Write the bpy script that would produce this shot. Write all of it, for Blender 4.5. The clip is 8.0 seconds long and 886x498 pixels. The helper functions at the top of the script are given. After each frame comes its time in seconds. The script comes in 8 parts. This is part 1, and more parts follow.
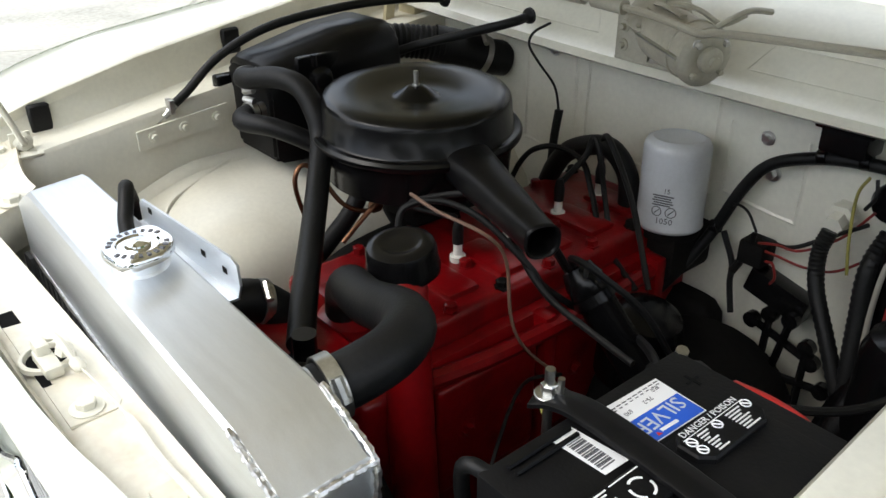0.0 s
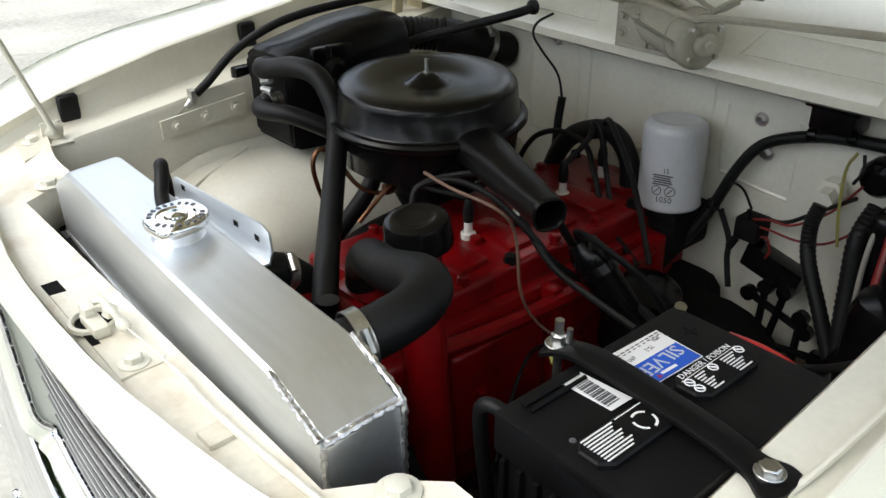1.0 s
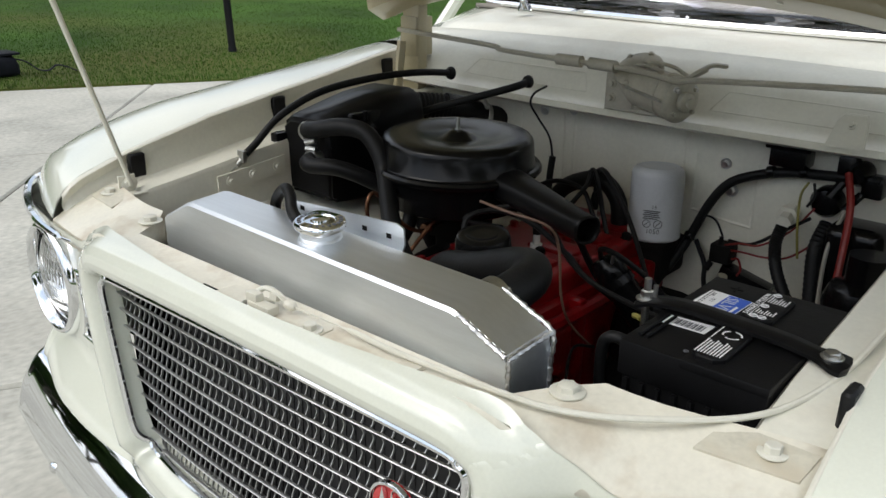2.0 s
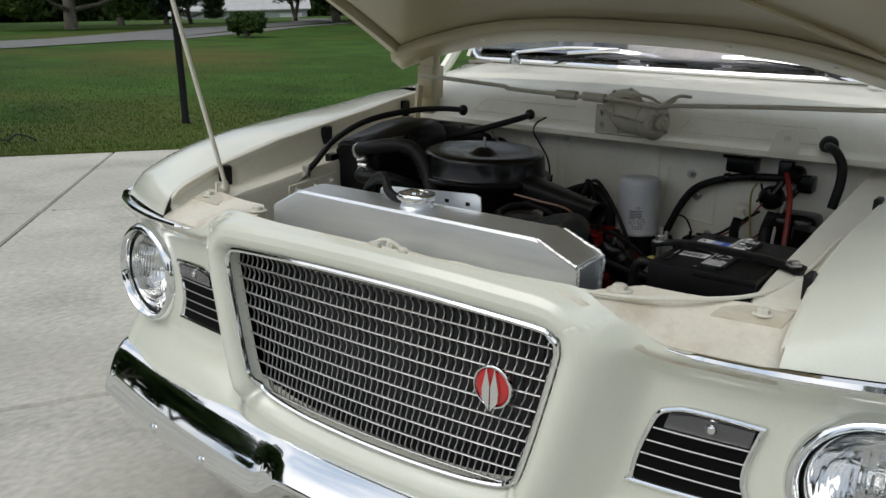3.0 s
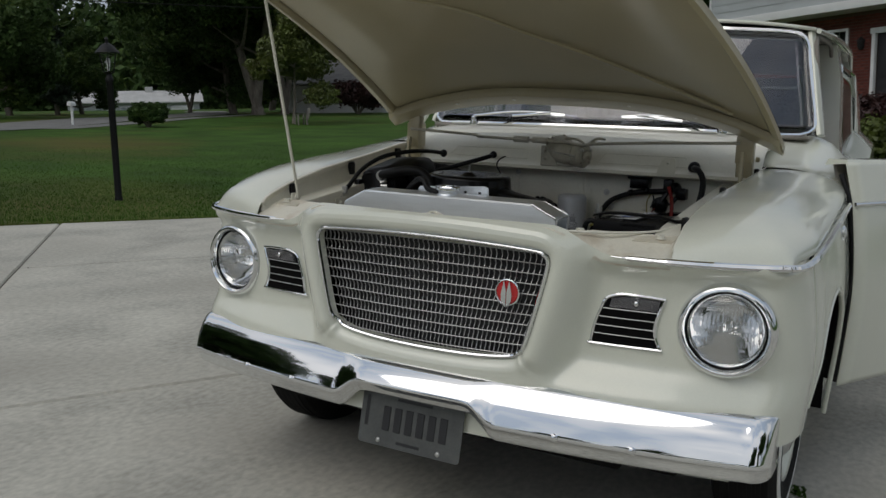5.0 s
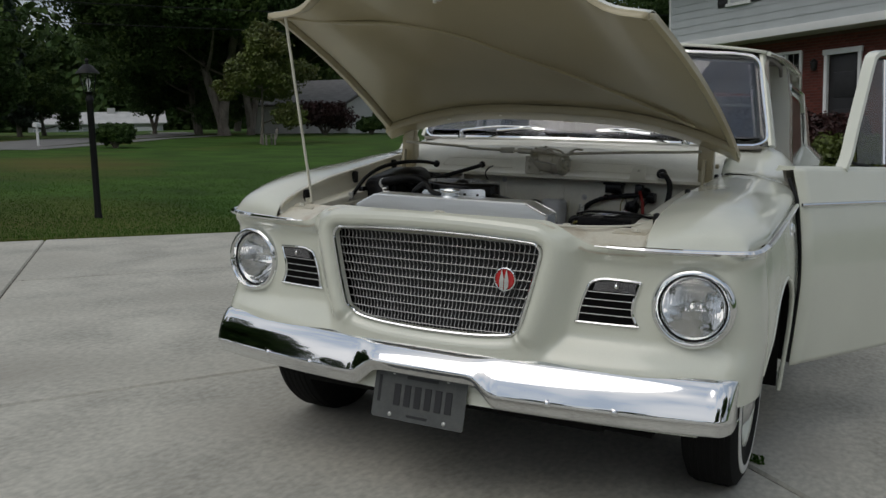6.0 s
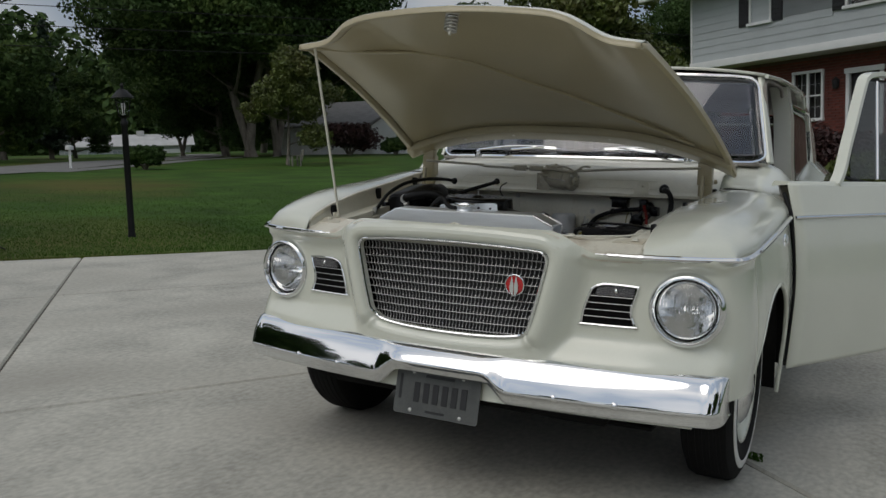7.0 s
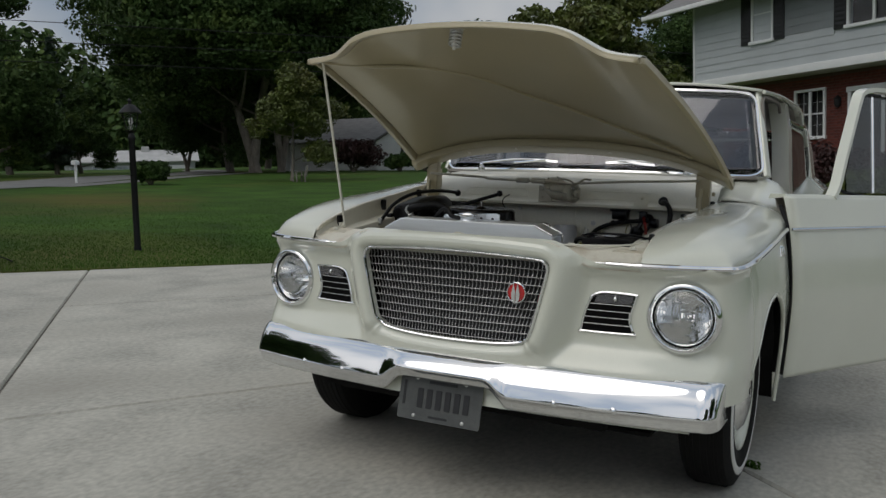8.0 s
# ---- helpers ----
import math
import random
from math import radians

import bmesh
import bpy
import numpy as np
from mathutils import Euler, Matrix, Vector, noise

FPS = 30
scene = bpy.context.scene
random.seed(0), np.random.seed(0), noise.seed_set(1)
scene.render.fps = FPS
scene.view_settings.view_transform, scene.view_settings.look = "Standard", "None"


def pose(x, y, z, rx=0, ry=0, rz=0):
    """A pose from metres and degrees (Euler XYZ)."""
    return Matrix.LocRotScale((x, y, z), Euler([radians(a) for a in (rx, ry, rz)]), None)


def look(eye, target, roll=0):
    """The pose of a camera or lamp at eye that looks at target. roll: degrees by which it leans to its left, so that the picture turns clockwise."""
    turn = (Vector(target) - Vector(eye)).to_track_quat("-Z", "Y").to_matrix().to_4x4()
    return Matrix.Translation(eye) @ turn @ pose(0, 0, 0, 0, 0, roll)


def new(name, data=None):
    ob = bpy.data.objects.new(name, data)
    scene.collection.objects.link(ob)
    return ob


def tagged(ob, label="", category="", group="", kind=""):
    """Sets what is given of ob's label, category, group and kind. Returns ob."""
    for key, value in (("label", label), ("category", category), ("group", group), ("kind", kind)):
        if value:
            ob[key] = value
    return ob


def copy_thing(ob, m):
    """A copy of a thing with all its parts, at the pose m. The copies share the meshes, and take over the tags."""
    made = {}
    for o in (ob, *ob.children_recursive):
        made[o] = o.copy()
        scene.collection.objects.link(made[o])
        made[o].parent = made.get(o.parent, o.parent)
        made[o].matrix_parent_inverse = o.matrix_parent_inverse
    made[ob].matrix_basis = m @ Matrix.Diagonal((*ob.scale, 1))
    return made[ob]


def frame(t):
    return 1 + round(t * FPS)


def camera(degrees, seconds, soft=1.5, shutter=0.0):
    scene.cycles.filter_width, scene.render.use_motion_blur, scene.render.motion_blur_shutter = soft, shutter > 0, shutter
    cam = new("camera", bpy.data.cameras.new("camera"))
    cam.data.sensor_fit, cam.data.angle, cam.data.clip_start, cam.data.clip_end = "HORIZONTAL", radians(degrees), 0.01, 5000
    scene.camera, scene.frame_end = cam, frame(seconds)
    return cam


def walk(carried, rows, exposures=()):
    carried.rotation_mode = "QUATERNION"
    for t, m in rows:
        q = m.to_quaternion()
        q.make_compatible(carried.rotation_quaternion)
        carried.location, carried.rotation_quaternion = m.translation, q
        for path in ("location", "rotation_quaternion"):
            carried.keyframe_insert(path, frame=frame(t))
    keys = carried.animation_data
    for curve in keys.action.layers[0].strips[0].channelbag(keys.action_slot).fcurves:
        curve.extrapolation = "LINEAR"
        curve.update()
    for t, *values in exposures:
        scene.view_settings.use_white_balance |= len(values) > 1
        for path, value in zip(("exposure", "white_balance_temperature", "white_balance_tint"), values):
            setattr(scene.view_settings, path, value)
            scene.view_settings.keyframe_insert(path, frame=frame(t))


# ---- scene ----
# The yard slopes: NEAR turns the driveway's own frame (car front at y = 0, level with the concrete) into the world.
NEAR = pose(0, 0, 0, -1.171, 3.109, -0.032)
cam = camera(54.8, 8.0)
PATH = [
    (0.0, (0.6975, -0.0651, 1.2944), (0.0296, 0.5076, 0.8191), 0.039),
    (0.5, (0.7069, -0.0705, 1.2959), (0.0397, 0.5018, 0.8192), -0.054),
    (1.0, (0.7426, -0.1216, 1.2940), (0.0723, 0.4504, 0.8212), -0.608),
    (1.5, (0.7609, -0.2416, 1.2965), (0.0971, 0.3681, 0.8634), -0.526),
    (2.0, (0.7471, -0.4703, 1.2589), (0.1340, 0.2379, 0.9086), 0.957),
    (2.2, (0.7530, -0.5507, 1.2500), (0.1545, 0.1775, 0.9161), 1.196),
    (3.5, (0.8868, -1.1374, 1.1797), (0.3416, -0.3278, 0.9620), 1.544),
    (4.0, (0.9292, -1.3557, 1.1643), (0.4159, -0.5185, 0.9758), 1.630),
    (4.5, (1.0168, -1.5802, 1.1362), (0.5199, -0.7291, 0.9668), 1.864),
    (6.0, (1.1207, -2.1079, 1.0799), (0.6762, -1.2216, 0.9504), 1.813),
    (6.5, (1.2013, -2.2386, 1.0784), (0.7542, -1.3520, 0.9601), 1.610),
    (7.0, (1.2515, -2.3026, 1.0754), (0.7798, -1.4274, 0.9684), 1.478),
    (7.5, (1.2720, -2.3453, 1.0664), (0.7920, -1.4734, 0.9702), 1.635),
    (8.0, (1.2849, -2.3654, 1.0568), (0.8085, -1.4905, 0.9692), 1.706),
]
EXPOSURES = [(0.0, 0.58), (1.0, 0.43), (1.5, 0.1), (2.2, -0.36), (3.5, -0.92), (4.5, -1.38), (8.0, -1.34)]
walk(cam, [(t, NEAR @ look(eye, aim, roll)) for t, eye, aim, roll in PATH], EXPOSURES)

# ---- light: an overcast afternoon ----
world = bpy.data.worlds.new("overcast_sky")
scene.world = world
world.use_nodes = True
wn, wl = world.node_tree.nodes, world.node_tree.links
sky = wn.new("ShaderNodeTexSky")
sky.sky_type, sky.sun_disc = "NISHITA", False
sky.sun_elevation, sky.sun_rotation = radians(52), radians(197)
sky.dust_density = 3.0
cloud = wn.new("ShaderNodeTexNoise")
cloud.inputs["Scale"].default_value, cloud.inputs["Detail"].default_value = 2.2, 5.0
cramp = wn.new("ShaderNodeValToRGB")
cramp.color_ramp.elements[0].position, cramp.color_ramp.elements[0].color = 0.42, (3.8, 4.55, 5.55, 1)
cramp.color_ramp.elements[1].position, cramp.color_ramp.elements[1].color = 0.63, (9.0, 8.95, 8.85, 1)
wmix = wn.new("ShaderNodeMix")
wmix.data_type = "RGBA"
wmix.inputs[0].default_value = 0.82
wl.new(cloud.outputs["Fac"], cramp.inputs["Fac"])
wl.new(sky.outputs["Color"], wmix.inputs[6])
wl.new(cramp.outputs["Color"], wmix.inputs[7])
wtc, wsep, wgrad, wmul = wn.new("ShaderNodeTexCoord"), wn.new("ShaderNodeSeparateXYZ"), wn.new("ShaderNodeMapRange"), wn.new("ShaderNodeVectorMath")
wgrad.inputs["From Min"].default_value, wgrad.inputs["From Max"].default_value = 0.05, 0.6
wgrad.inputs["To Min"].default_value, wgrad.inputs["To Max"].default_value = 2.0, 2.2
wmul.operation = "SCALE"
wl.new(wtc.outputs["Generated"], wsep.inputs[0])
wl.new(wsep.outputs["Z"], wgrad.inputs["Value"])
wl.new(wmix.outputs[2], wmul.inputs[0])
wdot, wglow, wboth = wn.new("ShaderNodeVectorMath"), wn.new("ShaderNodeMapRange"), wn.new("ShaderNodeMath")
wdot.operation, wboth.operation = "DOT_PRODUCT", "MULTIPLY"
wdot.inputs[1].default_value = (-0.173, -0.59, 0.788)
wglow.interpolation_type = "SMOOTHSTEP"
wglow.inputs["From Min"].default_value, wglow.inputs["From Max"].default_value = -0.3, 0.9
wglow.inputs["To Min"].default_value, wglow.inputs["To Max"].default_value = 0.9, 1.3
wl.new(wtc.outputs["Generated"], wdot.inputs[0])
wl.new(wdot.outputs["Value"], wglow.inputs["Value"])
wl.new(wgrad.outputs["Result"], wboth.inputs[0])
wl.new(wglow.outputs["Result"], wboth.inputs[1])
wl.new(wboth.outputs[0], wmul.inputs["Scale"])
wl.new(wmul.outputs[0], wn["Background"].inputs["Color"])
wn["Background"].inputs["Strength"].default_value = 0.088
sun = new("sun", bpy.data.lights.new("sun", "SUN"))
sun.data.energy, sun.data.angle, sun.data.color = 1.45, radians(42), (1.0, 0.96, 0.9)
sun.matrix_basis = look((0, 0, 20), (4.4, 15.0, 0))


# ---- materials ----
def mat(name, color, rough=0.5, metal=0.0, scale=8.0, vary=0.12, bump=0.0, bscale=60.0, coat=0.0, tint=None, spec=0.5, obvary=0.0, stretch=None, patch=None):
    """A surface with broad variation, fine grain and relief. tint: a second colour that stains take; patch: (scale, amount) of those stains."""
    m = bpy.data.materials.new(name)
    m.use_nodes = True
    n, l = m.node_tree.nodes, m.node_tree.links
    p = n["Principled BSDF"]
    tc = n.new("ShaderNodeTexCoord")
    src = tc.outputs["Object"]
    if stretch:
        mp = n.new("ShaderNodeMapping")
        mp.inputs["Scale"].default_value = stretch
        l.new(src, mp.inputs["Vector"])
        src = mp.outputs["Vector"]
    big = n.new("ShaderNodeTexNoise")
    big.inputs["Scale"].default_value, big.inputs["Detail"].default_value = scale, 4.0
    fine = n.new("ShaderNodeTexNoise")
    fine.inputs["Scale"].default_value, fine.inputs["Detail"].default_value = bscale, 3.0
    l.new(src, big.inputs["Vector"])
    l.new(src, fine.inputs["Vector"])
    add = n.new("ShaderNodeMath")
    add.operation = "MULTIPLY_ADD"
    add.inputs[1].default_value = 0.4
    l.new(fine.outputs["Fac"], add.inputs[0])
    half = n.new("ShaderNodeMath")
    half.operation = "MULTIPLY"
    half.inputs[1].default_value = 0.6
    l.new(big.outputs["Fac"], half.inputs[0])
    l.new(half.outputs[0], add.inputs[2])
    ramp = n.new("ShaderNodeValToRGB")
    lo, hi = [max(0, c * (1 - 2 * vary)) for c in color], [min(1, c * (1 + 2 * vary)) for c in color]
    ramp.color_ramp.elements[0].position, ramp.color_ramp.elements[0].color = 0.3, (*lo, 1)
    ramp.color_ramp.elements[1].position, ramp.color_ramp.elements[1].color = 0.7, (*hi, 1)
    l.new(add.outputs[0], ramp.inputs["Fac"])
    out = ramp.outputs["Color"]
    if tint:
        st = n.new("ShaderNodeTexNoise")
        st.inputs["Scale"].default_value, st.inputs["Detail"].default_value = (patch or (3.0, 0.5))[0], 6.0
        l.new(src, st.inputs["Vector"])
        sr = n.new("ShaderNodeMapRange")
        sr.inputs["From Min"].default_value, sr.inputs["From Max"].default_value = 0.52, 0.72
        sr.inputs["To Max"].default_value = (patch or (3.0, 0.5))[1]
        l.new(st.outputs["Fac"], sr.inputs["Value"])
        mx = n.new("ShaderNodeMix")
        mx.data_type = "RGBA"
        l.new(sr.outputs["Result"], mx.inputs[0])
        l.new(out, mx.inputs[6])
        mx.inputs[7].default_value = (*tint, 1)
        out = mx.outputs[2]
    if obvary:
        oi = n.new("ShaderNodeObjectInfo")
        hv = n.new("ShaderNodeHueSaturation")
        mr = n.new("ShaderNodeMapRange")
        mr.inputs["To Min"].default_value, mr.inputs["To Max"].default_value = 1 - obvary, 1 + obvary
        l.new(oi.outputs["Random"], mr.inputs["Value"])
        l.new(mr.outputs["Result"], hv.inputs["Value"])
        l.new(out, hv.inputs["Color"])
        out = hv.outputs["Color"]
    l.new(out, p.inputs["Base Color"])
    p.inputs["Metallic"].default_value = metal
    rr = n.new("ShaderNodeMapRange")
    rr.inputs["To Min"].default_value, rr.inputs["To Max"].default_value = max(0.02, rough * 0.82), min(1, rough * 1.18)
    l.new(add.outputs[0], rr.inputs["Value"])
    l.new(rr.outputs["Result"], p.inputs["Roughness"])
    p.inputs["Specular IOR Level"].default_value = spec
    p.inputs["Coat Weight"].default_value, p.inputs["Coat Roughness"].default_value = coat, 0.06
    if bump:
        b = n.new("ShaderNodeBump")
        b.inputs["Strength"].default_value, b.inputs["Distance"].default_value = bump, 0.004
        l.new(fine.outputs["Fac"], b.inputs["Height"])
        l.new(b.outputs["Normal"], p.inputs["Normal"])
    return m


def glass_mat(name, color=(1, 1, 1), rough=0.0, tint=1.0, ior=1.45):
    m = bpy.data.materials.new(name)
    m.use_nodes = True
    p = m.node_tree.nodes["Principled BSDF"]
    p.inputs["Base Color"].default_value = (*color, 1)
    p.inputs["Transmission Weight"].default_value, p.inputs["Roughness"].default_value, p.inputs["IOR"].default_value = tint, rough, ior
    return m


CREAM = mat("cream_paint", (0.69, 0.705, 0.605), 0.25, scale=3, vary=0.025, bscale=300, coat=1.0)
BAYCREAM = mat("cream_bay_paint", (0.70, 0.685, 0.59), 0.36, scale=9, vary=0.04, bscale=140, coat=0.25, bump=0.06, tint=(0.42, 0.34, 0.22), patch=(7.0, 0.22))
WORNCREAM = mat("worn_cream_paint", (0.69, 0.66, 0.555), 0.42, scale=14, vary=0.05, bscale=160, coat=0.2, bump=0.08, tint=(0.36, 0.25, 0.14), patch=(16.0, 0.45))
BARECREAM = mat("stained_bare_primer", (0.56, 0.53, 0.43), 0.5, scale=20, vary=0.08, bscale=160, bump=0.1, tint=(0.34, 0.26, 0.16), patch=(20.0, 0.5))
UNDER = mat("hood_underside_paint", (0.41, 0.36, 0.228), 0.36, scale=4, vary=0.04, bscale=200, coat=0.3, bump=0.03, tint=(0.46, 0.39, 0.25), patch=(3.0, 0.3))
DULLCREAM = mat("dull_cream_primer", (0.46, 0.44, 0.36), 0.45, scale=14, vary=0.08, bscale=160, bump=0.08, tint=(0.3, 0.26, 0.19), patch=(18.0, 0.5))
NAVY = mat("dark_canvas", (0.010, 0.011, 0.015), 0.8, scale=20, vary=0.2, bscale=200, bump=0.2, spec=0.2)
CHROME = mat("chrome", (0.82, 0.83, 0.84), 0.045, 1.0, scale=5, vary=0.01, bscale=200)
STEEL = mat("zinc_steel", (0.55, 0.55, 0.53), 0.33, 1.0, scale=30, vary=0.1, bscale=300)
ALU = mat("brushed_aluminium", (0.83, 0.86, 0.89), 0.42, 1.0, scale=9, vary=0.025, bscale=90, bump=0.03, stretch=(1, 14, 14))
WELD = mat("weld_bead", (0.7, 0.7, 0.7), 0.35, 1.0, scale=60, vary=0.15, bscale=240, bump=0.5)
RUBBER = mat("black_rubber_hose", (0.007, 0.0072, 0.0075), 0.5, scale=20, vary=0.25, bscale=240, bump=0.1, tint=(0.015, 0.015, 0.015), patch=(16, 0.5), spec=0.22)
TYRE = mat("tyre_rubber", (0.009, 0.009, 0.009), 0.75, scale=14, vary=0.2, bscale=160, bump=0.25, tint=(0.02, 0.019, 0.017), patch=(8, 0.6), spec=0.15)
WHITEWALL = mat("whitewall_rubber", (0.72, 0.72, 0.69), 0.6, scale=10, vary=0.05, bscale=100)
BLACKGLOSS = mat("black_enamel", (0.004, 0.004, 0.0045), 0.24, scale=14, vary=0.2, bscale=200, coat=0.05, tint=(0.010, 0.010, 0.010), patch=(9, 0.5), spec=0.25)
BLACKMATT = mat("satin_black_paint", (0.005, 0.005, 0.0055), 0.33, scale=10, vary=0.2, bscale=180, bump=0.03, tint=(0.009, 0.0085, 0.008), patch=(6, 0.6), spec=0.18)
BATTERY = mat("battery_plastic", (0.004, 0.004, 0.0045), 0.5, scale=25, vary=0.2, bscale=300, bump=0.08, tint=(0.014, 0.0135, 0.013), patch=(14, 0.35), spec=0.18)
DARK = mat("grimy_metal_and_deep_shade", (0.006, 0.0057, 0.0055), 0.7, spec=0.12, scale=12, vary=0.3, bscale=100, bump=0.2)
RED = mat("red_engine_enamel", (0.21, 0.002, 0.004), 0.32, scale=10, vary=0.1, bscale=120, coat=0.12, spec=0.3, bump=0.12, tint=(0.05, 0.003, 0.003), patch=(14, 0.6))
LABELRED = mat("red_plastic", (0.5, 0.02, 0.02), 0.4)
BLUE = mat("blue_print", (0.02, 0.10, 0.55), 0.35, vary=0.02)
WHITE = mat("white_print", (0.82, 0.82, 0.82), 0.4, vary=0.02)
GREYINK = mat("grey_ink", (0.09, 0.09, 0.1), 0.5, vary=0.05)
SILVERINK = mat("silver_ink", (0.55, 0.58, 0.62), 0.35, vary=0.03)
FILTER = mat("white_filter_paint", (0.52, 0.54, 0.57), 0.3, scale=14, vary=0.04, bscale=200, coat=0.5)
COPPER = mat("copper_pipe", (0.17, 0.085, 0.05), 0.45, 1.0, scale=40, vary=0.2)
REDWIRE = mat("red_wire", (0.2, 0.012, 0.01), 0.45)
VOID = mat("unlit_recess_paint", (0.004, 0.004, 0.004), 0.85, spec=0.1)
TANWIRE = mat("tan_wire", (0.17, 0.10, 0.07), 0.5)
YELLOWWIRE = mat("yellow_wire", (0.3, 0.27, 0.07), 0.5)
PALEWIRE = mat("faded_pale_wire", (0.3, 0.28, 0.24), 0.5)
CERAMIC = mat("white_ceramic", (0.75, 0.74, 0.7), 0.25)
EMBLEMRED = mat("red_emblem_enamel", (0.5, 0.01, 0.012), 0.15, coat=1.0, vary=0.02)
PLATE = mat("weathered_plate", (0.075, 0.08, 0.078), 0.5, scale=18, vary=0.12, bscale=200, tint=(0.12, 0.12, 0.11), patch=(20, 0.4))
PLATEINK = mat("plate_ink", (0.016, 0.017, 0.019), 0.5)
REFLECTOR = mat("silvered_reflector", (0.78, 0.78, 0.78), 0.05, 1.0, vary=0.02)
LENS = glass_mat("headlight_glass", (0.97, 0.98, 0.98), 0.01, ior=1.45)
GRILLEMET = mat("anodised_grille", (0.50, 0.50, 0.495), 0.45, 1.0, scale=20, vary=0.05, bscale=200)
COREGREY = mat("shaded_radiator_fins", (0.016, 0.016, 0.017), 0.6, scale=16, vary=0.25, bscale=200)
AMBERLESS = glass_mat("clear_lens", (0.9, 0.9, 0.9), 0.08)
GLASS = glass_mat("tinted_car_glass", (0.42, 0.45, 0.45), 0.0)
WINGLASS = glass_mat("window_glass", (0.9, 0.93, 0.95), 0.0, ior=1.22)
SCREENGLASS = glass_mat("windscreen_glass", (0.42, 0.42, 0.48), 0.0, ior=1.75)
INTERIOR = mat("interior_vinyl", (0.22, 0.20, 0.175), 0.6, scale=8, vary=0.1, bscale=150)
DARKINSIDE = mat("dark_interior_and_gap_shade", (0.03, 0.028, 0.027), 0.8, vary=0.2)
CONCRETE = mat("driveway_concrete", (0.425, 0.412, 0.358), 0.85, scale=2.2, vary=0.2, bscale=46, bump=0.35, tint=(0.25, 0.235, 0.20), patch=(1.1, 0.75), obvary=0.06, stretch=(1.0, 0.6, 1.0))
SEAM = mat("joint_filler", (0.12, 0.11, 0.09), 0.9, scale=20, vary=0.3, bscale=100, bump=0.4)
GRASS = mat("lawn_soil_and_grass", (0.042, 0.086, 0.015), 0.9, scale=0.8, vary=0.26, bscale=30, bump=0.6, tint=(0.12, 0.088, 0.03), patch=(0.14, 0.65), spec=0.1)
BLADE = mat("grass_blades", (0.046, 0.096, 0.017), 0.75, scale=0.7, vary=0.22, bscale=11, tint=(0.095, 0.10, 0.026), patch=(0.25, 0.45), spec=0.08)
ROADM = mat("grey_road", (0.17, 0.168, 0.16), 0.9, scale=2, vary=0.12, bscale=60, bump=0.3)
BARK = mat("tree_bark", (0.17, 0.15, 0.125), 0.9, scale=5, vary=0.3, bscale=24, bump=0.9, stretch=(1, 1, 0.25))
LEAF = mat("dark_leaves", (0.046, 0.082, 0.024), 0.65, scale=0.8, vary=0.36, bscale=7, tint=(0.105, 0.15, 0.036), patch=(0.5, 0.9), spec=0.15)
LEAF2 = mat("yellow_green_leaves", (0.08, 0.105, 0.016), 0.6, scale=0.9, vary=0.34, bscale=6, tint=(0.10, 0.078, 0.016), patch=(0.6, 0.7))
LEAF3 = mat("blue_green_needles", (0.028, 0.052, 0.03), 0.6, scale=1.1, vary=0.3, bscale=8)
PURPLE = mat("purple_shrub_leaves", (0.045, 0.016, 0.014), 0.6, scale=2, vary=0.35, bscale=9)
SIDING = mat("pale_grey_siding", (0.46, 0.49, 0.50), 0.6, scale=1.5, vary=0.04, bscale=40, bump=0.05, obvary=0.03)
BRICK = mat("red_brick", (0.15, 0.042, 0.03), 0.85, scale=6, vary=0.2, bscale=60, bump=0.4, obvary=0.22)
MORTAR = mat("brick_mortar", (0.13, 0.08, 0.065), 0.9, scale=6, vary=0.1, bscale=90, bump=0.3)
WHITEPAINT = mat("white_house_paint", (0.76, 0.77, 0.76), 0.5, scale=2, vary=0.04, bscale=60)
SHUTTER = mat("black_shutter_paint", (0.02, 0.02, 0.022), 0.5, vary=0.15)
SHINGLE = mat("grey_roof_shingles", (0.19, 0.185, 0.18), 0.9, scale=2, vary=0.15, bscale=14, bump=0.5, stretch=(1, 1, 4))
PALEROOF = mat("pale_grey_roof", (0.42, 0.42, 0.41), 0.8, scale=1, vary=0.1, bscale=10, bump=0.3)
LAMPBLACK = mat("lamp_post_paint", (0.006, 0.0065, 0.007), 0.5, scale=10, vary=0.2, spec=0.25)
WOODGREY = mat("weathered_wood", (0.2, 0.185, 0.16), 0.8, scale=6, vary=0.2)


PANES = (GLASS, SCREENGLASS, WINGLASS, LENS, AMBERLESS)


# ---- building helpers ----
FRAMES = {}


def finish(name, bm, material, smooth=40.0):
    me = bpy.data.meshes.new(name)
    bmesh.ops.recalc_face_normals(bm, faces=bm.faces)
    bm.to_mesh(me)
    bm.free()
    me.materials.append(material)
    if smooth:
        me.shade_smooth()
        me.set_sharp_from_angle(angle=radians(smooth))
    return me


def thing(name, label, category, base=(0, 0, 0), space=None, group="", kind=""):
    """An Empty at a thing's base. Its parts are given in the frame `space`."""
    space = NEAR if space is None else space
    ob = new(name)
    ob.empty_display_size = 0.1
    ob.matrix_basis = space @ Matrix.Translation(base)
    FRAMES[ob] = (space, ob.matrix_basis.copy())
    return tagged(ob, label, category, group, kind)


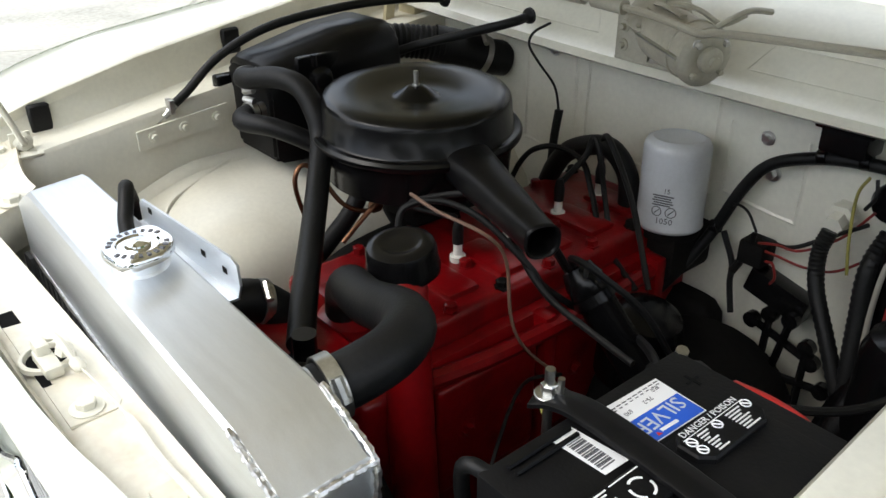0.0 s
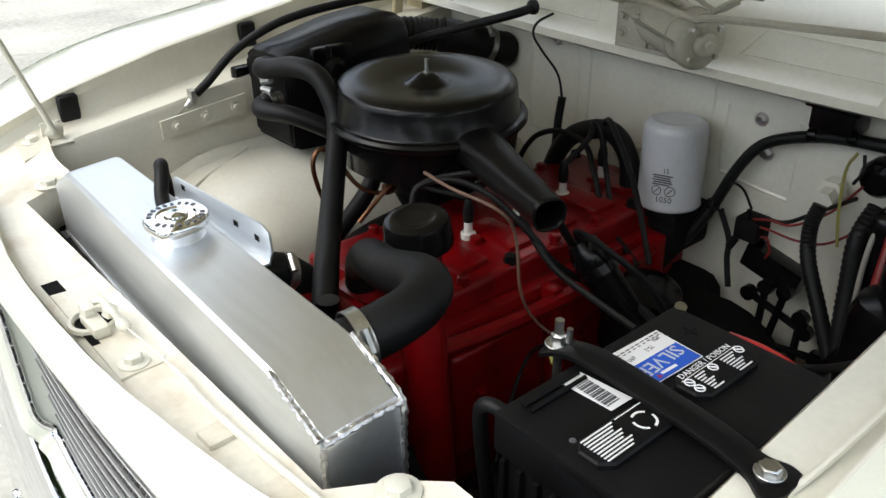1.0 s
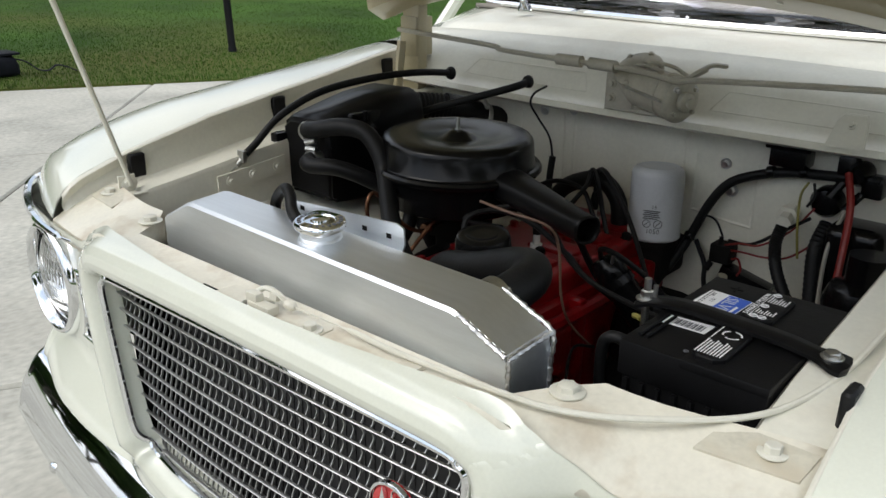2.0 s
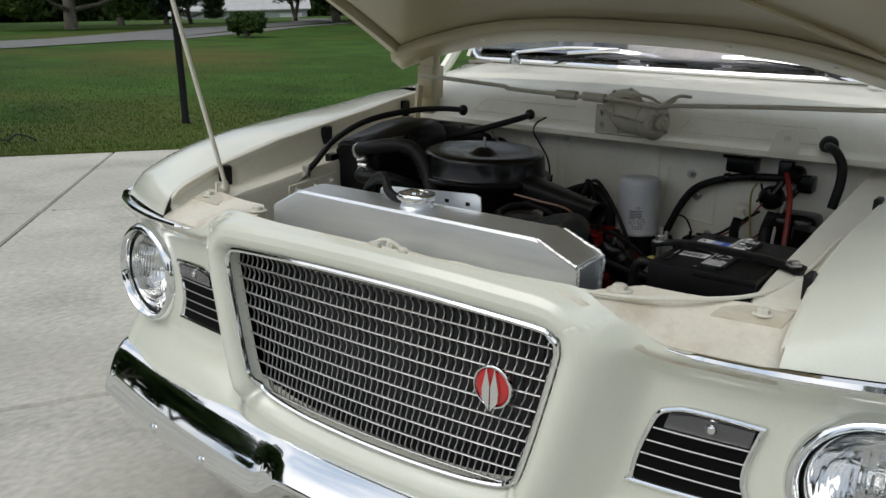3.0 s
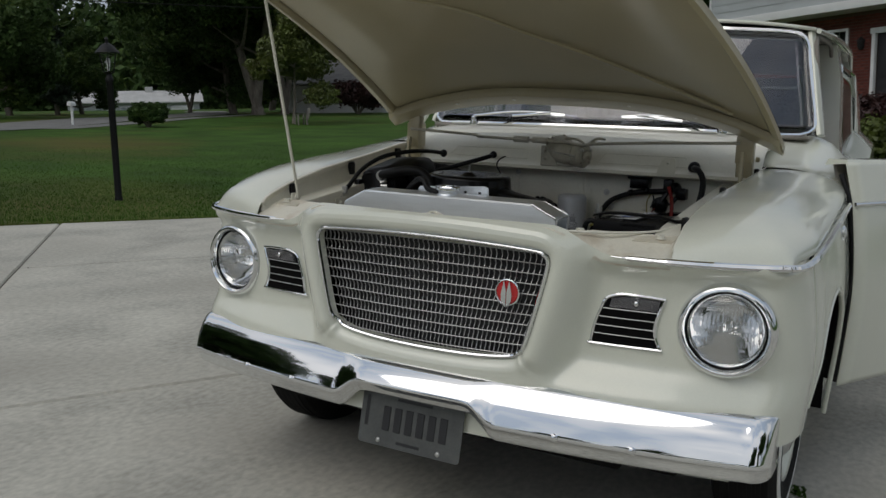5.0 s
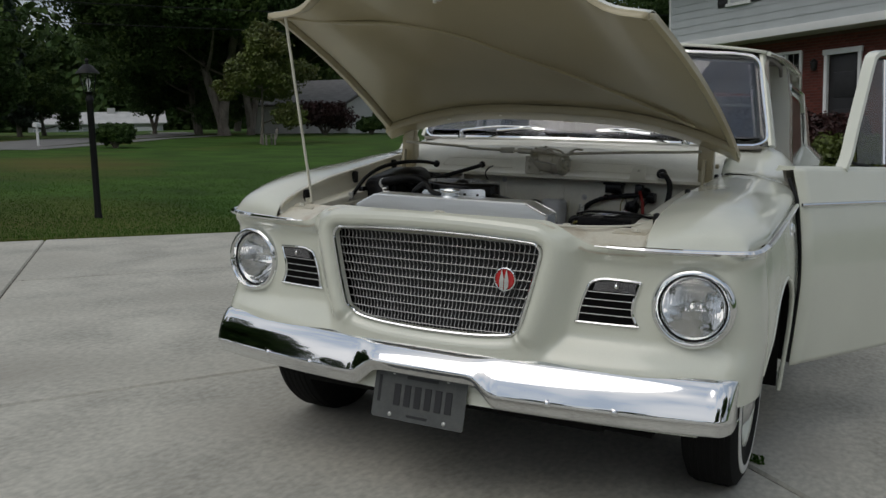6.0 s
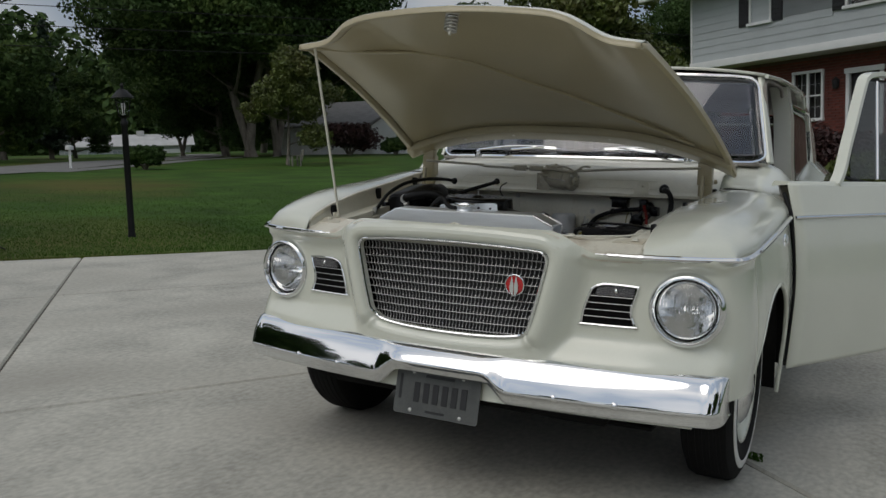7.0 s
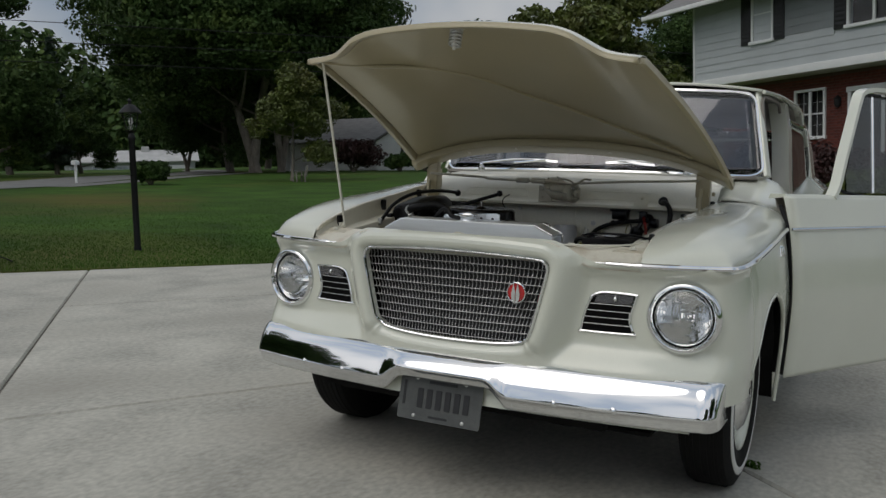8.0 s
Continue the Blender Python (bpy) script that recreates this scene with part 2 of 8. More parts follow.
def part(name, bm, material, parent, label="", smooth=40.0, thick=0.0):
    data = bm if isinstance(bm, (bpy.types.Mesh, bpy.types.Curve)) else finish(name, bm, material, smooth)
    ob = new(name, data)
    space, world_now = FRAMES[parent]
    ob.parent = parent
    ob.matrix_parent_inverse = world_now.inverted()
    ob.matrix_basis = space
    FRAMES[ob] = (space, space.copy())
    if material in PANES:
        ob.visible_shadow = False
    if thick:
        s = ob.modifiers.new("thickness", "SOLIDIFY")
        s.thickness, s.offset = thick, 0.0
    return tagged(ob, label)


def solid(name, bm, material, label, category, space=None, group="", kind="", smooth=40.0):
    """A thing of one mesh."""
    ob = new(name, finish(name, bm, material, smooth))
    ob.matrix_basis = NEAR if space is None else space
    FRAMES[ob] = (ob.matrix_basis.copy(), ob.matrix_basis.copy())
    return tagged(ob, label, category, group, kind)


def box(bm, lo, hi, bevel=0.0, m=None, seg=2):
    sx, sy, sz = (b - a for a, b in zip(lo, hi))
    r = bmesh.ops.create_cube(bm, size=1.0)
    vs = r["verts"]
    bmesh.ops.transform(bm, matrix=Matrix.Translation([(a + b) / 2 for a, b in zip(lo, hi)]) @ Matrix.Diagonal((sx, sy, sz, 1)), verts=vs)
    if bevel:
        es = list({e for v in vs for e in v.link_edges})
        out = bmesh.ops.bevel(bm, geom=es, offset=bevel, segments=seg, profile=0.6, affect="EDGES")
        vs = list({v for f in out["faces"] for v in f.verts} | {v for v in vs if v.is_valid})
        seen = set(vs)
        for v in list(vs):
            for e in v.link_edges:
                for w in e.verts:
                    if w not in seen:
                        seen.add(w)
                        vs.append(w)
    if m is not None:
        bmesh.ops.transform(bm, matrix=m, verts=vs)
    return bm


def loft(bm, rings, closed=True, caps=True, loop=False):
    """Skin over rings of equally many points."""
    vr = [[bm.verts.new(p) for p in ring] for ring in rings]
    n = len(vr[0])
    pairs = list(zip(vr, vr[1:])) + ([(vr[-1], vr[0])] if loop else [])
    for a, b in pairs:
        for i in range(n if closed else n - 1):
            j = (i + 1) % n
            try:
                bm.faces.new((a[i], a[j], b[j], b[i]))
            except ValueError:
                pass
    if caps and closed and not loop:
        bm.faces.new(list(reversed(vr[0])))
        bm.faces.new(vr[-1])
    return bm


def frame_of(d):
    d = Vector(d).normalized()
    a = Vector((0, 0, 1)) if abs(d.z) < 0.9 else Vector((1, 0, 0))
    u = d.cross(a).normalized()
    return u, d.cross(u).normalized()


def circle(c, u, v, r, n=20, start=0.0):
    c = Vector(c)
    return [c + u * (r * math.cos(start + 2 * math.pi * i / n)) + v * (r * math.sin(start + 2 * math.pi * i / n)) for i in range(n)]


def turned(bm, base, axis, profile, n=28, caps=True):
    """A body of revolution: profile rows of (radius, height along the axis)."""
    u, v = frame_of(axis)
    d = Vector(axis).normalized()
    return loft(bm, [circle(Vector(base) + d * h, u, v, max(r, 0.0002), n) for r, h in profile], caps=caps)


def cyl(bm, a, b, r0, r1=None, n=16):
    a, b = Vector(a), Vector(b)
    return turned(bm, a, b - a, [(r0, 0), (r0 if r1 is None else r1, (b - a).length)], n)


def smooth_line(pts, steps=6, loop=False):
    pts = [Vector(p) for p in pts]
    out = []
    k = len(pts)
    for i in range(k if loop else k - 1):
        if loop:
            p0, p1, p2, p3 = (pts[(i + d) % k] for d in (-1, 0, 1, 2))
        else:
            p1, p2 = pts[i], pts[i + 1]
            p0 = pts[i - 1] if i else p1 * 2 - p2
            p3 = pts[i + 2] if i + 2 < k else p2 * 2 - p1
        for s in range(steps):
            t = s / steps
            out.append(0.5 * ((2 * p1) + (p2 - p0) * t + (2 * p0 - 5 * p1 + 4 * p2 - p3) * t * t + (3 * p1 - p0 - 3 * p2 + p3) * t ** 3))
    if not loop:
        out.append(pts[-1])
    return out


def tube(bm, pts, r, n=10, steps=6, loop=False, wave=0.0, flat=1.0):
    """A hose, wire or rail along a smooth line. wave: ribs of a corrugated hose."""
    line = smooth_line(pts, steps, loop) if steps > 1 else [Vector(p) for p in pts]
    rings = []
    u = None
    k = len(line)
    for i, p in enumerate(line):
        if loop:
            d = (line[(i + 1) % k] - line[i - 1]).normalized()
        else:
            d = (line[min(i + 1, k - 1)] - line[max(i - 1, 0)]).normalized()
        if u is None:
            u, v = frame_of(d)
        u = (u - d * u.dot(d)).normalized()
        v = d.cross(u)
        rr = r[min(i * len(r) // k, len(r) - 1)] if isinstance(r, (list, tuple)) else r
        if wave:
            rr *= 1 + wave * (1 if i % 2 else -1)
        rings.append([p + u * (rr * math.cos(a)) + v * (rr * flat * math.sin(a)) for a in (2 * math.pi * j / n for j in range(n))])
    return loft(bm, rings, caps=not loop, loop=loop)


def sheet(bm, fn, us, vs):
    """A surface fn(u, v) over two rows of parameters."""
    return loft(bm, [[fn(u, v) for v in vs] for u in us], closed=False, caps=False)


def steps(a, b, n):
    return [a + (b - a) * i / n for i in range(n + 1)]


def ease(t):
    t = min(1.0, max(0.0, t))
    return t * t * (3 - 2 * t)


def along(x, rows):
    """Smooth reading of rows (x, value)."""
    if x <= rows[0][0]:
        return rows[0][1]
    for (a, p), (b, q) in zip(rows, rows[1:]):
        if x <= b:
            return p + (q - p) * (x - a) / (b - a)
    return rows[-1][1]


def flip(pts):
    return [(-x, y, z) for x, y, z in pts]


def prism(bm, outline, depth, m=None):
    """A flat outline (x, y) with a depth along z."""
    rings = [[Vector((x, y, z)) for x, y in outline] for z in (0, depth)]
    if m is not None:
        rings = [[m @ p for p in r] for r in rings]
    return loft(bm, rings)


def lettering(name, text, size, m, material, parent, depth=0.0004, width=1.0):
    cu = bpy.data.curves.new(name, "FONT")
    cu.body, cu.size, cu.extrude = text, size, depth
    cu.align_x = cu.align_y = "CENTER"
    cu.resolution_u = 2
    cu.materials.append(material)
    ob = part(name, cu, material, parent)
    ob.matrix_basis = FRAMES[parent][0] @ m @ Matrix.Diagonal((width, 1, 1, 1))
    return ob


B = bmesh.new
# ---- ground, driveway, lawn ----
EDGE, ACROSS, ALONG = Vector((-5.843, 3.369)), Vector((0.727, -0.687)), Vector((0.46, 0.888))


def drive(a, b, z=0.0):
    """A place on the driveway: a metres from the lawn's edge, b metres along it."""
    p = EDGE + ACROSS * a + ALONG * b
    return Vector((p.x, p.y, z))


def lie(x, y):
    """The height of the land in the world."""
    d = math.hypot(x, y)
    k = min(1.0, 12.0 / max(d, 0.01))
    near = -0.0542 * x * k - 0.0204 * y * k
    w = ease(((-0.65 * x + 0.76 * y) / max(d, 0.01) + 0.1) / 0.9)
    return near + w * (0.045 * min(max(d - 12, 0), 28) + 0.026 * max(min(d, 160) - 40, 0))


reach = [0.0, 1, 2, 3.2, 4.6, 6.2, 8, 10, 12.5, 15.5, 19, 23, 28, 34, 41, 50, 60, 75, 95, 125, 170, 240, 360, 560, 900]
a_rows = [-v for v in reversed(reach[1:])] + [-0.03, 0.04] + reach[1:]
b_rows = [-v for v in reversed(reach)] + reach[1:]
bm = B()
rings = []
for a in a_rows:
    row = []
    for b in b_rows:
        p = NEAR @ drive(a, b)
        z = lie(p.x, p.y)
        inside = 0 < a < 24 and -18 < b < 16
        row.append(Vector((p.x, p.y, z - (0.09 if inside else -0.012))))
    rings.append(row)
loft(bm, rings, closed=False, caps=False)
solid("ground", bm, GRASS, "mown green lawn with dry yellowish patches", "ground", space=Matrix(), kind="structure")

driveway = thing("pavement", "pale broom-finished concrete driveway in large slabs", "driveway", kind="structure")
A_CUTS = [0.0, 2.35, 5.35, 8.35, 11.35, 14.35, 17.35, 20.35, 23.35]
B_CUTS = [-17.2, -14.35, -11.48, -8.61, -5.74, -2.87, 0.0, 2.87, 5.74, 8.61, 11.48, 14.35]
bm = B()
loft(bm, [[drive(a, b, -0.012) for b in (-17.2, 14.35)] for a in (0.01, 23.3)], closed=False, caps=False)
part("joint_filler", bm, SEAM, driveway, smooth=0)
bm = B()
loft(bm, [[drive(a, 0.066 + s, 0.0015) for s in (-0.008, 0.008)] for a in steps(0.0, 23.3, 40)], closed=False, caps=False)
part("joint_groove", bm, SEAM, driveway, smooth=0)
for a0, a1 in zip(A_CUTS, A_CUTS[1:]):
    for b0, b1 in zip(B_CUTS, B_CUTS[1:]):
        bm = B()
        g = 0.007
        ring = lambda i, z: [drive(a0 + i, b0 + i, z), drive(a1 - i, b0 + i, z), drive(a1 - i, b1 - i, z), drive(a0 + i, b1 - i, z)]
        dz = random.uniform(-0.003, 0.003)
        loft(bm, [ring(g, -0.1), ring(g, -0.010 + dz), ring(g + 0.010, dz)], caps=True)
        part("slab", bm, CONCRETE, driveway, smooth=0)

# grass blades along the lawn's near side
rng = np.random.default_rng(4)
N = 130000
ga = -np.abs(rng.gamma(1.25, 3.0, N)) + 0.045
gb = rng.uniform(-6.5, 9.0, N)
sel = ga > -13
ga, gb = ga[sel], gb[sel]
px = EDGE.x + 0.727 * ga + 0.46 * gb
py = EDGE.y - 0.687 * ga + 0.888 * gb
n = len(px)
h = rng.uniform(0.02, 0.045, n) * np.where(ga > -0.2, 1.3, 0.7)
ang, lean = rng.uniform(0, 6.28, n), rng.uniform(0.1, 0.7, n) * h
wd = rng.uniform(0.003, 0.006, n)
rot = np.array(NEAR.to_3x3())
base = np.stack([px, py, np.zeros(n)], 1) @ rot.T
base[:, 2] = [lie(x, y) + 0.008 for x, y in base[:, :2]]
dx, dy = np.cos(ang), np.sin(ang)
v0 = base + np.stack([-dy * wd, dx * wd, 0 * wd], 1)
v1 = base - np.stack([-dy * wd, dx * wd, 0 * wd], 1)
v2 = base + np.stack([dx * lean, dy * lean, h], 1)
me = bpy.data.meshes.new("grass")
me.from_pydata(np.stack([v0, v1, v2], 1).reshape(-1, 3).tolist(), [], np.arange(3 * n).reshape(-1, 3).tolist())
me.materials.append(BLADE)
grass = tagged(new("grass", me), "short green grass blades of the lawn", "grass", kind="stuff")


# ---- trees ----
def leaf_mesh(name, centres, radii, count, size, material, seed, flat=0.75):
    r = np.random.default_rng(seed)
    c, rad = np.array(centres, float), np.array(radii, float)
    pick = r.choice(len(c), count, p=rad ** 2 / (rad ** 2).sum())
    d = r.normal(size=(count, 3))
    d /= np.linalg.norm(d, axis=1)[:, None]
    lump = 1 + 0.22 * np.sin(d[:, 0] * 5 + pick) * np.sin(d[:, 1] * 6 + 2 * pick) + 0.14 * np.sin(d[:, 2] * 9 + pick)
    depth = r.uniform(0.25, 1.0, count) ** 0.4
    pos = c[pick] + d * (rad[pick] * lump * depth)[:, None] * np.array([1, 1, flat])
    q = r.normal(size=(count, 3))
    q /= np.linalg.norm(q, axis=1)[:, None]
    u = np.cross(q, d)
    u /= np.linalg.norm(u, axis=1)[:, None] + 1e-6
    v = np.cross(u, q)
    s = size * r.uniform(0.55, 1.35, count)[:, None]
    pts = np.stack([pos - u * s, pos + v * s * 0.55, pos + u * s, pos - v * s * 0.55], 1).reshape(-1, 3)
    m = bpy.data.meshes.new(name)
    m.from_pydata(pts.tolist(), [], np.arange(4 * count).reshape(-1, 4).tolist())
    m.materials.append(material)
    return m


def tree(label, height, spread, trunk_r, count, size, material, seed, stems=1, bare=0.28, at=Matrix(), category="tree"):
    """A broad tree at the origin: tapered trunk, limbs and a loose crown of leaves on many clumps."""
    r = random.Random(seed)
    t = thing("tree", label, category, space=Matrix(), group="trees round the lawn")
    bm = B()
    centres, radii = [], []
    for s in range(stems):
        lean = Vector((r.uniform(-0.12, 0.12), r.uniform(-0.12, 0.12), 1)) if stems == 1 else Vector((0.24 * math.cos(2.6 * s + seed), 0.24 * math.sin(2.6 * s + seed), 1))
        top = lean * height * 0.62
        off = Vector((0.35 * trunk_r * math.cos(2.6 * s), 0.35 * trunk_r * math.sin(2.6 * s), 0))
        knots = [off, off + top * 0.3 + Vector((r.uniform(-1, 1), r.uniform(-1, 1), 0)) * trunk_r * 0.5, off + top * 0.65, off + top]
        rr = trunk_r / (1 if stems == 1 else 1.25)
        tube(bm, [off + Vector((0, 0, -0.4))] + knots, [rr * 1.5, rr * 1.15, rr, rr * 0.92, rr * 0.85, rr * 0.75, rr * 0.62, rr * 0.5, rr * 0.36, rr * 0.22], n=10, steps=4)
        for k in range(9):
            f = r.uniform(bare + 0.12, 0.98)
            a = 2.4 * k + seed + 1.3 * s
            start = off + top * f
            ln = spread * r.uniform(0.45, 0.9) * (1.15 - 0.45 * f)
            end = start + Vector((math.cos(a) * ln, math.sin(a) * ln, ln * r.uniform(0.25, 0.7)))
            mid = (start + end) / 2 + Vector((0, 0, -0.08 * ln))
            tube(bm, [start, mid, end], [rr * 0.4, rr * 0.3, rr * 0.2, rr * 0.1], n=6, steps=3)
            for w in range(3):
                centres.append(end + Vector((r.uniform(-1, 1), r.uniform(-1, 1), r.uniform(-0.6, 0.9))) * spread * 0.28)
                radii.append(spread * r.uniform(0.2, 0.36))
        for w in range(5):
            centres.append(off + top + Vector((r.uniform(-1, 1) * spread * 0.4, r.uniform(-1, 1) * spread * 0.4, height * r.uniform(-0.05, 0.32))))
            radii.append(spread * r.uniform(0.25, 0.42))
    part("trunk", bm, BARK, t)
    part("crown", leaf_mesh("crown", centres, radii, count, size, material, seed), material, t)
    t.matrix_basis = at
    return t


def conifer(label, height, spread, count, seed, at):
    r = random.Random(seed)
    t = thing("conifer", label, "tree", space=Matrix())
    bm = B()
    cyl(bm, (0, 0, -0.3), (0, 0, height), 0.02 * height, 0.02, 8)
    centres, radii = [], []
    for k in range(46):
        f = (k + 0.5) / 46
        a = 2.4 * k
        ln = spread * (1 - f) ** 0.85 * r.uniform(0.7, 1.1)
        z = height * (0.1 + 0.88 * f)
        cyl(bm, (0, 0, z), (math.cos(a) * ln, math.sin(a) * ln, z - 0.12 * ln), 0.03, 0.01, 5)
        for s in (0.45, 0.8):
            centres.append((math.cos(a) * ln * s, math.sin(a) * ln * s, z - 0.1 * ln * s))
            radii.append(0.2 + 0.28 * ln)
    part("trunk", bm, BARK, t)
    part("crown", leaf_mesh("crown", centres, radii, count, 0.13, LEAF3, seed, 0.6), LEAF3, t)
    t.matrix_basis = at
    return t


def on(x, y, turn=0.0, size=1.0, lift=0.0):
    return pose(x, y, lie(x, y) + lift, 0, 0, turn) @ Matrix.Diagonal((size, size, size, 1))


oak = tree("large shade tree with dense dark green crown and forked trunk", 17, 7.8, 0.36, 170000, 0.13, LEAF, 3, stems=2, bare=0.2, at=on(-35.0, 39.4, 40, 1.08))
maple = tree("tall leafy tree with dark green summer crown", 15, 6.5, 0.42, 75000, 0.15, LEAF, 8, bare=0.0, at=on(-38.0, 22.2, 10, 0.72))
young = tree("young yellow-green tree with low round crown", 4.7, 1.85, 0.08, 26000, 0.065, LEAF2, 5, bare=0.1, at=on(-21.4, 26.0, 0))
lime = tree("tall yellow-green tree behind the car", 11.5, 4.7, 0.3, 60000, 0.13, LEAF2, 11, at=on(-13.0, 40.5, 15))
conifer("tall slender blue-green spruce tree", 9.0, 1.15, 9000, 2, on(-47.5, 34.6))
# the row near y = -40 is unseen, added to block low front sky
for x, y, turn, size in ((-40.0, 42.5, 60, 0.95), (-49.0, 32.2, 60, 0.76), (-52.0, 40.0, 150, 0.55), (-44.0, 56.0, 170, 1.25), (-7.0, 56.0, 30, 0.9), (2.0, 52.0, 190, 0.9), (-58.0, 68.0, 230, 1.2), (-68.0, 98.0, 70, 1.5), (-46.0, 90.0, 120, 1.5), (-78.0, 36.0, 90, 1.0), (-105.0, 50.0, 45, 1.4), (-60.0, 20.0, 310, 1.0), (-48.0, 8.0, 200, 1.0), (-30.0, 3.0, 20, 0.9), (-34.0, -12.0, 60, 1.0), (-26.0, -27.0, 170, 1.0), (-16.0, -38.0, 80, 0.85), (-5.0, -42.0, 250, 0.8), (6.0, -40.0, 20, 0.9), (16.0, -39.0, 130, 0.8), (35.0, -24.0, 300, 0.9), (38.0, 4.0, 60, 0.8)):
    copy_thing(maple, on(x, y, turn, size))
for x, y, turn, size in ((-35.0, 42.0, 120, 0.85), (-62.0, 26.0, 20, 1.0), (-12.0, 74.0, 60, 0.9), (-50.0, 48.5, 260, 0.5), (24.0, -34.0, 100, 1.0), (30.0, -9.0, 30, 0.9), (-23.0, -7.0, 10, 0.7), (-29.0, -15.0, 140, 0.8)):
    copy_thing(oak, on(x, y, turn, size))


def shrub(name, label, x, y, w, h, material, seed, count=9000, size=0.1, z=None):
    r = random.Random(seed)
    t = thing(name, label, "shrub", space=Matrix(), group="shrubs by the houses")
    bm = B()
    centres, radii = [], []
    for k in range(9):
        a = 0.7 * k
        e = Vector((math.cos(a) * w * 0.26, math.sin(a) * w * 0.26, h * r.uniform(0.45, 0.65)))
        tube(bm, [(0, 0, -0.1), e * 0.5, e], 0.02 + 0.008 * w, n=5, steps=3)
        centres.append(e)
        radii.append(w * r.uniform(0.22, 0.3))
    part("stem", bm, BARK, t)
    part("foliage", leaf_mesh("foliage", centres, radii, count, size, material, seed, h / w * 1.15), material, t)
    t.matrix_basis = pose(x, y, lie(x, y) if z is None else z)
    return t


# dark woodland edge far behind the lawns
r_ = random.Random(77)
cs, rs = [], []
for k in range(620):
    a = radians(96 + 100 * k / 620 + r_.uniform(-1, 1))
    d = r_.uniform(152, 205)
    x, y = d * math.cos(a), d * math.sin(a)
    h = r_.uniform(0.0, 4.0) if k % 3 == 0 else r_.uniform(2.0, 20.0)
    cs.append((x, y, lie(x, y) + h))
    rs.append(r_.uniform(3.0, 6.0))
woods = tagged(new("woods", leaf_mesh("woods", cs, rs, 190000, 0.8, LEAF, 9, 0.9)), "dark green woodland edge beyond the houses", "woods", kind="stuff")
shrub("bush", "round clipped dark green bush on the lawn", -23.2, 20.1, 1.35, 1.0, LEAF, 21, 16000, 0.05)
shrub("bush", "dark purple-leaved shrub before the grey-roofed house", -30.0, 43.0, 3.6, 2.2, PURPLE, 22)
shrub("bush", "low dark green bush beside the white house", -26.9, 43.6, 1.8, 1.2, LEAF, 23)
shrub("bush", "low dark green bush beside the white house", -25.4, 44.2, 1.8, 1.1, LEAF, 24)


# ---- lamp post, mailbox, chair, wires ----
lp = NEAR @ Vector((-6.987, 5.006, 0))
S = pose(lp.x, lp.y, lie(lp.x, lp.y), 0, 0, 20)
lamp = thing("lamp_post", "black metal garden lamp post with glass lantern", "lamp post", space=S)
bm = B()
turned(bm, (0, 0, -0.1), (0, 0, 1), [(0.046, 0), (0.046, 0.14), (0.039, 0.17), (0.038, 1.45), (0.044, 1.46), (0.044, 1.5), (0.03, 1.52), (0.03, 1.56)], 16)
part("pole", bm, LAMPBLACK, lamp)
bm = B()
turned(bm, (0, 0, 1.44), (0, 0, 1), [(0.03, 0), (0.06, 0.02), (0.065, 0.03)], 6)
part("lantern_base", bm, LAMPBLACK, lamp)
bm = B()
for k in range(6):
    a = math.pi / 3 * k
    cyl(bm, (0.062 * math.cos(a), 0.062 * math.sin(a), 1.47), (0.10 * math.cos(a), 0.10 * math.sin(a), 1.68), 0.006, n=6)
part("lantern_frame", bm, LAMPBLACK, lamp)
bm = B()
turned(bm, (0, 0, 1.47), (0, 0, 1), [(0.058, 0), (0.096, 0.21)], 6, caps=False)
part("lantern_glass", bm, WINGLASS, lamp, "clear glass panes", smooth=0, thick=0.003)
bm = B()
turned(bm, (0, 0, 1.68), (0, 0, 1), [(0.135, 0), (0.13, 0.012), (0.06, 0.09), (0.02, 0.11), (0.018, 0.14), (0.025, 0.15), (0.004, 0.18)], 12)
part("lantern_roof", bm, LAMPBLACK, lamp)
bm = B()
turned(bm, (0, 0, 1.48), (0, 0, 1), [(0.012, 0), (0.014, 0.05), (0.028, 0.1), (0.02, 0.14), (0.002, 0.15)], 10)
part("bulb", bm, CERAMIC, lamp)

S = on(-26.1, 19.2, 30, 0.72)
mb = thing("mailbox", "white mailbox on a post by the road", "mailbox", space=S)
bm = B()
box(bm, (-0.05, -0.05, -0.1), (0.05, 0.05, 1.0), 0.006)
part("post", bm, WHITEPAINT, mb)
bm = B()
prof = [(-0.11, 0), (0.11, 0)] + [(0.11 * math.cos(a), 0.12 + 0.11 * math.sin(a)) for a in steps(0, math.pi, 8)]
loft(bm, [[Vector((x, y, 1.0 + z)) for x, z in prof] for y in (-0.28, 0.28)])
part("box", bm, WHITEPAINT, mb)

S = on(-20.4, 25.3, -35, 0.72)
ch = thing("garden_chair", "grey weathered wooden garden chair on the lawn", "chair", space=S)
for k in range(5):
    bm = B()
    box(bm, (-0.26 + 0.105 * k, 0.24, 0.35), (-0.17 + 0.105 * k, 0.265, 1.0), 0.004, m=pose(0, 0, 0, -12))
    part("back_slat", bm, WOODGREY, ch)
for k in range(4):
    bm = B()
    box(bm, (-0.28, -0.28 + 0.13 * k, 0.36), (0.28, -0.17 + 0.13 * k, 0.385), 0.004)
    part("seat_slat", bm, WOODGREY, ch)
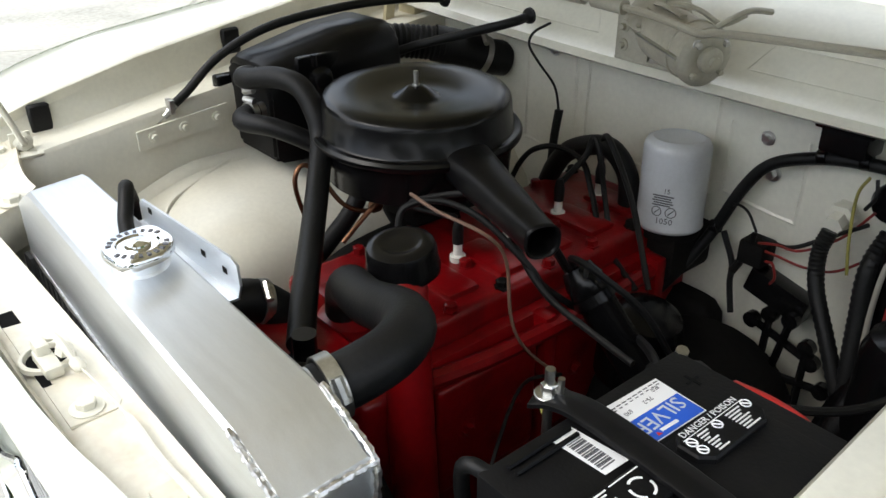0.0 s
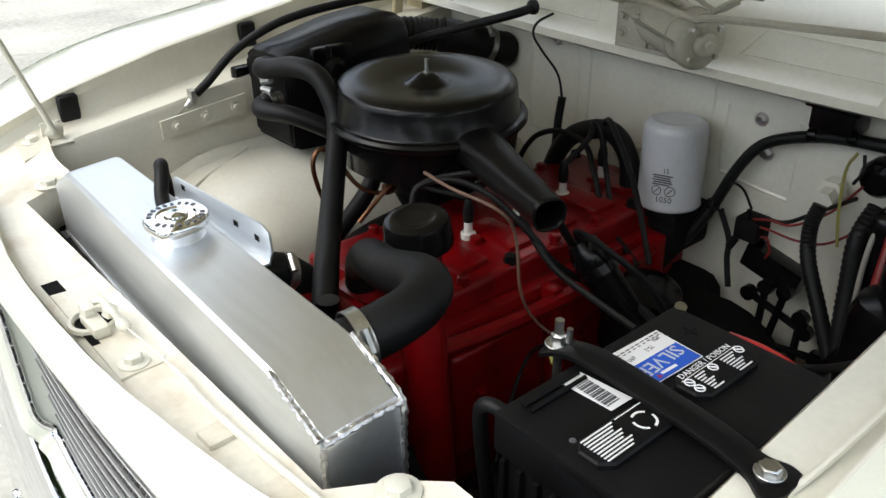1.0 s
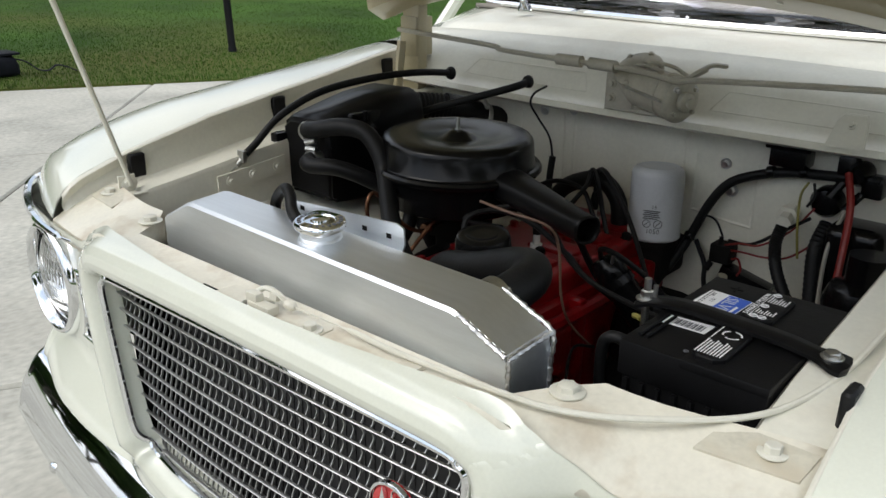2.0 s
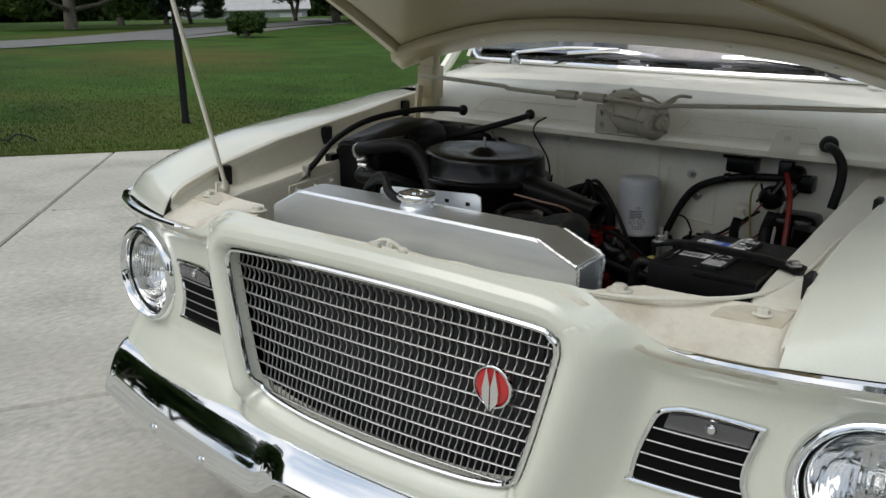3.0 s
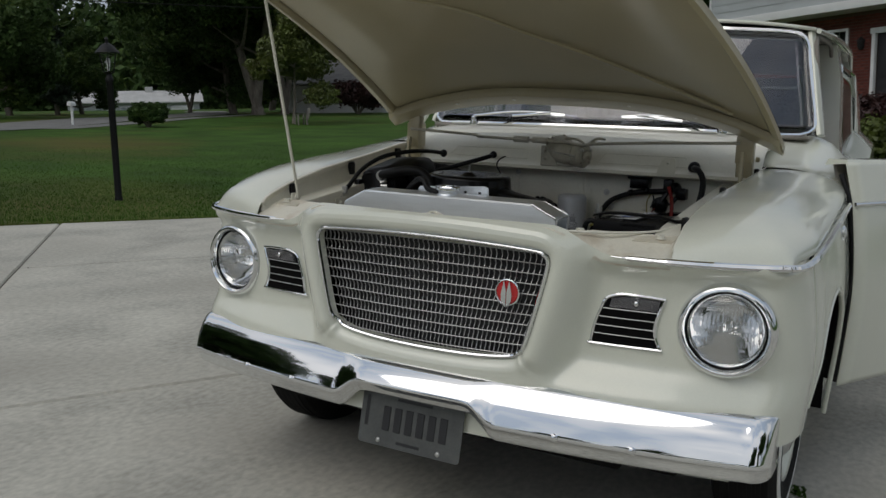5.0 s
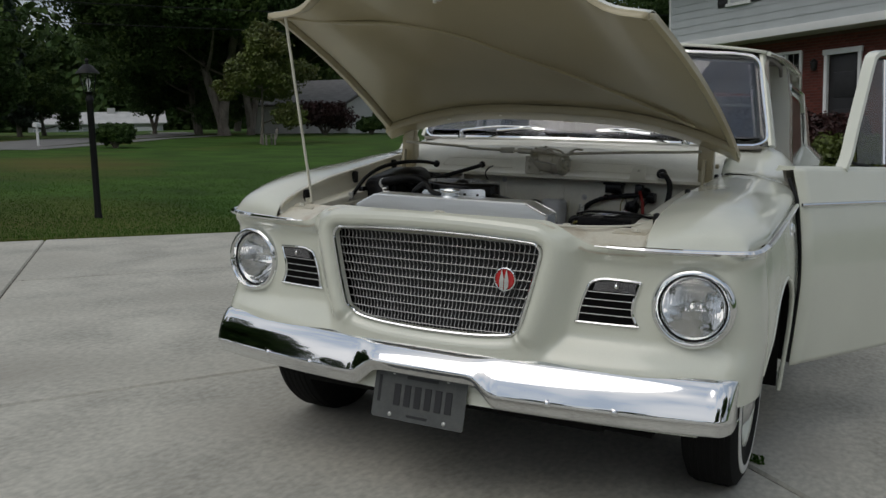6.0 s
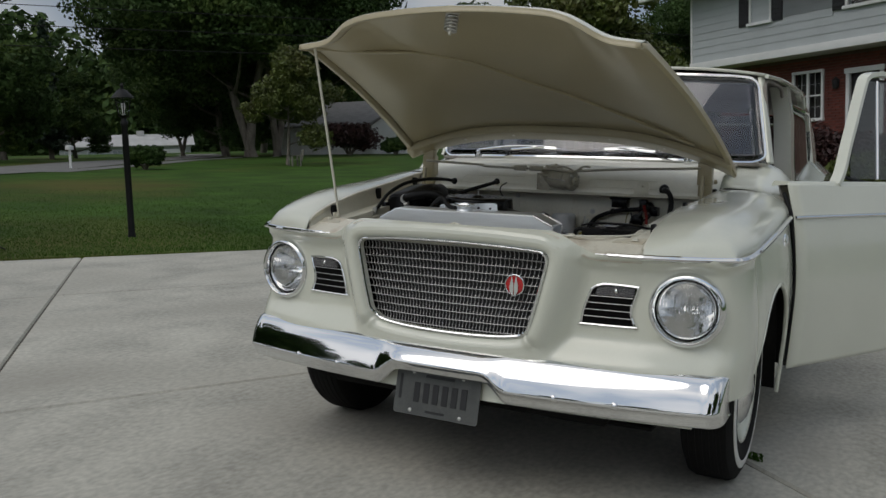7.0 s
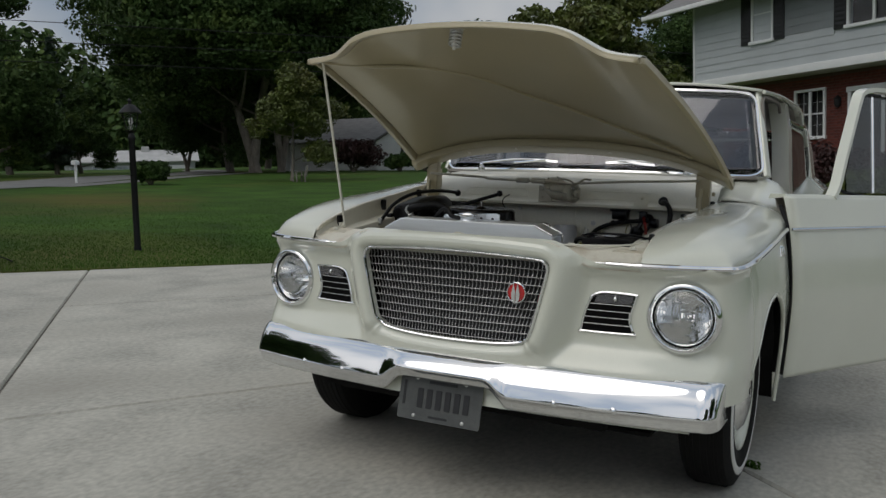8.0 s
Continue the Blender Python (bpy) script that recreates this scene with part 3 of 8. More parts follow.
for x in (-0.3, 0.3):
    for y in (-0.28, 0.2):
        bm = B()
        box(bm, (x - 0.035, y - 0.04, -0.03), (x + 0.035, y + 0.04, 0.58), 0.004)
        part("leg", bm, WOODGREY, ch)
    bm = B()
    box(bm, (x - 0.06, -0.36, 0.58), (x + 0.06, 0.3, 0.605), 0.004)
    part("armrest", bm, WOODGREY, ch)

for a, b in (((-57.9, -9.2, 7.6), (6.2, 56.0, 5.3)), ((-57.6, -8.6, 8.4), (6.6, 55.5, 6.0)), ((-57.9, -9.2, 9.4), (6.2, 56.0, 6.6))):
    bm = B()
    a, b = Vector(a), Vector(b)
    tube(bm, [a, a.lerp(b, 0.25) + Vector((0, 0, -0.3)), a.lerp(b, 0.5) + Vector((0, 0, -0.4)), a.lerp(b, 0.75) + Vector((0, 0, -0.3)), b], 0.016, n=5, steps=8)
    solid("overhead_wire", bm, RUBBER, "thin dark overhead utility wire", "cable", space=Matrix(), group="overhead wires")

bm = B()
loft(bm, [[Vector((x + s * nx, y + s * ny, lie(x + s * nx, y + s * ny) + 0.035)) for s in (-1.8, -0.6, 0.6, 1.8)] for x, y, nx, ny in ((-34, -20, 0.95, 0.3), (-27, -6, 0.97, 0.2), (-24.5, 4, 1, 0), (-24.4, 11, 0.98, 0.15), (-25.9, 16, 0.85, 0.5), (-28.3, 20.2, 0.83, 0.56), (-31, 25, 0.85, 0.5), (-34.5, 31, 0.83, 0.56), (-39, 38, 0.8, 0.6), (-46, 47, 0.78, 0.62), (-62, 62, 0.7, 0.7))], closed=False, caps=False)
solid("road", bm, ROADM, "pale grey residential road", "road", space=Matrix(), kind="structure")

bm = B()
loft(bm, [[Vector((x + s * 0.75, y + s * 0.5, lie(x + s * 0.75, y + s * 0.5) + 0.03)) for s in (-0.6, 0.6)] for x, y in ((-24.0, 16.8), (-25.4, 20.0), (-27.2, 24.0), (-29.6, 28.6), (-32.5, 34.0), (-36.0, 40.0))], closed=False, caps=False)
solid("footpath", bm, ROADM, "narrow pale concrete footpath beside the road", "footpath", space=Matrix(), kind="structure")
# black bag at the lawn's edge, and a weed in the joint by the tyre
bag = thing("bag", "black canvas bag with trailing strap on the grass", "bag", (-7.0, 2.6, 0))
bm = B()
rings = []
for q, w, h in ((0, 0.10, 0.12), (0.06, 0.14, 0.17), (0.3, 0.155, 0.20), (0.6, 0.15, 0.19), (0.9, 0.14, 0.18), (1.0, 0.09, 0.12)):
    rings.append([Vector((-6.98 - 0.05 * q + w * math.copysign(abs(math.cos(a)) ** 0.5, math.cos(a)), 2.30 + 0.46 * q, 0.01 + h / 2 + h / 2 * math.copysign(abs(math.sin(a)) ** 0.5, math.sin(a)) + 0.008 * math.sin(9 * q + 3 * a))) for a in (2 * math.pi * k / 24 for k in range(24))])
loft(bm, rings)
part("body", bm, NAVY, bag)
bm = B()
box(bm, (-7.14, 2.32, 0.195), (-6.88, 2.76, 0.215), 0.008)
part("flap", bm, NAVY, bag)
bm = B()
tube(bm, [(-6.92, 2.72, 0.16), (-6.88, 2.80, 0.13), (-6.84, 2.88, 0.06), (-6.82, 2.96, 0.05), (-6.80, 3.02, 0.09), (-6.78, 3.10, 0.07), (-6.76, 3.18, 0.03)], 0.018, n=8, flat=0.35)
part("strap", bm, NAVY, bag)
weed = thing("weed", "small green weed in the concrete joint", "weed", (0.83, 0.93, 0))
part("leaves", leaf_mesh("leaves", [(0.825, 0.925, 0.012), (0.845, 0.945, 0.010), (0.85, 0.91, 0.008)], [0.022, 0.016, 0.014], 160, 0.007, BLADE, 5, 0.6), BLADE, weed)

# ---- houses ----
def window_unit(parent, m, w, h, lights=2, grid=True):
    """A framed window under the house: m stands at its lower middle, y out of the wall."""
    f = B()
    t = 0.07
    box(f, (-w / 2 - t, -0.02, 0), (-w / 2, 0.05, h), 0.006, m)
    box(f, (w / 2, -0.02, 0), (w / 2 + t, 0.05, h), 0.006, m)
    box(f, (-w / 2 - t, -0.02, h), (w / 2 + t, 0.055, h + t), 0.006, m)
    box(f, (-w / 2 - t - 0.04, -0.02, -0.08), (w / 2 + t + 0.04, 0.1, 0), 0.006, m)
    for k in range(1, lights):
        x = -w / 2 + w * k / lights
        box(f, (x - 0.035, -0.02, 0), (x + 0.035, 0.035, h), 0.004, m)
    for k in range(lights):
        x0, x1 = -w / 2 + w * k / lights, -w / 2 + w * (k + 1) / lights
        box(f, (x0, -0.015, h * 0.5 - 0.02), (x1, 0.02, h * 0.5 + 0.02), 0.003, m)
        if grid:
            for zz in (h * 0.25, h * 0.75):
                box(f, (x0, -0.012, zz - 0.0025), (x1, 0.004, zz + 0.0025), 0, m)
            box(f, ((x0 + x1) / 2 - 0.0025, -0.012, 0), ((x0 + x1) / 2 + 0.0025, 0.004, h), 0, m)
    win = part("window", f, WHITEPAINT, parent)
    for k in range(lights):
        g = B()
        box(g, (-w / 2 + w * k / lights + 0.01, -0.012, 0.01), (-w / 2 + w * (k + 1) / lights - 0.01, -0.006, h - 0.01), 0, m)
        part("pane", g, WINGLASS, win)
    g = B()
    box(g, (-w / 2, -0.14, 0), (w / 2, -0.10, h), 0, m)
    part("dark_room", g, DARKINSIDE, win)
    return win


# two-storey house: x along the front, y out of it, from the front's far corner
HS = Matrix.Translation((-4.26, 23.3, 0)) @ Matrix(((0.829, -0.559, 0, 0), (-0.559, -0.829, 0, 0), (0, 0, 1, 0), (0, 0, 0, 1)))
house = thing("house", "two-storey house, pale siding above red brick", "house", space=HS)
OPEN_UP = [(2.2, 2.8, 4.5, 5.9), (5.12, 6.4, 4.46, 5.9)]
OPEN_LOW = [(2.97, 3.80, 1.92, 3.08), (4.6, 5.45, -0.2, 2.95)]


def wall_with(openings, x0, x1, z0, z1, y0, y1):
    bm = B()
    xs = sorted({x0, x1, *[v for o in openings for v in o[:2]]})
    for a, b in zip(xs, xs[1:]):
        cuts = [(o[2], o[3]) for o in openings if o[0] <= a and o[1] >= b]
        z = z0
        for c, d in sorted(cuts):
            if c > z:
                box(bm, (a, y0, z), (b, y1, c))
            z = d
        if z < z1:
            box(bm, (a, y0, z), (b, y1, z1))
    return bm


part("upper_wall", wall_with(OPEN_UP, 0, 12, 3.65, 6.3, -0.2, -0.002), SIDING, house, smooth=0)
part("brick_wall", wall_with(OPEN_LOW, 0.35, 12, -1.0, 3.55, -0.95, -0.76), MORTAR, house, smooth=0)
bm = B()
box(bm, (0, -8, 3.65), (0.2, -0.2, 6.3))
part("upper_wall", bm, SIDING, house, smooth=0)
bm = B()
box(bm, (0.35, -8, -1.0), (0.5, -0.95, 3.55))
part("brick_wall", bm, MORTAR, house, smooth=0)
z = 3.70
while z < 6.2:
    xs = [(-0.02, 12)]
    for o in OPEN_UP:
        if o[2] - 0.1 < z + 0.1 < o[3] + 0.08:
            xs = [s for a, b in xs for s in ((a, o[0] - 0.42), (o[1] + 0.42, b)) if s[1] > s[0]]
    for a, b in xs:
        bm = B()
        loft(bm, [[Vector((x, -0.002, z)), Vector((x, 0.022, z)), Vector((x, 0.008, z + 0.2)), Vector((x, -0.002, z + 0.2))] for x in (a, b)])
        part("siding_board", bm, SIDING, house, smooth=0)
    z += 0.2
bm = B()
box(bm, (-0.06, -1.0, 3.50), (12, 0.05, 3.70), 0.01)
part("overhang_trim", bm, WHITEPAINT, house)
bm = B()
box(bm, (-0.05, -8, 3.65), (0.02, 0.025, 6.3), 0.006)
part("corner_board", bm, WHITEPAINT, house)
for x0, x1, z0, z1 in OPEN_UP:
    window_unit(house, pose((x0 + x1) / 2, 0.0, z0), x1 - x0, z1 - z0, 1 if x1 - x0 < 1 else 2, False)
    for xa in (x0 - 0.42, x1 + 0.08):
        sh = B()
        box(sh, (xa, 0.0, z0 - 0.06), (xa + 0.34, 0.045, z1 + 0.06), 0.006)
        shutter = part("shutter", sh, SHUTTER, house)
        for k in range(12):
            sl = B()
            zz = z0 + 0.02 + (z1 - z0 - 0.08) * k / 12
            box(sl, (xa + 0.04, 0.045, zz), (xa + 0.30, 0.056, zz + 0.08), 0.003)
            part("slat", sl, SHUTTER, shutter)
window_unit(house, pose(3.385, -0.76, 1.92), 0.83, 1.16, 2, True)
f = B()
for x in (4.53, 5.45):
    box(f, (x, -0.8, -0.3), (x + 0.09, -0.7, 2.95), 0.008)
box(f, (4.5, -0.8, 2.95), (5.57, -0.68, 3.08), 0.008)
door = part("front_door", f, WHITEPAINT, house)
f = B()
box(f, (4.62, -0.86, -0.3), (5.45, -0.82, 2.95), 0.004)
for zz in (0.2, 1.0, 1.9):
    box(f, (4.74, -0.83, zz), (5.33, -0.805, zz + 0.62), 0.012)
part("door_leaf", f, SHUTTER, door)
f = B()
turned(f, (4.25, -0.7, 2.6), (0, 0, 1), [(0.03, 0), (0.08, 0.05), (0.09, 0.2), (0.11, 0.21), (0.02, 0.3)], 8)
box(f, (4.22, -0.76, 2.7), (4.28, -0.7, 2.8))
part("porch_lantern", f, SHUTTER, house)
bm = B()
prof = [(0.75, 5.60), (0.75, 5.74), (-4.2, 8.2), (-4.2, 8.05), (-0.1, 6.03), (-0.1, 5.88), (0.7, 5.60)]
loft(bm, [[Vector((x, y, z)) for y, z in prof] for x in (-1.3, 13)])
part("roof", bm, SHINGLE, house, smooth=0)
bm = B()
box(bm, (-1.32, 0.76, 5.60), (13, 0.86, 5.72), 0.015)
part("gutter", bm, WHITEPAINT, house)

# bricks of the lower wall: those about the window and the door are parts
brick_data = {}


def brick_at(x, z, w, loose):
    if loose is None:
        key = round(w, 2)
        if key not in brick_data:
            b = B()
            box(b, (0.005, 0, 0.005), (w - 0.005, 0.025, 0.062), 0)
            brick_data[key] = finish("brick", b, BRICK, 0)
        ob = part("brick", brick_data[key], BRICK, house)
        ob.matrix_basis = HS @ pose(x, -0.76, z)
    else:
        box(loose, (x + 0.005, -0.76, z + 0.005), (x + w - 0.005, -0.735, z + 0.062), 0)


shrub("bush", "reddish-brown shrub below the house window", -1.6, 20.1, 2.6, 1.9, PURPLE, 31, 11000, 0.06, 0.1)
shrub("bush", "reddish-brown shrub below the house window", 0.0, 18.7, 2.2, 1.7, PURPLE, 32, 11000, 0.06, 0.0)
shrub("bush", "green shrub with orange flowers by the house", 0.6, 17.0, 1.5, 1.2, LEAF2, 33, 6000, 0.06, -0.1)

# white ranch house across the road
RS = pose(-99, 86, 3.1, 0, 0, 48)
ranch = thing("house", "long white single-storey house with pale roof", "house", space=RS)
bm = B()
box(bm, (-9, 0, -1.5), (9, 7, 2.0))
part("wall", bm, SIDING, ranch, smooth=0)
bm = B()
prof = [(-0.7, 1.85), (3.5, 3.6), (7.7, 1.85), (7.7, 2.0), (3.5, 3.78), (-0.7, 2.0)]
loft(bm, [[Vector((x, y, z)) for y, z in prof] for x in (-9.6, 9.6)])
part("roof", bm, PALEROOF, ranch, smooth=0)
bm = B()
box(bm, (1.5, 2.8, 3.3), (2.6, 3.8, 4.3), 0.02)
part("chimney", bm, PALEROOF, ranch)
bm = B()
box(bm, (5.0, -0.06, -1.4), (8.2, 0.02, 1.4), 0.01)
gd = part("garage_door", bm, WHITEPAINT, ranch)
for k in range(4):
    bm = B()
    box(bm, (5.05, -0.09, -1.35 + 0.68 * k), (8.15, -0.05, -0.72 + 0.68 * k), 0.02)
    part("panel", bm, WHITEPAINT, gd)
for x in (-7.5, -4.5, -1.2, 2.2):
    window_unit(ranch, pose(x, -0.03, 0.2, 0, 0, 180), 1.5, 1.1, 2, False)

# grey-roofed white house behind the purple shrub
MS = pose(-31.1, 50.6, lie(-31, 49) - 0.35, 0, 0, 18)
cottage = thing("house", "small white house with grey roof and gable", "house", space=MS)
bm = B()
box(bm, (-9, 0, -0.5), (1.0, 7, 2.6))
part("wall", bm, WHITEPAINT, cottage, smooth=0)
bm = B()
prof = [(-0.5, 2.45), (3.5, 4.3), (7.5, 2.45), (7.5, 2.6), (3.5, 4.48), (-0.5, 2.6)]
loft(bm, [[Vector((x, y, z)) for y, z in prof] for x in (-9.5, 1.2)])
part("roof", bm, SHINGLE, cottage, smooth=0)
bm = B()
loft(bm, [[Vector((x, y, z)) for x, z in ((-1.4, -0.5), (2.4, -0.5), (2.4, 2.4), (0.5, 3.5), (-1.4, 2.4))] for y in (-1.6, 1.0)])
part("gable_wall", bm, WHITEPAINT, cottage, smooth=0)
for s in (-1, 1):
    bm = B()
    loft(bm, [[Vector((0.5 + s * x, y, z)) for x, z in ((0, 3.5), (2.25, 2.2), (2.25, 2.35), (0, 3.66))] for y in (-1.9, 2.6)])
    part("gable_roof", bm, SHINGLE, cottage, smooth=0)
window_unit(cottage, pose(1.1, -1.62, 0.9, 0, 0, 180), 0.8, 1.2, 1, False)
for x in (0.42, 1.5):
    bm = B()
    box(bm, (x, -1.66, 0.85), (x + 0.3, -1.61, 2.15), 0.01)
    part("shutter", bm, SHUTTER, cottage)
# ---- the car: x to its left side, y rearwards from the bumper, z up from the concrete ----
car = thing("car", "cream vintage compact car, hood and driver door open", "car")


def face_y(x, z):
    """The front sheet metal beside the grille: how far back it lies."""
    x = abs(x)
    y = 0.118 + 0.34 * max(0.0, x - 0.35) ** 2
    y -= 0.034 * ease((z - 0.755) / 0.045)
    y -= 0.055 * ease((0.56 - z) / 0.09) * (1 - 0.25 * ease((x - 0.6) / 0.25))
    return y


TRIM_LINE = [(0.20, 0.805), (0.4, 0.822), (0.7, 0.853), (1.0, 0.889), (1.6, 0.9), (2.4, 0.9), (4.3, 0.86)]
LIP = [(0.10, 0.82), (0.17, 0.852), (0.26, 0.882), (0.42, 0.915), (0.587, 0.937), (0.75, 0.954), (0.92, 0.976), (1.1, 0.994), (1.35, 1.01)]


def lip_z(s, y):
    """Height of the fender's inner lip; the passenger side stands a little proud."""
    return along(y, LIP) + (0 if s > 0 else 0.018 + 0.006 * ease((y - 0.5) / 0.5))


def lip_x(y):
    return 0.595 + 0.055 * ease((y - 0.25) / 0.9)


def trim_x(y):
    return along(y, [(0.19, 0.842), (0.26, 0.862), (0.4, 0.872), (0.7, 0.878), (1.0, 0.88), (1.6, 0.885), (4.3, 0.80)])


def fender_fall(u, y):
    """How far the fender's top has dropped at u of the way from its inner lip to the chrome strip."""
    return 1 - (1 - min(1.0, u) ** (3.0 - 1.05 * ease((y - 0.3) / 0.7))) ** 0.38


FENDER_U = steps(0, 0.7, 8) + steps(0.74, 0.94, 6) + [0.965, 0.982, 0.992, 0.998, 1.0]


def side_x(y, z):
    d = along(y, TRIM_LINE) - z
    out = trim_x(y) + 0.03 * math.sin(min(1.0, max(0.0, d) / 0.28) * math.pi / 2) - 0.10 * max(0.0, d - 0.28) ** 1.3
    return out - 0.012 * (1 - ease((y - 0.3) / 0.14)) * ease(d / 0.05)


AXLE_Y, AXLE_Z = 0.722, 0.325


def arch(y):
    d = 1 - ((y - AXLE_Y) / (0.385 if y < AXLE_Y else 0.296)) ** 2
    return AXLE_Z + math.sqrt(d) * 0.354 if d > 0 else 0.2


for s in (1, -1):
    # front sheet between grille and headlamp
    bm = B()
    xs = steps(0.60, 0.78, 24) + [0.78 + 0.01 * k for k in range(1, 11)]
    zs = [0.40, 0.43] + steps(0.45, 0.54, 8) + steps(0.5475, 0.7475, 27) + steps(0.755, 0.806, 8)

    def face(x, z):
        if x <= 0.78:
            return Vector((s * x, face_y(x, z), z))
        f = (x - 0.78) * 10 * math.pi / 2
        yf = face_y(0.78, z)
        y = yf + (0.362 - yf) * (1 - math.cos(f))
        top = along(max(y, 0.2), TRIM_LINE)
        zz = z + (top - 0.806) * (z - 0.40) / 0.406
        xe = side_x(0.362, zz) - (0.012 if z > 0.79 else 0)
        return Vector((s * (0.78 + (xe - 0.78) * math.sin(f)), y, zz))
    sheet(bm, face, xs, zs)
    hole = [f for f in bm.faces if math.hypot(abs(f.calc_center_median().x) - 0.7215, f.calc_center_median().z - 0.656) < 0.0985]
    bmesh.ops.delete(bm, geom=hole, context="FACES")
    part("front_panel", bm, CREAM, car, thick=0.002).modifiers["thickness"].use_rim = False
    # fender: top, then side with the wheel opening
    bm = B()
    ys = [0.0, 0.003, 0.007, 0.012, 0.02, 0.03, 0.055, 0.09, 0.13] + steps(0.18, 0.86, 16)

    rows = []
    for k in ys:
        row = []
        for u in FENDER_U:
            xf = 0.60 + (0.842 - 0.60) * u
            yf = 0.083 + (0.194 - 0.083) * ((xf - 0.48) / 0.36) ** 1.4 + 0.004
            y = yf + (k if k < 0.86 else 1.02 - yf)
            lx, tx = lip_x(y), trim_x(max(y, 0.19))
            zl, zt = lip_z(s, y), along(y, TRIM_LINE)
            t = ease(k / 0.16)
            x = xf + ((lx + (tx - lx) * u) - xf) * ease(k / 0.2)
            bow = (0.013 - 0.010 * ease((y - 0.3) / 0.7)) * math.sin(math.pi * min(1, u * 1.05)) * t
            z = zl + (zt - zl) * fender_fall(u, y) + bow
            z = 0.807 + (z - 0.807) * (1 - (1 - min(1, k / 0.06)) ** 4)
            row.append(Vector((s * x, y, z)))
        rows.append(row)
    loft(bm, rows, closed=False, caps=False)
    part("fender_top", bm, CREAM, car, thick=0.002).modifiers["thickness"].use_rim = False
    bm = B()
    rows = []
    for y in steps(0.361, 1.03, 48):
        bot = max(arch(y), 0.24)
        top = along(y, TRIM_LINE)
        rows.append([Vector((s * side_x(y, z), y, z)) for z in [top - (top - bot) * q for q in steps(0, 1, 14)]])
    loft(bm, rows, closed=False, caps=False)
    part("fender_side", bm, CREAM, car, thick=0.002)
    bm = B()
    lipline = [(s * (side_x(y, max(arch(y), 0.24)) - 0.004), y, max(arch(y), 0.24)) for y in steps(0.362, 1.03, 24)]
    tube(bm, lipline, 0.008, n=8, steps=2)
    part("wheel_lip", bm, CREAM, car)
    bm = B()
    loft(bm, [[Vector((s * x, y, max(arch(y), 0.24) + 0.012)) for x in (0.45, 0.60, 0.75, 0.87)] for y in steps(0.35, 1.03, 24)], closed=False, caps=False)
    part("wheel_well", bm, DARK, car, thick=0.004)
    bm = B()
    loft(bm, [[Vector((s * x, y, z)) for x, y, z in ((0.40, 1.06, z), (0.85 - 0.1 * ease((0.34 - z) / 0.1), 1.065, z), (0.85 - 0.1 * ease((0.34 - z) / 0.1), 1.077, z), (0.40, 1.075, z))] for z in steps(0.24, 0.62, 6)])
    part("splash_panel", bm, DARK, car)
    # chrome strip over the headlamp and along the side
    bm = B()
    pts = [(0.472, 0.078, 0.8075), (0.51, 0.077, 0.807), (0.6, 0.090, 0.806), (0.7, 0.118, 0.8055), (0.79, 0.157, 0.8055), (0.835, 0.184, 0.806), (0.859, 0.210, 0.8065), (0.875, 0.27, 0.812), (0.882, 0.4, 0.8235), (0.888, 0.7, 0.854), (0.891, 1.0, 0.8885)]
    tube(bm, [(s * x, y, z) for x, y, z in pts], [0.002, 0.006, 0.008, 0.0085, 0.0085, 0.0085, 0.0085, 0.0085, 0.0085, 0.0085, 0.008], n=8, steps=6)
    strip = part("chrome_strip", bm, CHROME, car, "polished chrome strip")
    # drip edge and inner ledge beside the engine bay
    bm = B()
    rows = []
    for y in [0.13, 0.145] + steps(0.165, 1.02, 20):
        lx, zl = lip_x(y) + 0.005 * (1 - ease((y - 0.111) / 0.2)), lip_z(s, y)
        zl = 0.807 + (zl - 0.807) * (1 - (1 - min(1, max(0.0, y - 0.111) / 0.06)) ** 4)
        ld = along(y, [(0.13, 0.80), (0.19, 0.822), (0.215, 0.842), (0.3, 0.858), (0.45, 0.872), (0.6, 0.888), (1.0, 0.925)]) if s > 0 else along(y, [(0.13, 0.80), (0.19, 0.822), (0.215, 0.836), (0.3, 0.845), (0.6, 0.884), (1.0, 0.925)])
        xi = 0.012 if s > 0 else 0.0
        rows.append([Vector((s * a, y, b)) for a, b in ((lx, zl), (lx - 0.004, zl - 0.004), (lx + 0.002, zl - 0.02), (lx - 0.012, ld + 0.006), (lx - 0.022, ld + 0.003), (0.526 + xi * 0.3, ld + 0.004), (0.522 + xi * 0.3, ld - 0.002), (0.520 + xi * 0.3, ld - 0.05), (0.512 + xi, 0.70), (0.49, 0.62))])
    loft(bm, rows, closed=False, caps=False)
    part("bay_ledge", bm, BAYCREAM, car, thick=0.003)
    bm = B()
    rows = []
    for y in steps(0.20, 1.0, 22):
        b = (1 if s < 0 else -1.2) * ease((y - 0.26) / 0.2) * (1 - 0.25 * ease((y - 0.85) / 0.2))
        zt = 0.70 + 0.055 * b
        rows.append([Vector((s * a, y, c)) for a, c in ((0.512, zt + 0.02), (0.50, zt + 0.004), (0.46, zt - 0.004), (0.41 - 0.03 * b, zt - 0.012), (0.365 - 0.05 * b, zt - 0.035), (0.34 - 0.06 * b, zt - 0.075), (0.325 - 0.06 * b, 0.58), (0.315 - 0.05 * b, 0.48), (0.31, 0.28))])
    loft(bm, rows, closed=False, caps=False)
    # battery side: darkness below the ledge is put into the colour; other side cream
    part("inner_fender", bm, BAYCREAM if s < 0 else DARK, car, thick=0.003)

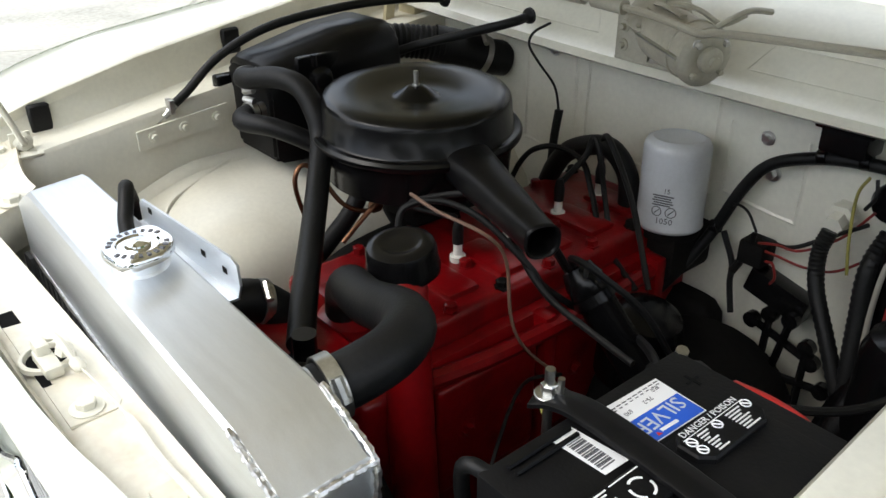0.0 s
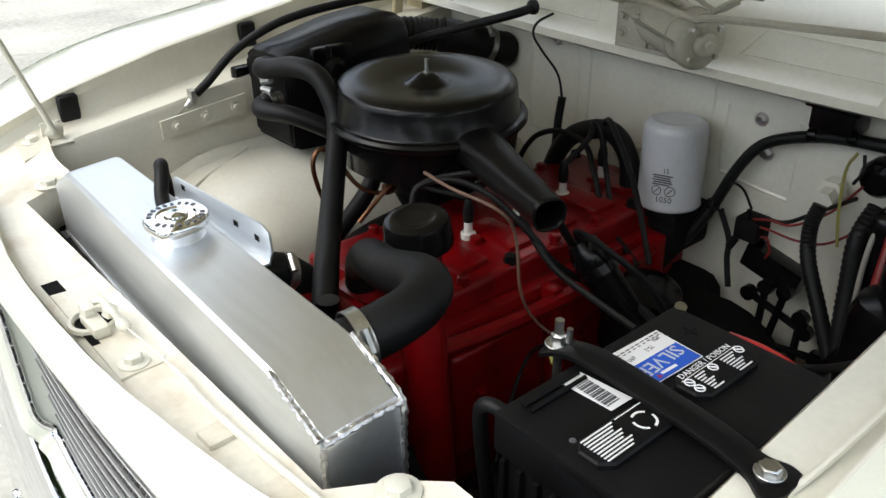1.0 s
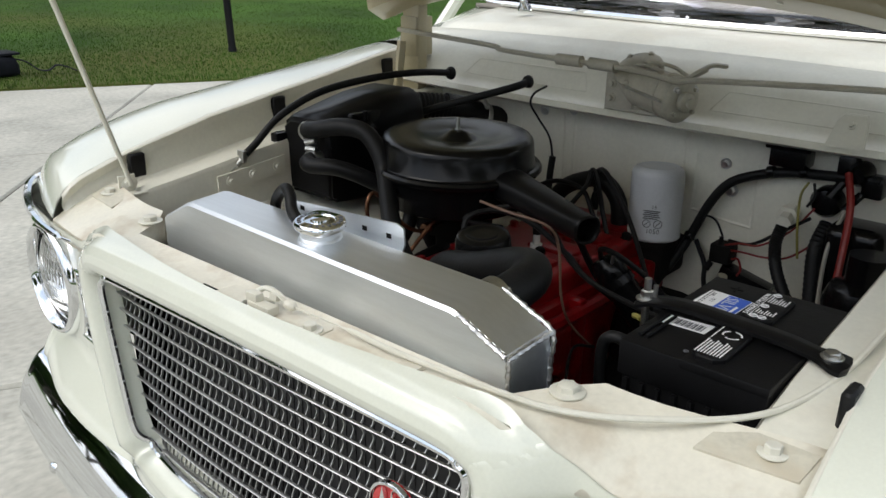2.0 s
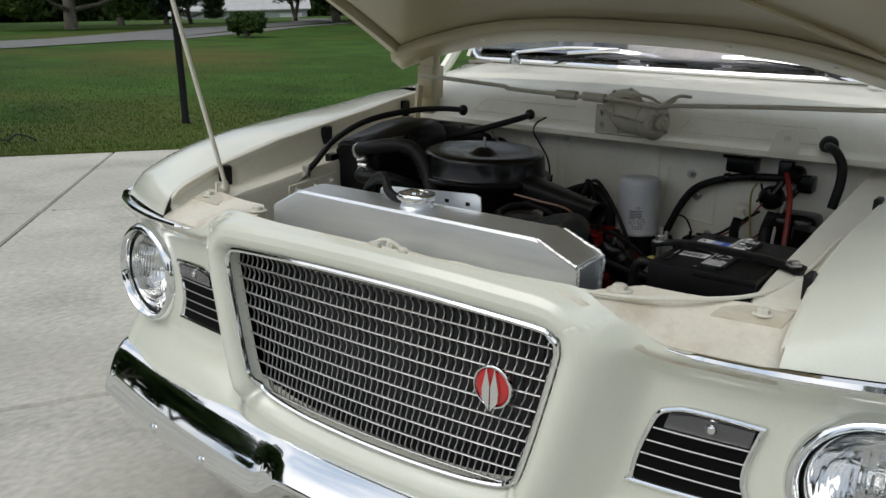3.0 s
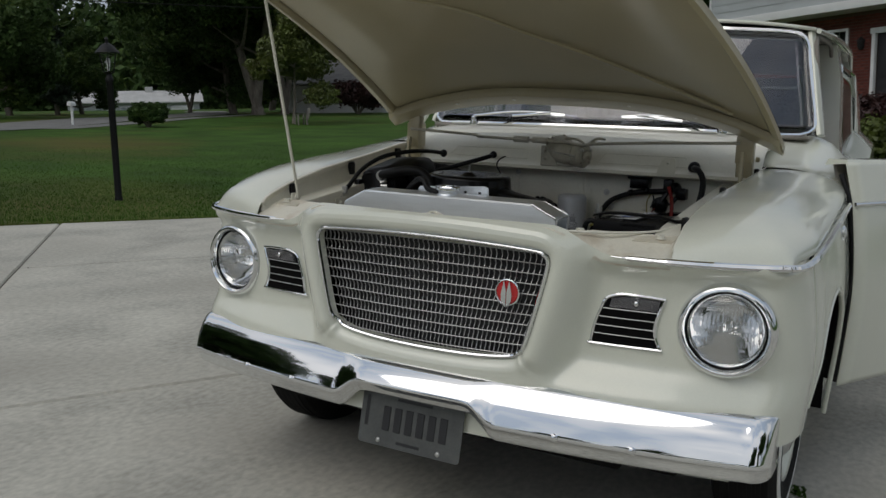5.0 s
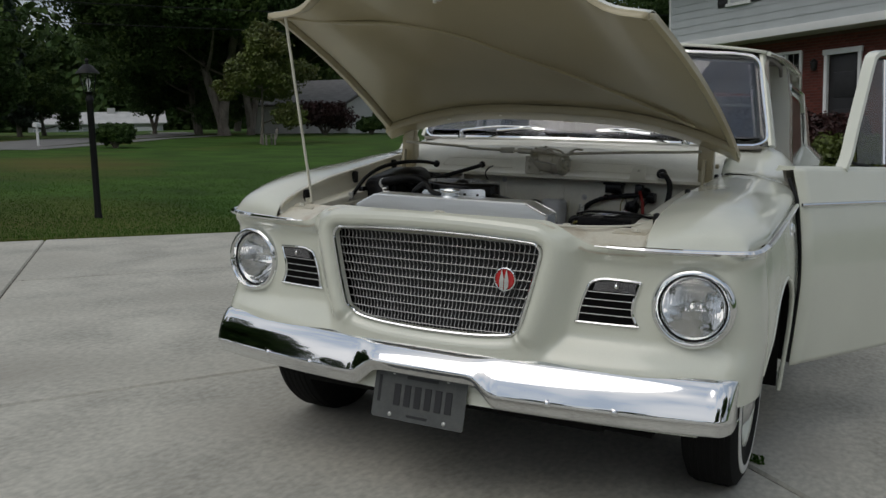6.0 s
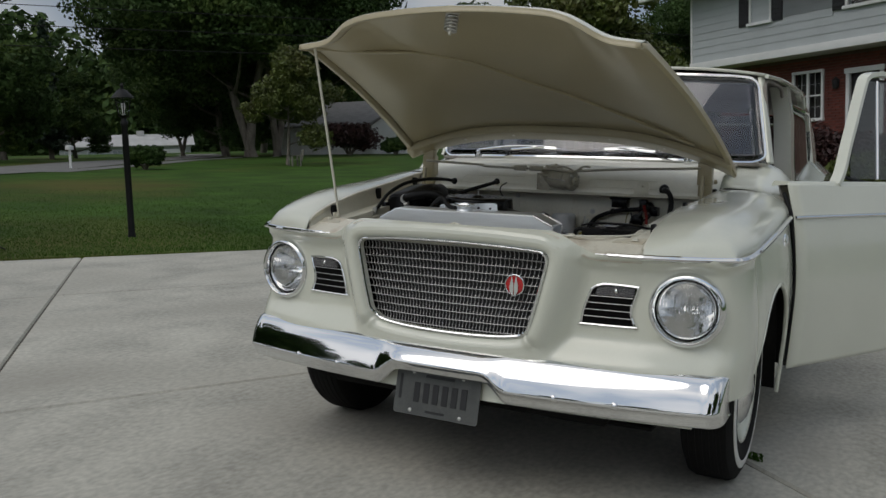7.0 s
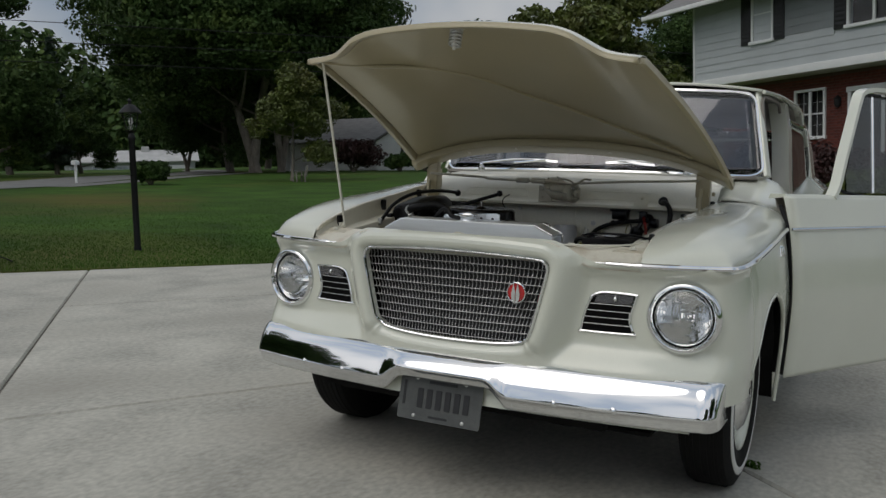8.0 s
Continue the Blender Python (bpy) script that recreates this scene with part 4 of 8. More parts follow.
for pts in ([(-0.412, 0.333, 0.704), (-0.44, 0.36, 0.722), (-0.464, 0.386, 0.738), (-0.478, 0.425, 0.749), (-0.507, 0.515, 0.764)], [(-0.412, 0.333, 0.704), (-0.385, 0.345, 0.695), (-0.352, 0.37, 0.672)]):
    bm = B()
    tube(bm, pts, 0.004, n=6, steps=5)
    part("pressed_edge", bm, BAYCREAM, car)

# nose: the rounded frame about the grille
GRILLE = []
for x, z in [(-0.300, 0.7985), (-0.315, 0.793), (-0.3215, 0.780), (-0.318, 0.755), (-0.303, 0.69), (-0.288, 0.63), (-0.272, 0.576), (-0.258, 0.557), (-0.235, 0.546), (-0.15, 0.536), (0, 0.532)]:
    GRILLE.append((x, z))
GRILLE = GRILLE[:-1] + [(0, 0.532)] + [(-x, z) for x, z in reversed(GRILLE[:-1])] + [(0.2, 0.8045), (0.1, 0.808), (0.0, 0.809), (-0.1, 0.808), (-0.2, 0.8045)]
GCX, GCZ = 0.0, 0.67


def grille_y(x):
    return 0.052 + 0.16 * x * x


def nose_ring(sd, tp, bt, ys, yt, yb):
    out = []
    loop = smooth_line([(x, 0, z) for x, z in GRILLE], 8, True)
    k = len(loop)
    for i, p in enumerate(loop):
        d = loop[(i + 1) % k] - loop[i - 1]
        nx, nz = d.z, -d.x
        ln = math.hypot(nx, nz)
        nx, nz = nx / ln, nz / ln
        if nx * (p.x - GCX) + nz * (p.z - GCZ) < 0:
            nx, nz = -nx, -nz
        up, dn = ease((nz - 0.25) / 0.6), ease((-nz - 0.25) / 0.6)
        sw = 1 - up - dn
        e = sd * sw + tp * up + bt * dn
        y = ys * sw + yt * up + yb * dn + 0.16 * p.x * p.x * (0.7 * up + 0.7 * dn + 0.7 * sw)
        out.append(Vector((p.x + nx * e, y, p.z + nz * e)))
    return out


SIDE_ROLL = [(0.008, 0.066), (0.010, 0.058), (0.014, 0.044), (0.020, 0.031), (0.028, 0.0225), (0.038, 0.0195), (0.050, 0.022), (0.064, 0.031), (0.080, 0.050), (0.096, 0.080), (0.116, 0.128), (0.16, 0.25), (0.6, 1.5)]
TOP_ROLL = [(0.005, 0.062), (0.007, 0.054), (0.010, 0.040), (0.014, 0.028), (0.021, 0.0195), (0.033, 0.0165), (0.044, 0.0185), (0.054, 0.0265), (0.061, 0.042), (0.075, 0.09), (0.12, 0.25), (0.6, 1.5)]
FOOT_ROLL = [(0.007, 0.086), (0.009, 0.077), (0.013, 0.063), (0.020, 0.050), (0.030, 0.041), (0.042, 0.038), (0.055, 0.043), (0.072, 0.054), (0.10, 0.074), (0.13, 0.105), (0.2, 0.25), (0.6, 1.5)]
OUTLINE = nose_ring(0, 0, 0, 0, 0, 0)


def nose_y(x, z):
    """The nose round the grille, running into the sheet beside it with a soft fillet."""
    p = min(OUTLINE, key=lambda q: (q.x - x) ** 2 + (q.z - z) ** 2)
    dx, dz = x - p.x, z - p.z
    e = math.hypot(dx, dz)
    nz = dz / max(e, 1e-6)
    up, dn = ease((nz - 0.45) / 0.5), ease((-nz - 0.45) / 0.5)
    roll = along(e, SIDE_ROLL) * (1 - up - dn) + along(e, TOP_ROLL) * up + along(e, FOOT_ROLL) * dn + 0.112 * min(abs(x), 0.5) ** 2
    plain = face_y(max(abs(x), 0.3), z)
    h = max(0.0, 0.07 - abs(roll - plain)) / 0.07
    return min(roll, plain) - h * h * 0.07 / 4 * ease((e - 0.02) / 0.06)


def nose_top(x):
    fall = ease((abs(x) - 0.325) / 0.155)
    return (0.8685 - 0.02 * min(abs(x), 0.33) ** 2) * (1 - fall) + 0.806 * fall


def nose_rim(p):
    """Where the line from the grille's middle through p leaves the pressing."""
    dx, dz = p.x - GCX, p.z - GCZ
    best = 0.60 / abs(dx) if abs(dx) > 1e-6 else 99.0
    if dz < 0:
        best = min(best, (GCZ - 0.40) / -dz)
    else:
        lo, hi = 1.0, best
        if GCZ + dz * hi > nose_top(GCX + dx * hi):
            for k in range(40):
                mid = (lo + hi) / 2
                if GCZ + dz * mid > nose_top(GCX + dx * mid):
                    hi = mid
                else:
                    lo = mid
            best = lo
    return Vector((GCX + dx * best, 0, GCZ + dz * best))


bm = B()
rows = [nose_ring(e, e * 0.72, e * 0.85, 0, 0, 0) for e in (0.009, 0.011, 0.0135, 0.017, 0.021, 0.026, 0.032, 0.039)]
rims = [nose_rim(p) for p in rows[-1]]
for q in [(k / 30) ** 1.15 for k in range(1, 31)]:
    rows.append([a.lerp(b, q) for a, b in zip(rows[7], rims)])
loft(bm, [[Vector((p.x, nose_y(p.x, p.z), p.z)) for p in row] for row in rows], caps=False)
part("grille_surround", bm, CREAM, car, thick=0.002, smooth=60).modifiers["thickness"].use_rim = False

# chrome frame, bars and slats of the grille
bm = B()
ring = nose_ring(0.0105, 0.0065, 0.0085, 0.036, 0.035, 0.054)
tube(bm, ring, 0.0052, n=8, steps=1, loop=True)
part("grille_frame", bm, CHROME, car, "polished chrome frame")


def half_width(z):
    return along(z, [(0.528, 0.20), (0.538, 0.24), (0.553, 0.270), (0.60, 0.289), (0.69, 0.313), (0.755, 0.328), (0.795, 0.327), (0.812, 0.2)])


BARS, SLATS = 11, 46
for k in range(BARS):
    q = (k + 0.5) / BARS
    z0 = 0.532 + 0.277 * q
    w = half_width(z0)
    bm = B()
    rows = []
    for x in steps(-w, w, 14):
        y = grille_y(x) + 0.03 * (0.8 - z0)
        z = z0 + 0.010 * (1 - (x / 0.32) ** 2) * (q - 0.5) * 1.2
        rows.append([Vector((x, y + dy, z + dz)) for dy, dz in ((-0.004, 0), (-0.003, 0.0011), (0.0, 0.0011), (0.001, 0), (0.0, -0.0011), (-0.003, -0.0011))])
    loft(bm, rows)
    part("grille_bar", bm, GRILLEMET, car)
for k in range(SLATS):
    q = (k + 0.5) / SLATS * 2 - 1
    bm = B()
    rows = []
    for i in range(BARS * 4 + 1):
        z = 0.530 + (0.809 - 0.530) * i / (BARS * 4)
        x = q * (0.270 + 0.060 * ease((z - 0.53) / 0.27))
        if abs(x) > half_width(z) - 0.002:
            x = math.copysign(half_width(z) - 0.002, x)
        bow = -0.001 + 0.007 * math.sin(math.pi * (((z - 0.532) / 0.277 * BARS - 0.5) % 1.0))
        y = grille_y(x) + 0.03 * (0.8 - z)
        rows.append([Vector((x - 0.0007, y + bow, z)), Vector((x + 0.0007, y + bow, z)), Vector((x + 0.0007, y + bow + 0.003, z)), Vector((x - 0.0007, y + bow + 0.003, z))])
    loft(bm, rows)
    part("grille_slat", bm, GRILLEMET, car)

# red round emblem on the grille
ex, ez = 0.232, 0.697
ey = grille_y(ex) - 0.006
bm = B()
turned(bm, (ex, ey + 0.004, ez), (0, -1, 0), [(0.030, 0), (0.030, 0.006), (0.027, 0.009), (0.001, 0.010)], 32)
emblem = part("emblem", bm, EMBLEMRED, car, "round red enamel badge with chrome mark")
bm = B()
turned(bm, (ex, ey + 0.004, ez), (0, -1, 0), [(0.0295, 0.004), (0.032, 0.004), (0.032, 0.009), (0.0295, 0.011)], 32, caps=False)
part("badge_rim", bm, CHROME, emblem, thick=0.001)
M = pose(ex, ey - 0.006, ez, 90)
for o in ([(-0.001, -0.036), (-0.001, 0.002), (-0.007, 0.030), (-0.014, -0.004), (-0.013, -0.020)], [(0.001, -0.036), (0.013, -0.020), (0.014, -0.004), (0.007, 0.030), (0.001, 0.002)]):
    bm = B()
    prism(bm, o, 0.005, M)
    part("badge_mark", bm, CHROME, emblem)

# latch panel between nose and radiator
bm = B()
rows = []
for x in steps(-0.60, 0.60, 40):
    ax = abs(x)
    yb = 0.114 if ax < 0.345 else 0.114 + 0.075 * ease((ax - 0.345) / 0.025) + 0.03 * ease((ax - 0.42) / 0.18)
    yf = 0.042 + 0.16 * 0.7 * min(ax, 0.36) ** 2 + 0.02 * ease((ax - 0.36) / 0.08)
    zt = 0.845 if ax > 0.36 else 0.842
    fall = ease((ax - 0.33) / 0.16)
    zf = 0.868 * (1 - fall) + 0.818 * fall
    inner = [(yf - 0.004, zf - 0.02), (yf, zf - 0.008), (yf + 0.008, zt - 0.006), (yf + 0.018, zt - 0.001)]
    y0 = face_y(max(ax, 0.35), 0.806) + 0.004
    outer = [(y0, 0.785), (y0 + 0.003, 0.805), (y0 + 0.028, 0.817), (y0 + 0.070, 0.8355)]
    rows.append([Vector((x, a + (c - a) * fall, b + (d - b) * fall)) for (a, b), (c, d) in zip(inner, outer)] + [Vector((x, yb - 0.008, zt)), Vector((x, yb - 0.002, zt + 0.003)), Vector((x, yb, zt - 0.003)), Vector((x, yb, zt - 0.05))])
loft(bm, rows, closed=False, caps=False)
latch_panel = part("latch_panel", bm, WORNCREAM, car, "cream panel with worn patches at its bolts", thick=0.003)
for s in (1, -1):
    bm = B()
    loft(bm, [[Vector((s * x, y, z + dz)) for x, y, z in ((0.495, 0.160, 0.8355), (0.583, 0.172, 0.8345), (0.588, 0.205, 0.8455), (0.505, 0.205, 0.8455))] for dz in (0.0, 0.0025)])
    part("worn_patch", bm, BARECREAM, latch_panel, "bare stained patch")
bm = B()
loft(bm, [[Vector((x, y, z)) for x, y in ((-0.085, 0.058), (-0.08, 0.098), (0.09, 0.102), (0.10, 0.094), (0.10, 0.056))] for z in (0.842, 0.8445)])
latch = part("latch_plate", bm, WORNCREAM, latch_panel, smooth=20)
bm = B()
turned(bm, (-0.006, 0.073, 0.8445), (0, 0, 1), [(0.0245, 0), (0.0235, 0.004), (0.020, 0.005), (0.018, 0.001), (0.018, -0.001)], 28)
part("latch_ring", bm, BAYCREAM, latch_panel)
bm = B()
turned(bm, (-0.006, 0.073, 0.8446), (0, 0, 1), [(0.0178, 0), (0.0178, 0.0006), (0.001, 0.0008)], 24)
part("latch_hole", bm, VOID, latch_panel)
bm = B()
box(bm, (-0.012, 0.062, 0.8448), (0.028, 0.078, 0.856), 0.003)
box(bm, (-0.016, 0.064, 0.852), (0.004, 0.076, 0.866), 0.003)
tube(bm, [(-0.012, 0.078, 0.862), (0.0, 0.083, 0.868), (0.018, 0.084, 0.866), (0.03, 0.086, 0.859)], 0.0035, n=8)
turned(bm, (0.014, 0.084, 0.862), (0.3, 0.2, 1), [(0.0075, -0.004), (0.0075, 0.004), (0.004, 0.006)], 6)
turned(bm, (0.030, 0.086, 0.857), (1, 0.2, -0.2), [(0.005, 0), (0.006, 0.004), (0.006, 0.010), (0.003, 0.014)], 10)
part("hood_latch", bm, BAYCREAM, latch_panel)
bm = B()
box(bm, (0.012, 0.056, 0.8448), (0.034, 0.064, 0.8453))
part("latch_slot", bm, VOID, latch_panel)
bm = B()
box(bm, (-0.115, 0.058, 0.8424), (-0.082, 0.075, 0.8432))
part("panel_slot", bm, VOID, latch_panel)
bm = B()
tube(bm, [(0.035, 0.087, 0.856), (0.08, 0.092, 0.853), (0.14, 0.094, 0.852), (0.198, 0.093, 0.851), (0.312, 0.10, 0.851), (0.389, 0.112, 0.852), (0.457, 0.155, 0.852), (0.528, 0.228, 0.854), (0.562, 0.327, 0.866), (0.578, 0.47, 0.894)], [0.0012, 0.0012, 0.0032, 0.0032, 0.0032, 0.0032, 0.0032, 0.0032, 0.0032, 0.0032], n=8)
part("latch_cable", bm, BAYCREAM, latch_panel)
bm = B()
box(bm, (0.21, 0.072, 0.84), (0.235, 0.10, 0.848), 0.002)
part("clip", bm, WORNCREAM, latch_panel)


def hexbolt(bm, c, axis, r, h=0.006, washer=1.7):
    turned(bm, c, axis, [(r * washer, 0), (r * washer, 0.0015), (r * washer * 0.95, 0.002)], 18)
    c2 = Vector(c) + Vector(axis).normalized() * 0.002
    turned(bm, c2, axis, [(r, 0), (r, h), (r * 0.85, h + 0.001)], 6)


for x, y, z, r in ((0.368, 0.153, 0.846, 0.0105), (0.553, 0.19, 0.843, 0.008), (0.084, 0.075, 0.8445, 0.0085), (-0.368, 0.153, 0.846, 0.0105), (-0.553, 0.19, 0.843, 0.009)):
    bm = B()
    hexbolt(bm, (x, y, z), (0, 0, 1), r)
    part("bolt", bm, BAYCREAM, latch_panel)

# added dark baffles: they stand in for the shade beside the radiator core
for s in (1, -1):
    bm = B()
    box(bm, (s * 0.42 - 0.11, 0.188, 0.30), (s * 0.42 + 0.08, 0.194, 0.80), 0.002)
    part("dark_baffle", bm, DARK, car)

# rubber stops along the fender lips
for s in (1, -1):
    for y in (0.262, 0.587, 0.922):
        bm = B()
        lx, zl = lip_x(y), along(y, LIP)
        box(bm, (s * (lx - 0.006) - 0.006, y - 0.0155, zl - 0.034), (s * (lx - 0.006) + 0.006, y + 0.0155, zl + 0.008), 0.003, seg=1)
        part("rubber_stop", bm, RUBBER, car)

# headlamps
for s in (1, -1):
    c, ax = Vector((s * 0.7215, 0.165, 0.656)), Vector((s * 0.10, -1, 0.0)).normalized()
    bm = B()
    turned(bm, c, ax, [(0.110, -0.02), (0.110, 0.002), (0.1085, 0.012), (0.105, 0.021), (0.100, 0.0265), (0.095, 0.0275), (0.0915, 0.024), (0.0885, 0.014), (0.0872, 0.004), (0.087, -0.01)], 48, caps=False)
    hl = part("headlamp", bm, CHROME, car, "round headlamp with chrome ring")
    bm = B()
    turned(bm, c, ax, [(0.0872, 0.008), (0.0850, 0.009), (0.0845, 0.0)], 40, caps=False)
    part("seal_ring", bm, BLACKGLOSS, hl, thick=0.002)
    bm = B()
    turned(bm, c, ax, [(0.0835, 0.004), (0.0775, -0.010), (0.067, -0.030), (0.0547, -0.050), (0.0387, -0.070), (0.022, -0.083), (0.010, -0.0885), (0.001, -0.09)], 48, caps=False)
    part("reflector", bm, REFLECTOR, hl, thick=0.001)
    bm = B()
    u, v = frame_of(ax)
    def dome(r, k, inner):
        a = 2 * math.pi * k / 120
        p = c + u * (r * math.cos(a)) + v * (r * math.sin(a)) + ax * (0.0295 - 3.1 * r * r)
        if inner:
            q = max(0.0, 1 - (r / 0.079) ** 6)
            hx, hz = (p - c).x, (p - c).z
            band = 1.0 if abs(hz) < 0.034 else 0.35
            pitch = 0.0062 if hz < 0.004 else 0.0095
            p -= ax * (0.0035 + 0.0009 * q * band * math.sin(2 * math.pi * hx / pitch) + 0.0008 * q * math.sin(2 * math.pi * hz / 0.024))
        return p
    rads = steps(0.0006, 0.0845, 40)
    loft(bm, [[dome(r, k, False) for k in range(120)] for r in rads] + [[dome(r, k, True) for k in range(120)] for r in reversed(rads)])
    part("lens", bm, LENS, hl, "clear ribbed glass lens")
    bm = B()
    turned(bm, c + ax * -0.03, ax, [(0.009, 0), (0.009, 0.02), (0.005, 0.028), (0.0005, 0.03)], 12)
    part("bulb", bm, LENS, hl)

# parking lamps with grilles
for s in (1, -1):
    out = [(0.473, 0.711), (0.500, 0.716), (0.582, 0.713), (0.585, 0.706), (0.572, 0.660), (0.571, 0.628), (0.582, 0.598), (0.576, 0.593), (0.429, 0.592), (0.425, 0.598), (0.432, 0.640), (0.447, 0.685), (0.457, 0.703)]
    P3 = lambda x, z, off: Vector((s * x, face_y(x, z) - off, z))
    bm = B()
    tube(bm, [P3(x, z, 0.005) for x, z in out], 0.0042, n=8, steps=3, loop=True)
    pk = part("parking_lamp", bm, CHROME, car, "clear parking lamp over a dark slatted vent")
    bm = B()
    loft(bm, [[P3(x, z, 0.001) for x, z in out], [P3(x, z, 0.0048) for x, z in out]])
    part("dark_recess", bm, VOID, pk, smooth=0)
    bm = B()
    top = [(0.463, 0.683), (0.470, 0.705), (0.500, 0.711), (0.578, 0.708), (0.574, 0.683)]
    loft(bm, [[P3(x, z, 0.0075) for x, z in top], [P3(x * 0.98 + 0.0105, z * 0.97 + 0.021, 0.0105) for x, z in top]])
    part("lens", bm, AMBERLESS, pk, "clear lens")
    bm = B()
    loft(bm, [[P3(x, z, 0.0050) for x, z in top], [P3(x, z, 0.0056) for x, z in top]])
    part("lamp_back", bm, GREYINK, pk, smooth=0)
    bm = B()
    turned(bm, P3(0.525, 0.697, 0.0056), (0, -1, 0), [(0.008, 0), (0.008, 0.002), (0.003, 0.006)], 12)
    part("bulb", bm, REFLECTOR, pk)
    for k in range(4):
        z = 0.679 - 0.0205 * k
        x0, x1 = along(z, [(0.588, 0.427), (0.64, 0.436), (0.685, 0.452)]), along(z, [(0.588, 0.579), (0.625, 0.569), (0.66, 0.57), (0.685, 0.576)])
        bm = B()
        tube(bm, [P3(x, z, 0.0075) for x in steps(x0, x1, 5)], 0.0012, n=6, steps=1, flat=1.0)
        part("slat", bm, GRILLEMET, pk)

# bumper
def bumper_y(x):
    x = abs(x)
    return -0.004 + 0.145 * x * x


bm = B()
rows = []
for x in steps(-0.795, 0.795, 96):
    n = 1 - ease((abs(x) - 0.155) / 0.08)
    e = ease((abs(x) - 0.745) / 0.055)
    y = bumper_y(x)
    brk = 0.378 + 0.048 * n
    bot = 0.334 + 0.056 * n
    rise = [(0.0545, 1.0), (0.0465, 0.97), (0.0365, 0.9), (0.024, 0.75), (0.0095, 0.5), (-0.0005, 0.25), (-0.0055, 0.08)]
    prof = [(0.085, 0.476), (0.072, 0.4803), (0.062, 0.4803)] + [(a, brk + (0.479 - brk) * f) for a, f in rise] + [(-0.0078, brk + 0.001), (-0.0075, brk - 0.004), (-0.003, brk - 0.007), (0.004, brk - 0.016), (0.009, (brk + bot) / 2 - 0.004), (0.013, bot + 0.006), (0.018, bot + 0.001), (0.028, bot), (0.045, bot + 0.004)]
    row = []
    for dy, z in prof:
        row.append(Vector((x, y + dy, z + (0.42 - z) * 0.02 * e)))
    rows.append(row)
# rolled ends
for s, idx in ((-1, 0), (1, -1)):
    last = rows[idx]
    for k, (dx, dy, sh) in enumerate([(0.052 * math.sin(a), 0.055 * (1 - math.cos(a)), 1 - 0.17 * (1 - math.cos(a)) ** 1.3) for a in steps(0.18, 1.57, 8)] + [(0.0525, 0.085, 0.82), (0.052, 0.12, 0.81)]):
        new_row = [Vector((p.x + s * dx, p.y + dy, 0.41 + (p.z - 0.41) * sh)) for p in last]
        if s < 0:
            rows.insert(0, new_row)
        else:
            rows.append(new_row)
loft(bm, rows, closed=False, caps=False)
bumper = part("bumper", bm, CHROME, car, "wide chrome front bumper with plate notch", thick=0.003)
for x in (-0.57, -0.39, 0.385, 0.562):
    bm = B()
    turned(bm, (x, bumper_y(x) - 0.006, 0.378), (0, -1, -0.15), [(0.0115, 0), (0.011, 0.004), (0.007, 0.0075), (0.001, 0.009)], 16)
    part("bumper_bolt", bm, CHROME, bumper)
bm = B()
loft(bm, [[Vector((x, y + 0.13 + 0.12 * x * x, z)) for y, z in ((-0.04, 0.50), (-0.055, 0.46), (-0.06, 0.40), (-0.07, 0.345), (-0.075, 0.322), (-0.06, 0.318), (0.05, 0.33))] for x in steps(-0.76, 0.76, 30)], closed=False, caps=False)
part("lower_valance", bm, CREAM, car, thick=0.002)

# licence plate
PM = Matrix.Translation((-0.02, 0.040, 0.320)) @ pose(0, 0, 0, 90 - 12, 0, 0)
plate = B()
o = [(-0.1524, -0.07), (-0.147, -0.0762), (0.147, -0.0762), (0.1524, -0.07), (0.1524, 0.07), (0.147, 0.0762), (-0.147, 0.0762), (-0.1524, 0.07)]
prism(plate, o, 0.002, PM)
plate = part("licence_plate", plate, PLATE, car, "weathered dark grey licence plate")
for k in range(6):
    bm = B()
    x = -0.072 + 0.034 * k
    box(bm, (x - 0.011, -0.034, 0.0015), (x + 0.011, 0.03, 0.004), 0.0015, PM, seg=1)
    part("raised_bar", bm, PLATEINK, plate)
for x0, x1, y0, y1 in ((-0.045, 0.06, 0.048, 0.058), (-0.035, 0.035, -0.064, -0.056), (-0.138, -0.128, -0.03, 0.05)):
    bm = B()
    box(bm, (x0, y0, 0.0015), (x1, y1, 0.003), 0.001, PM, seg=1)
    part("raised_bar", bm, PLATEINK, plate)
for x in (-0.09, 0.09):
    for y in (-0.062, 0.062):
        bm = B()
        turned(bm, PM @ Vector((x, y, 0.001)), PM.to_3x3() @ Vector((0, 0, 1)), [(0.007, 0), (0.006, 0.003), (0.001, 0.0045)], 12)
        part("screw", bm, STEEL, plate)


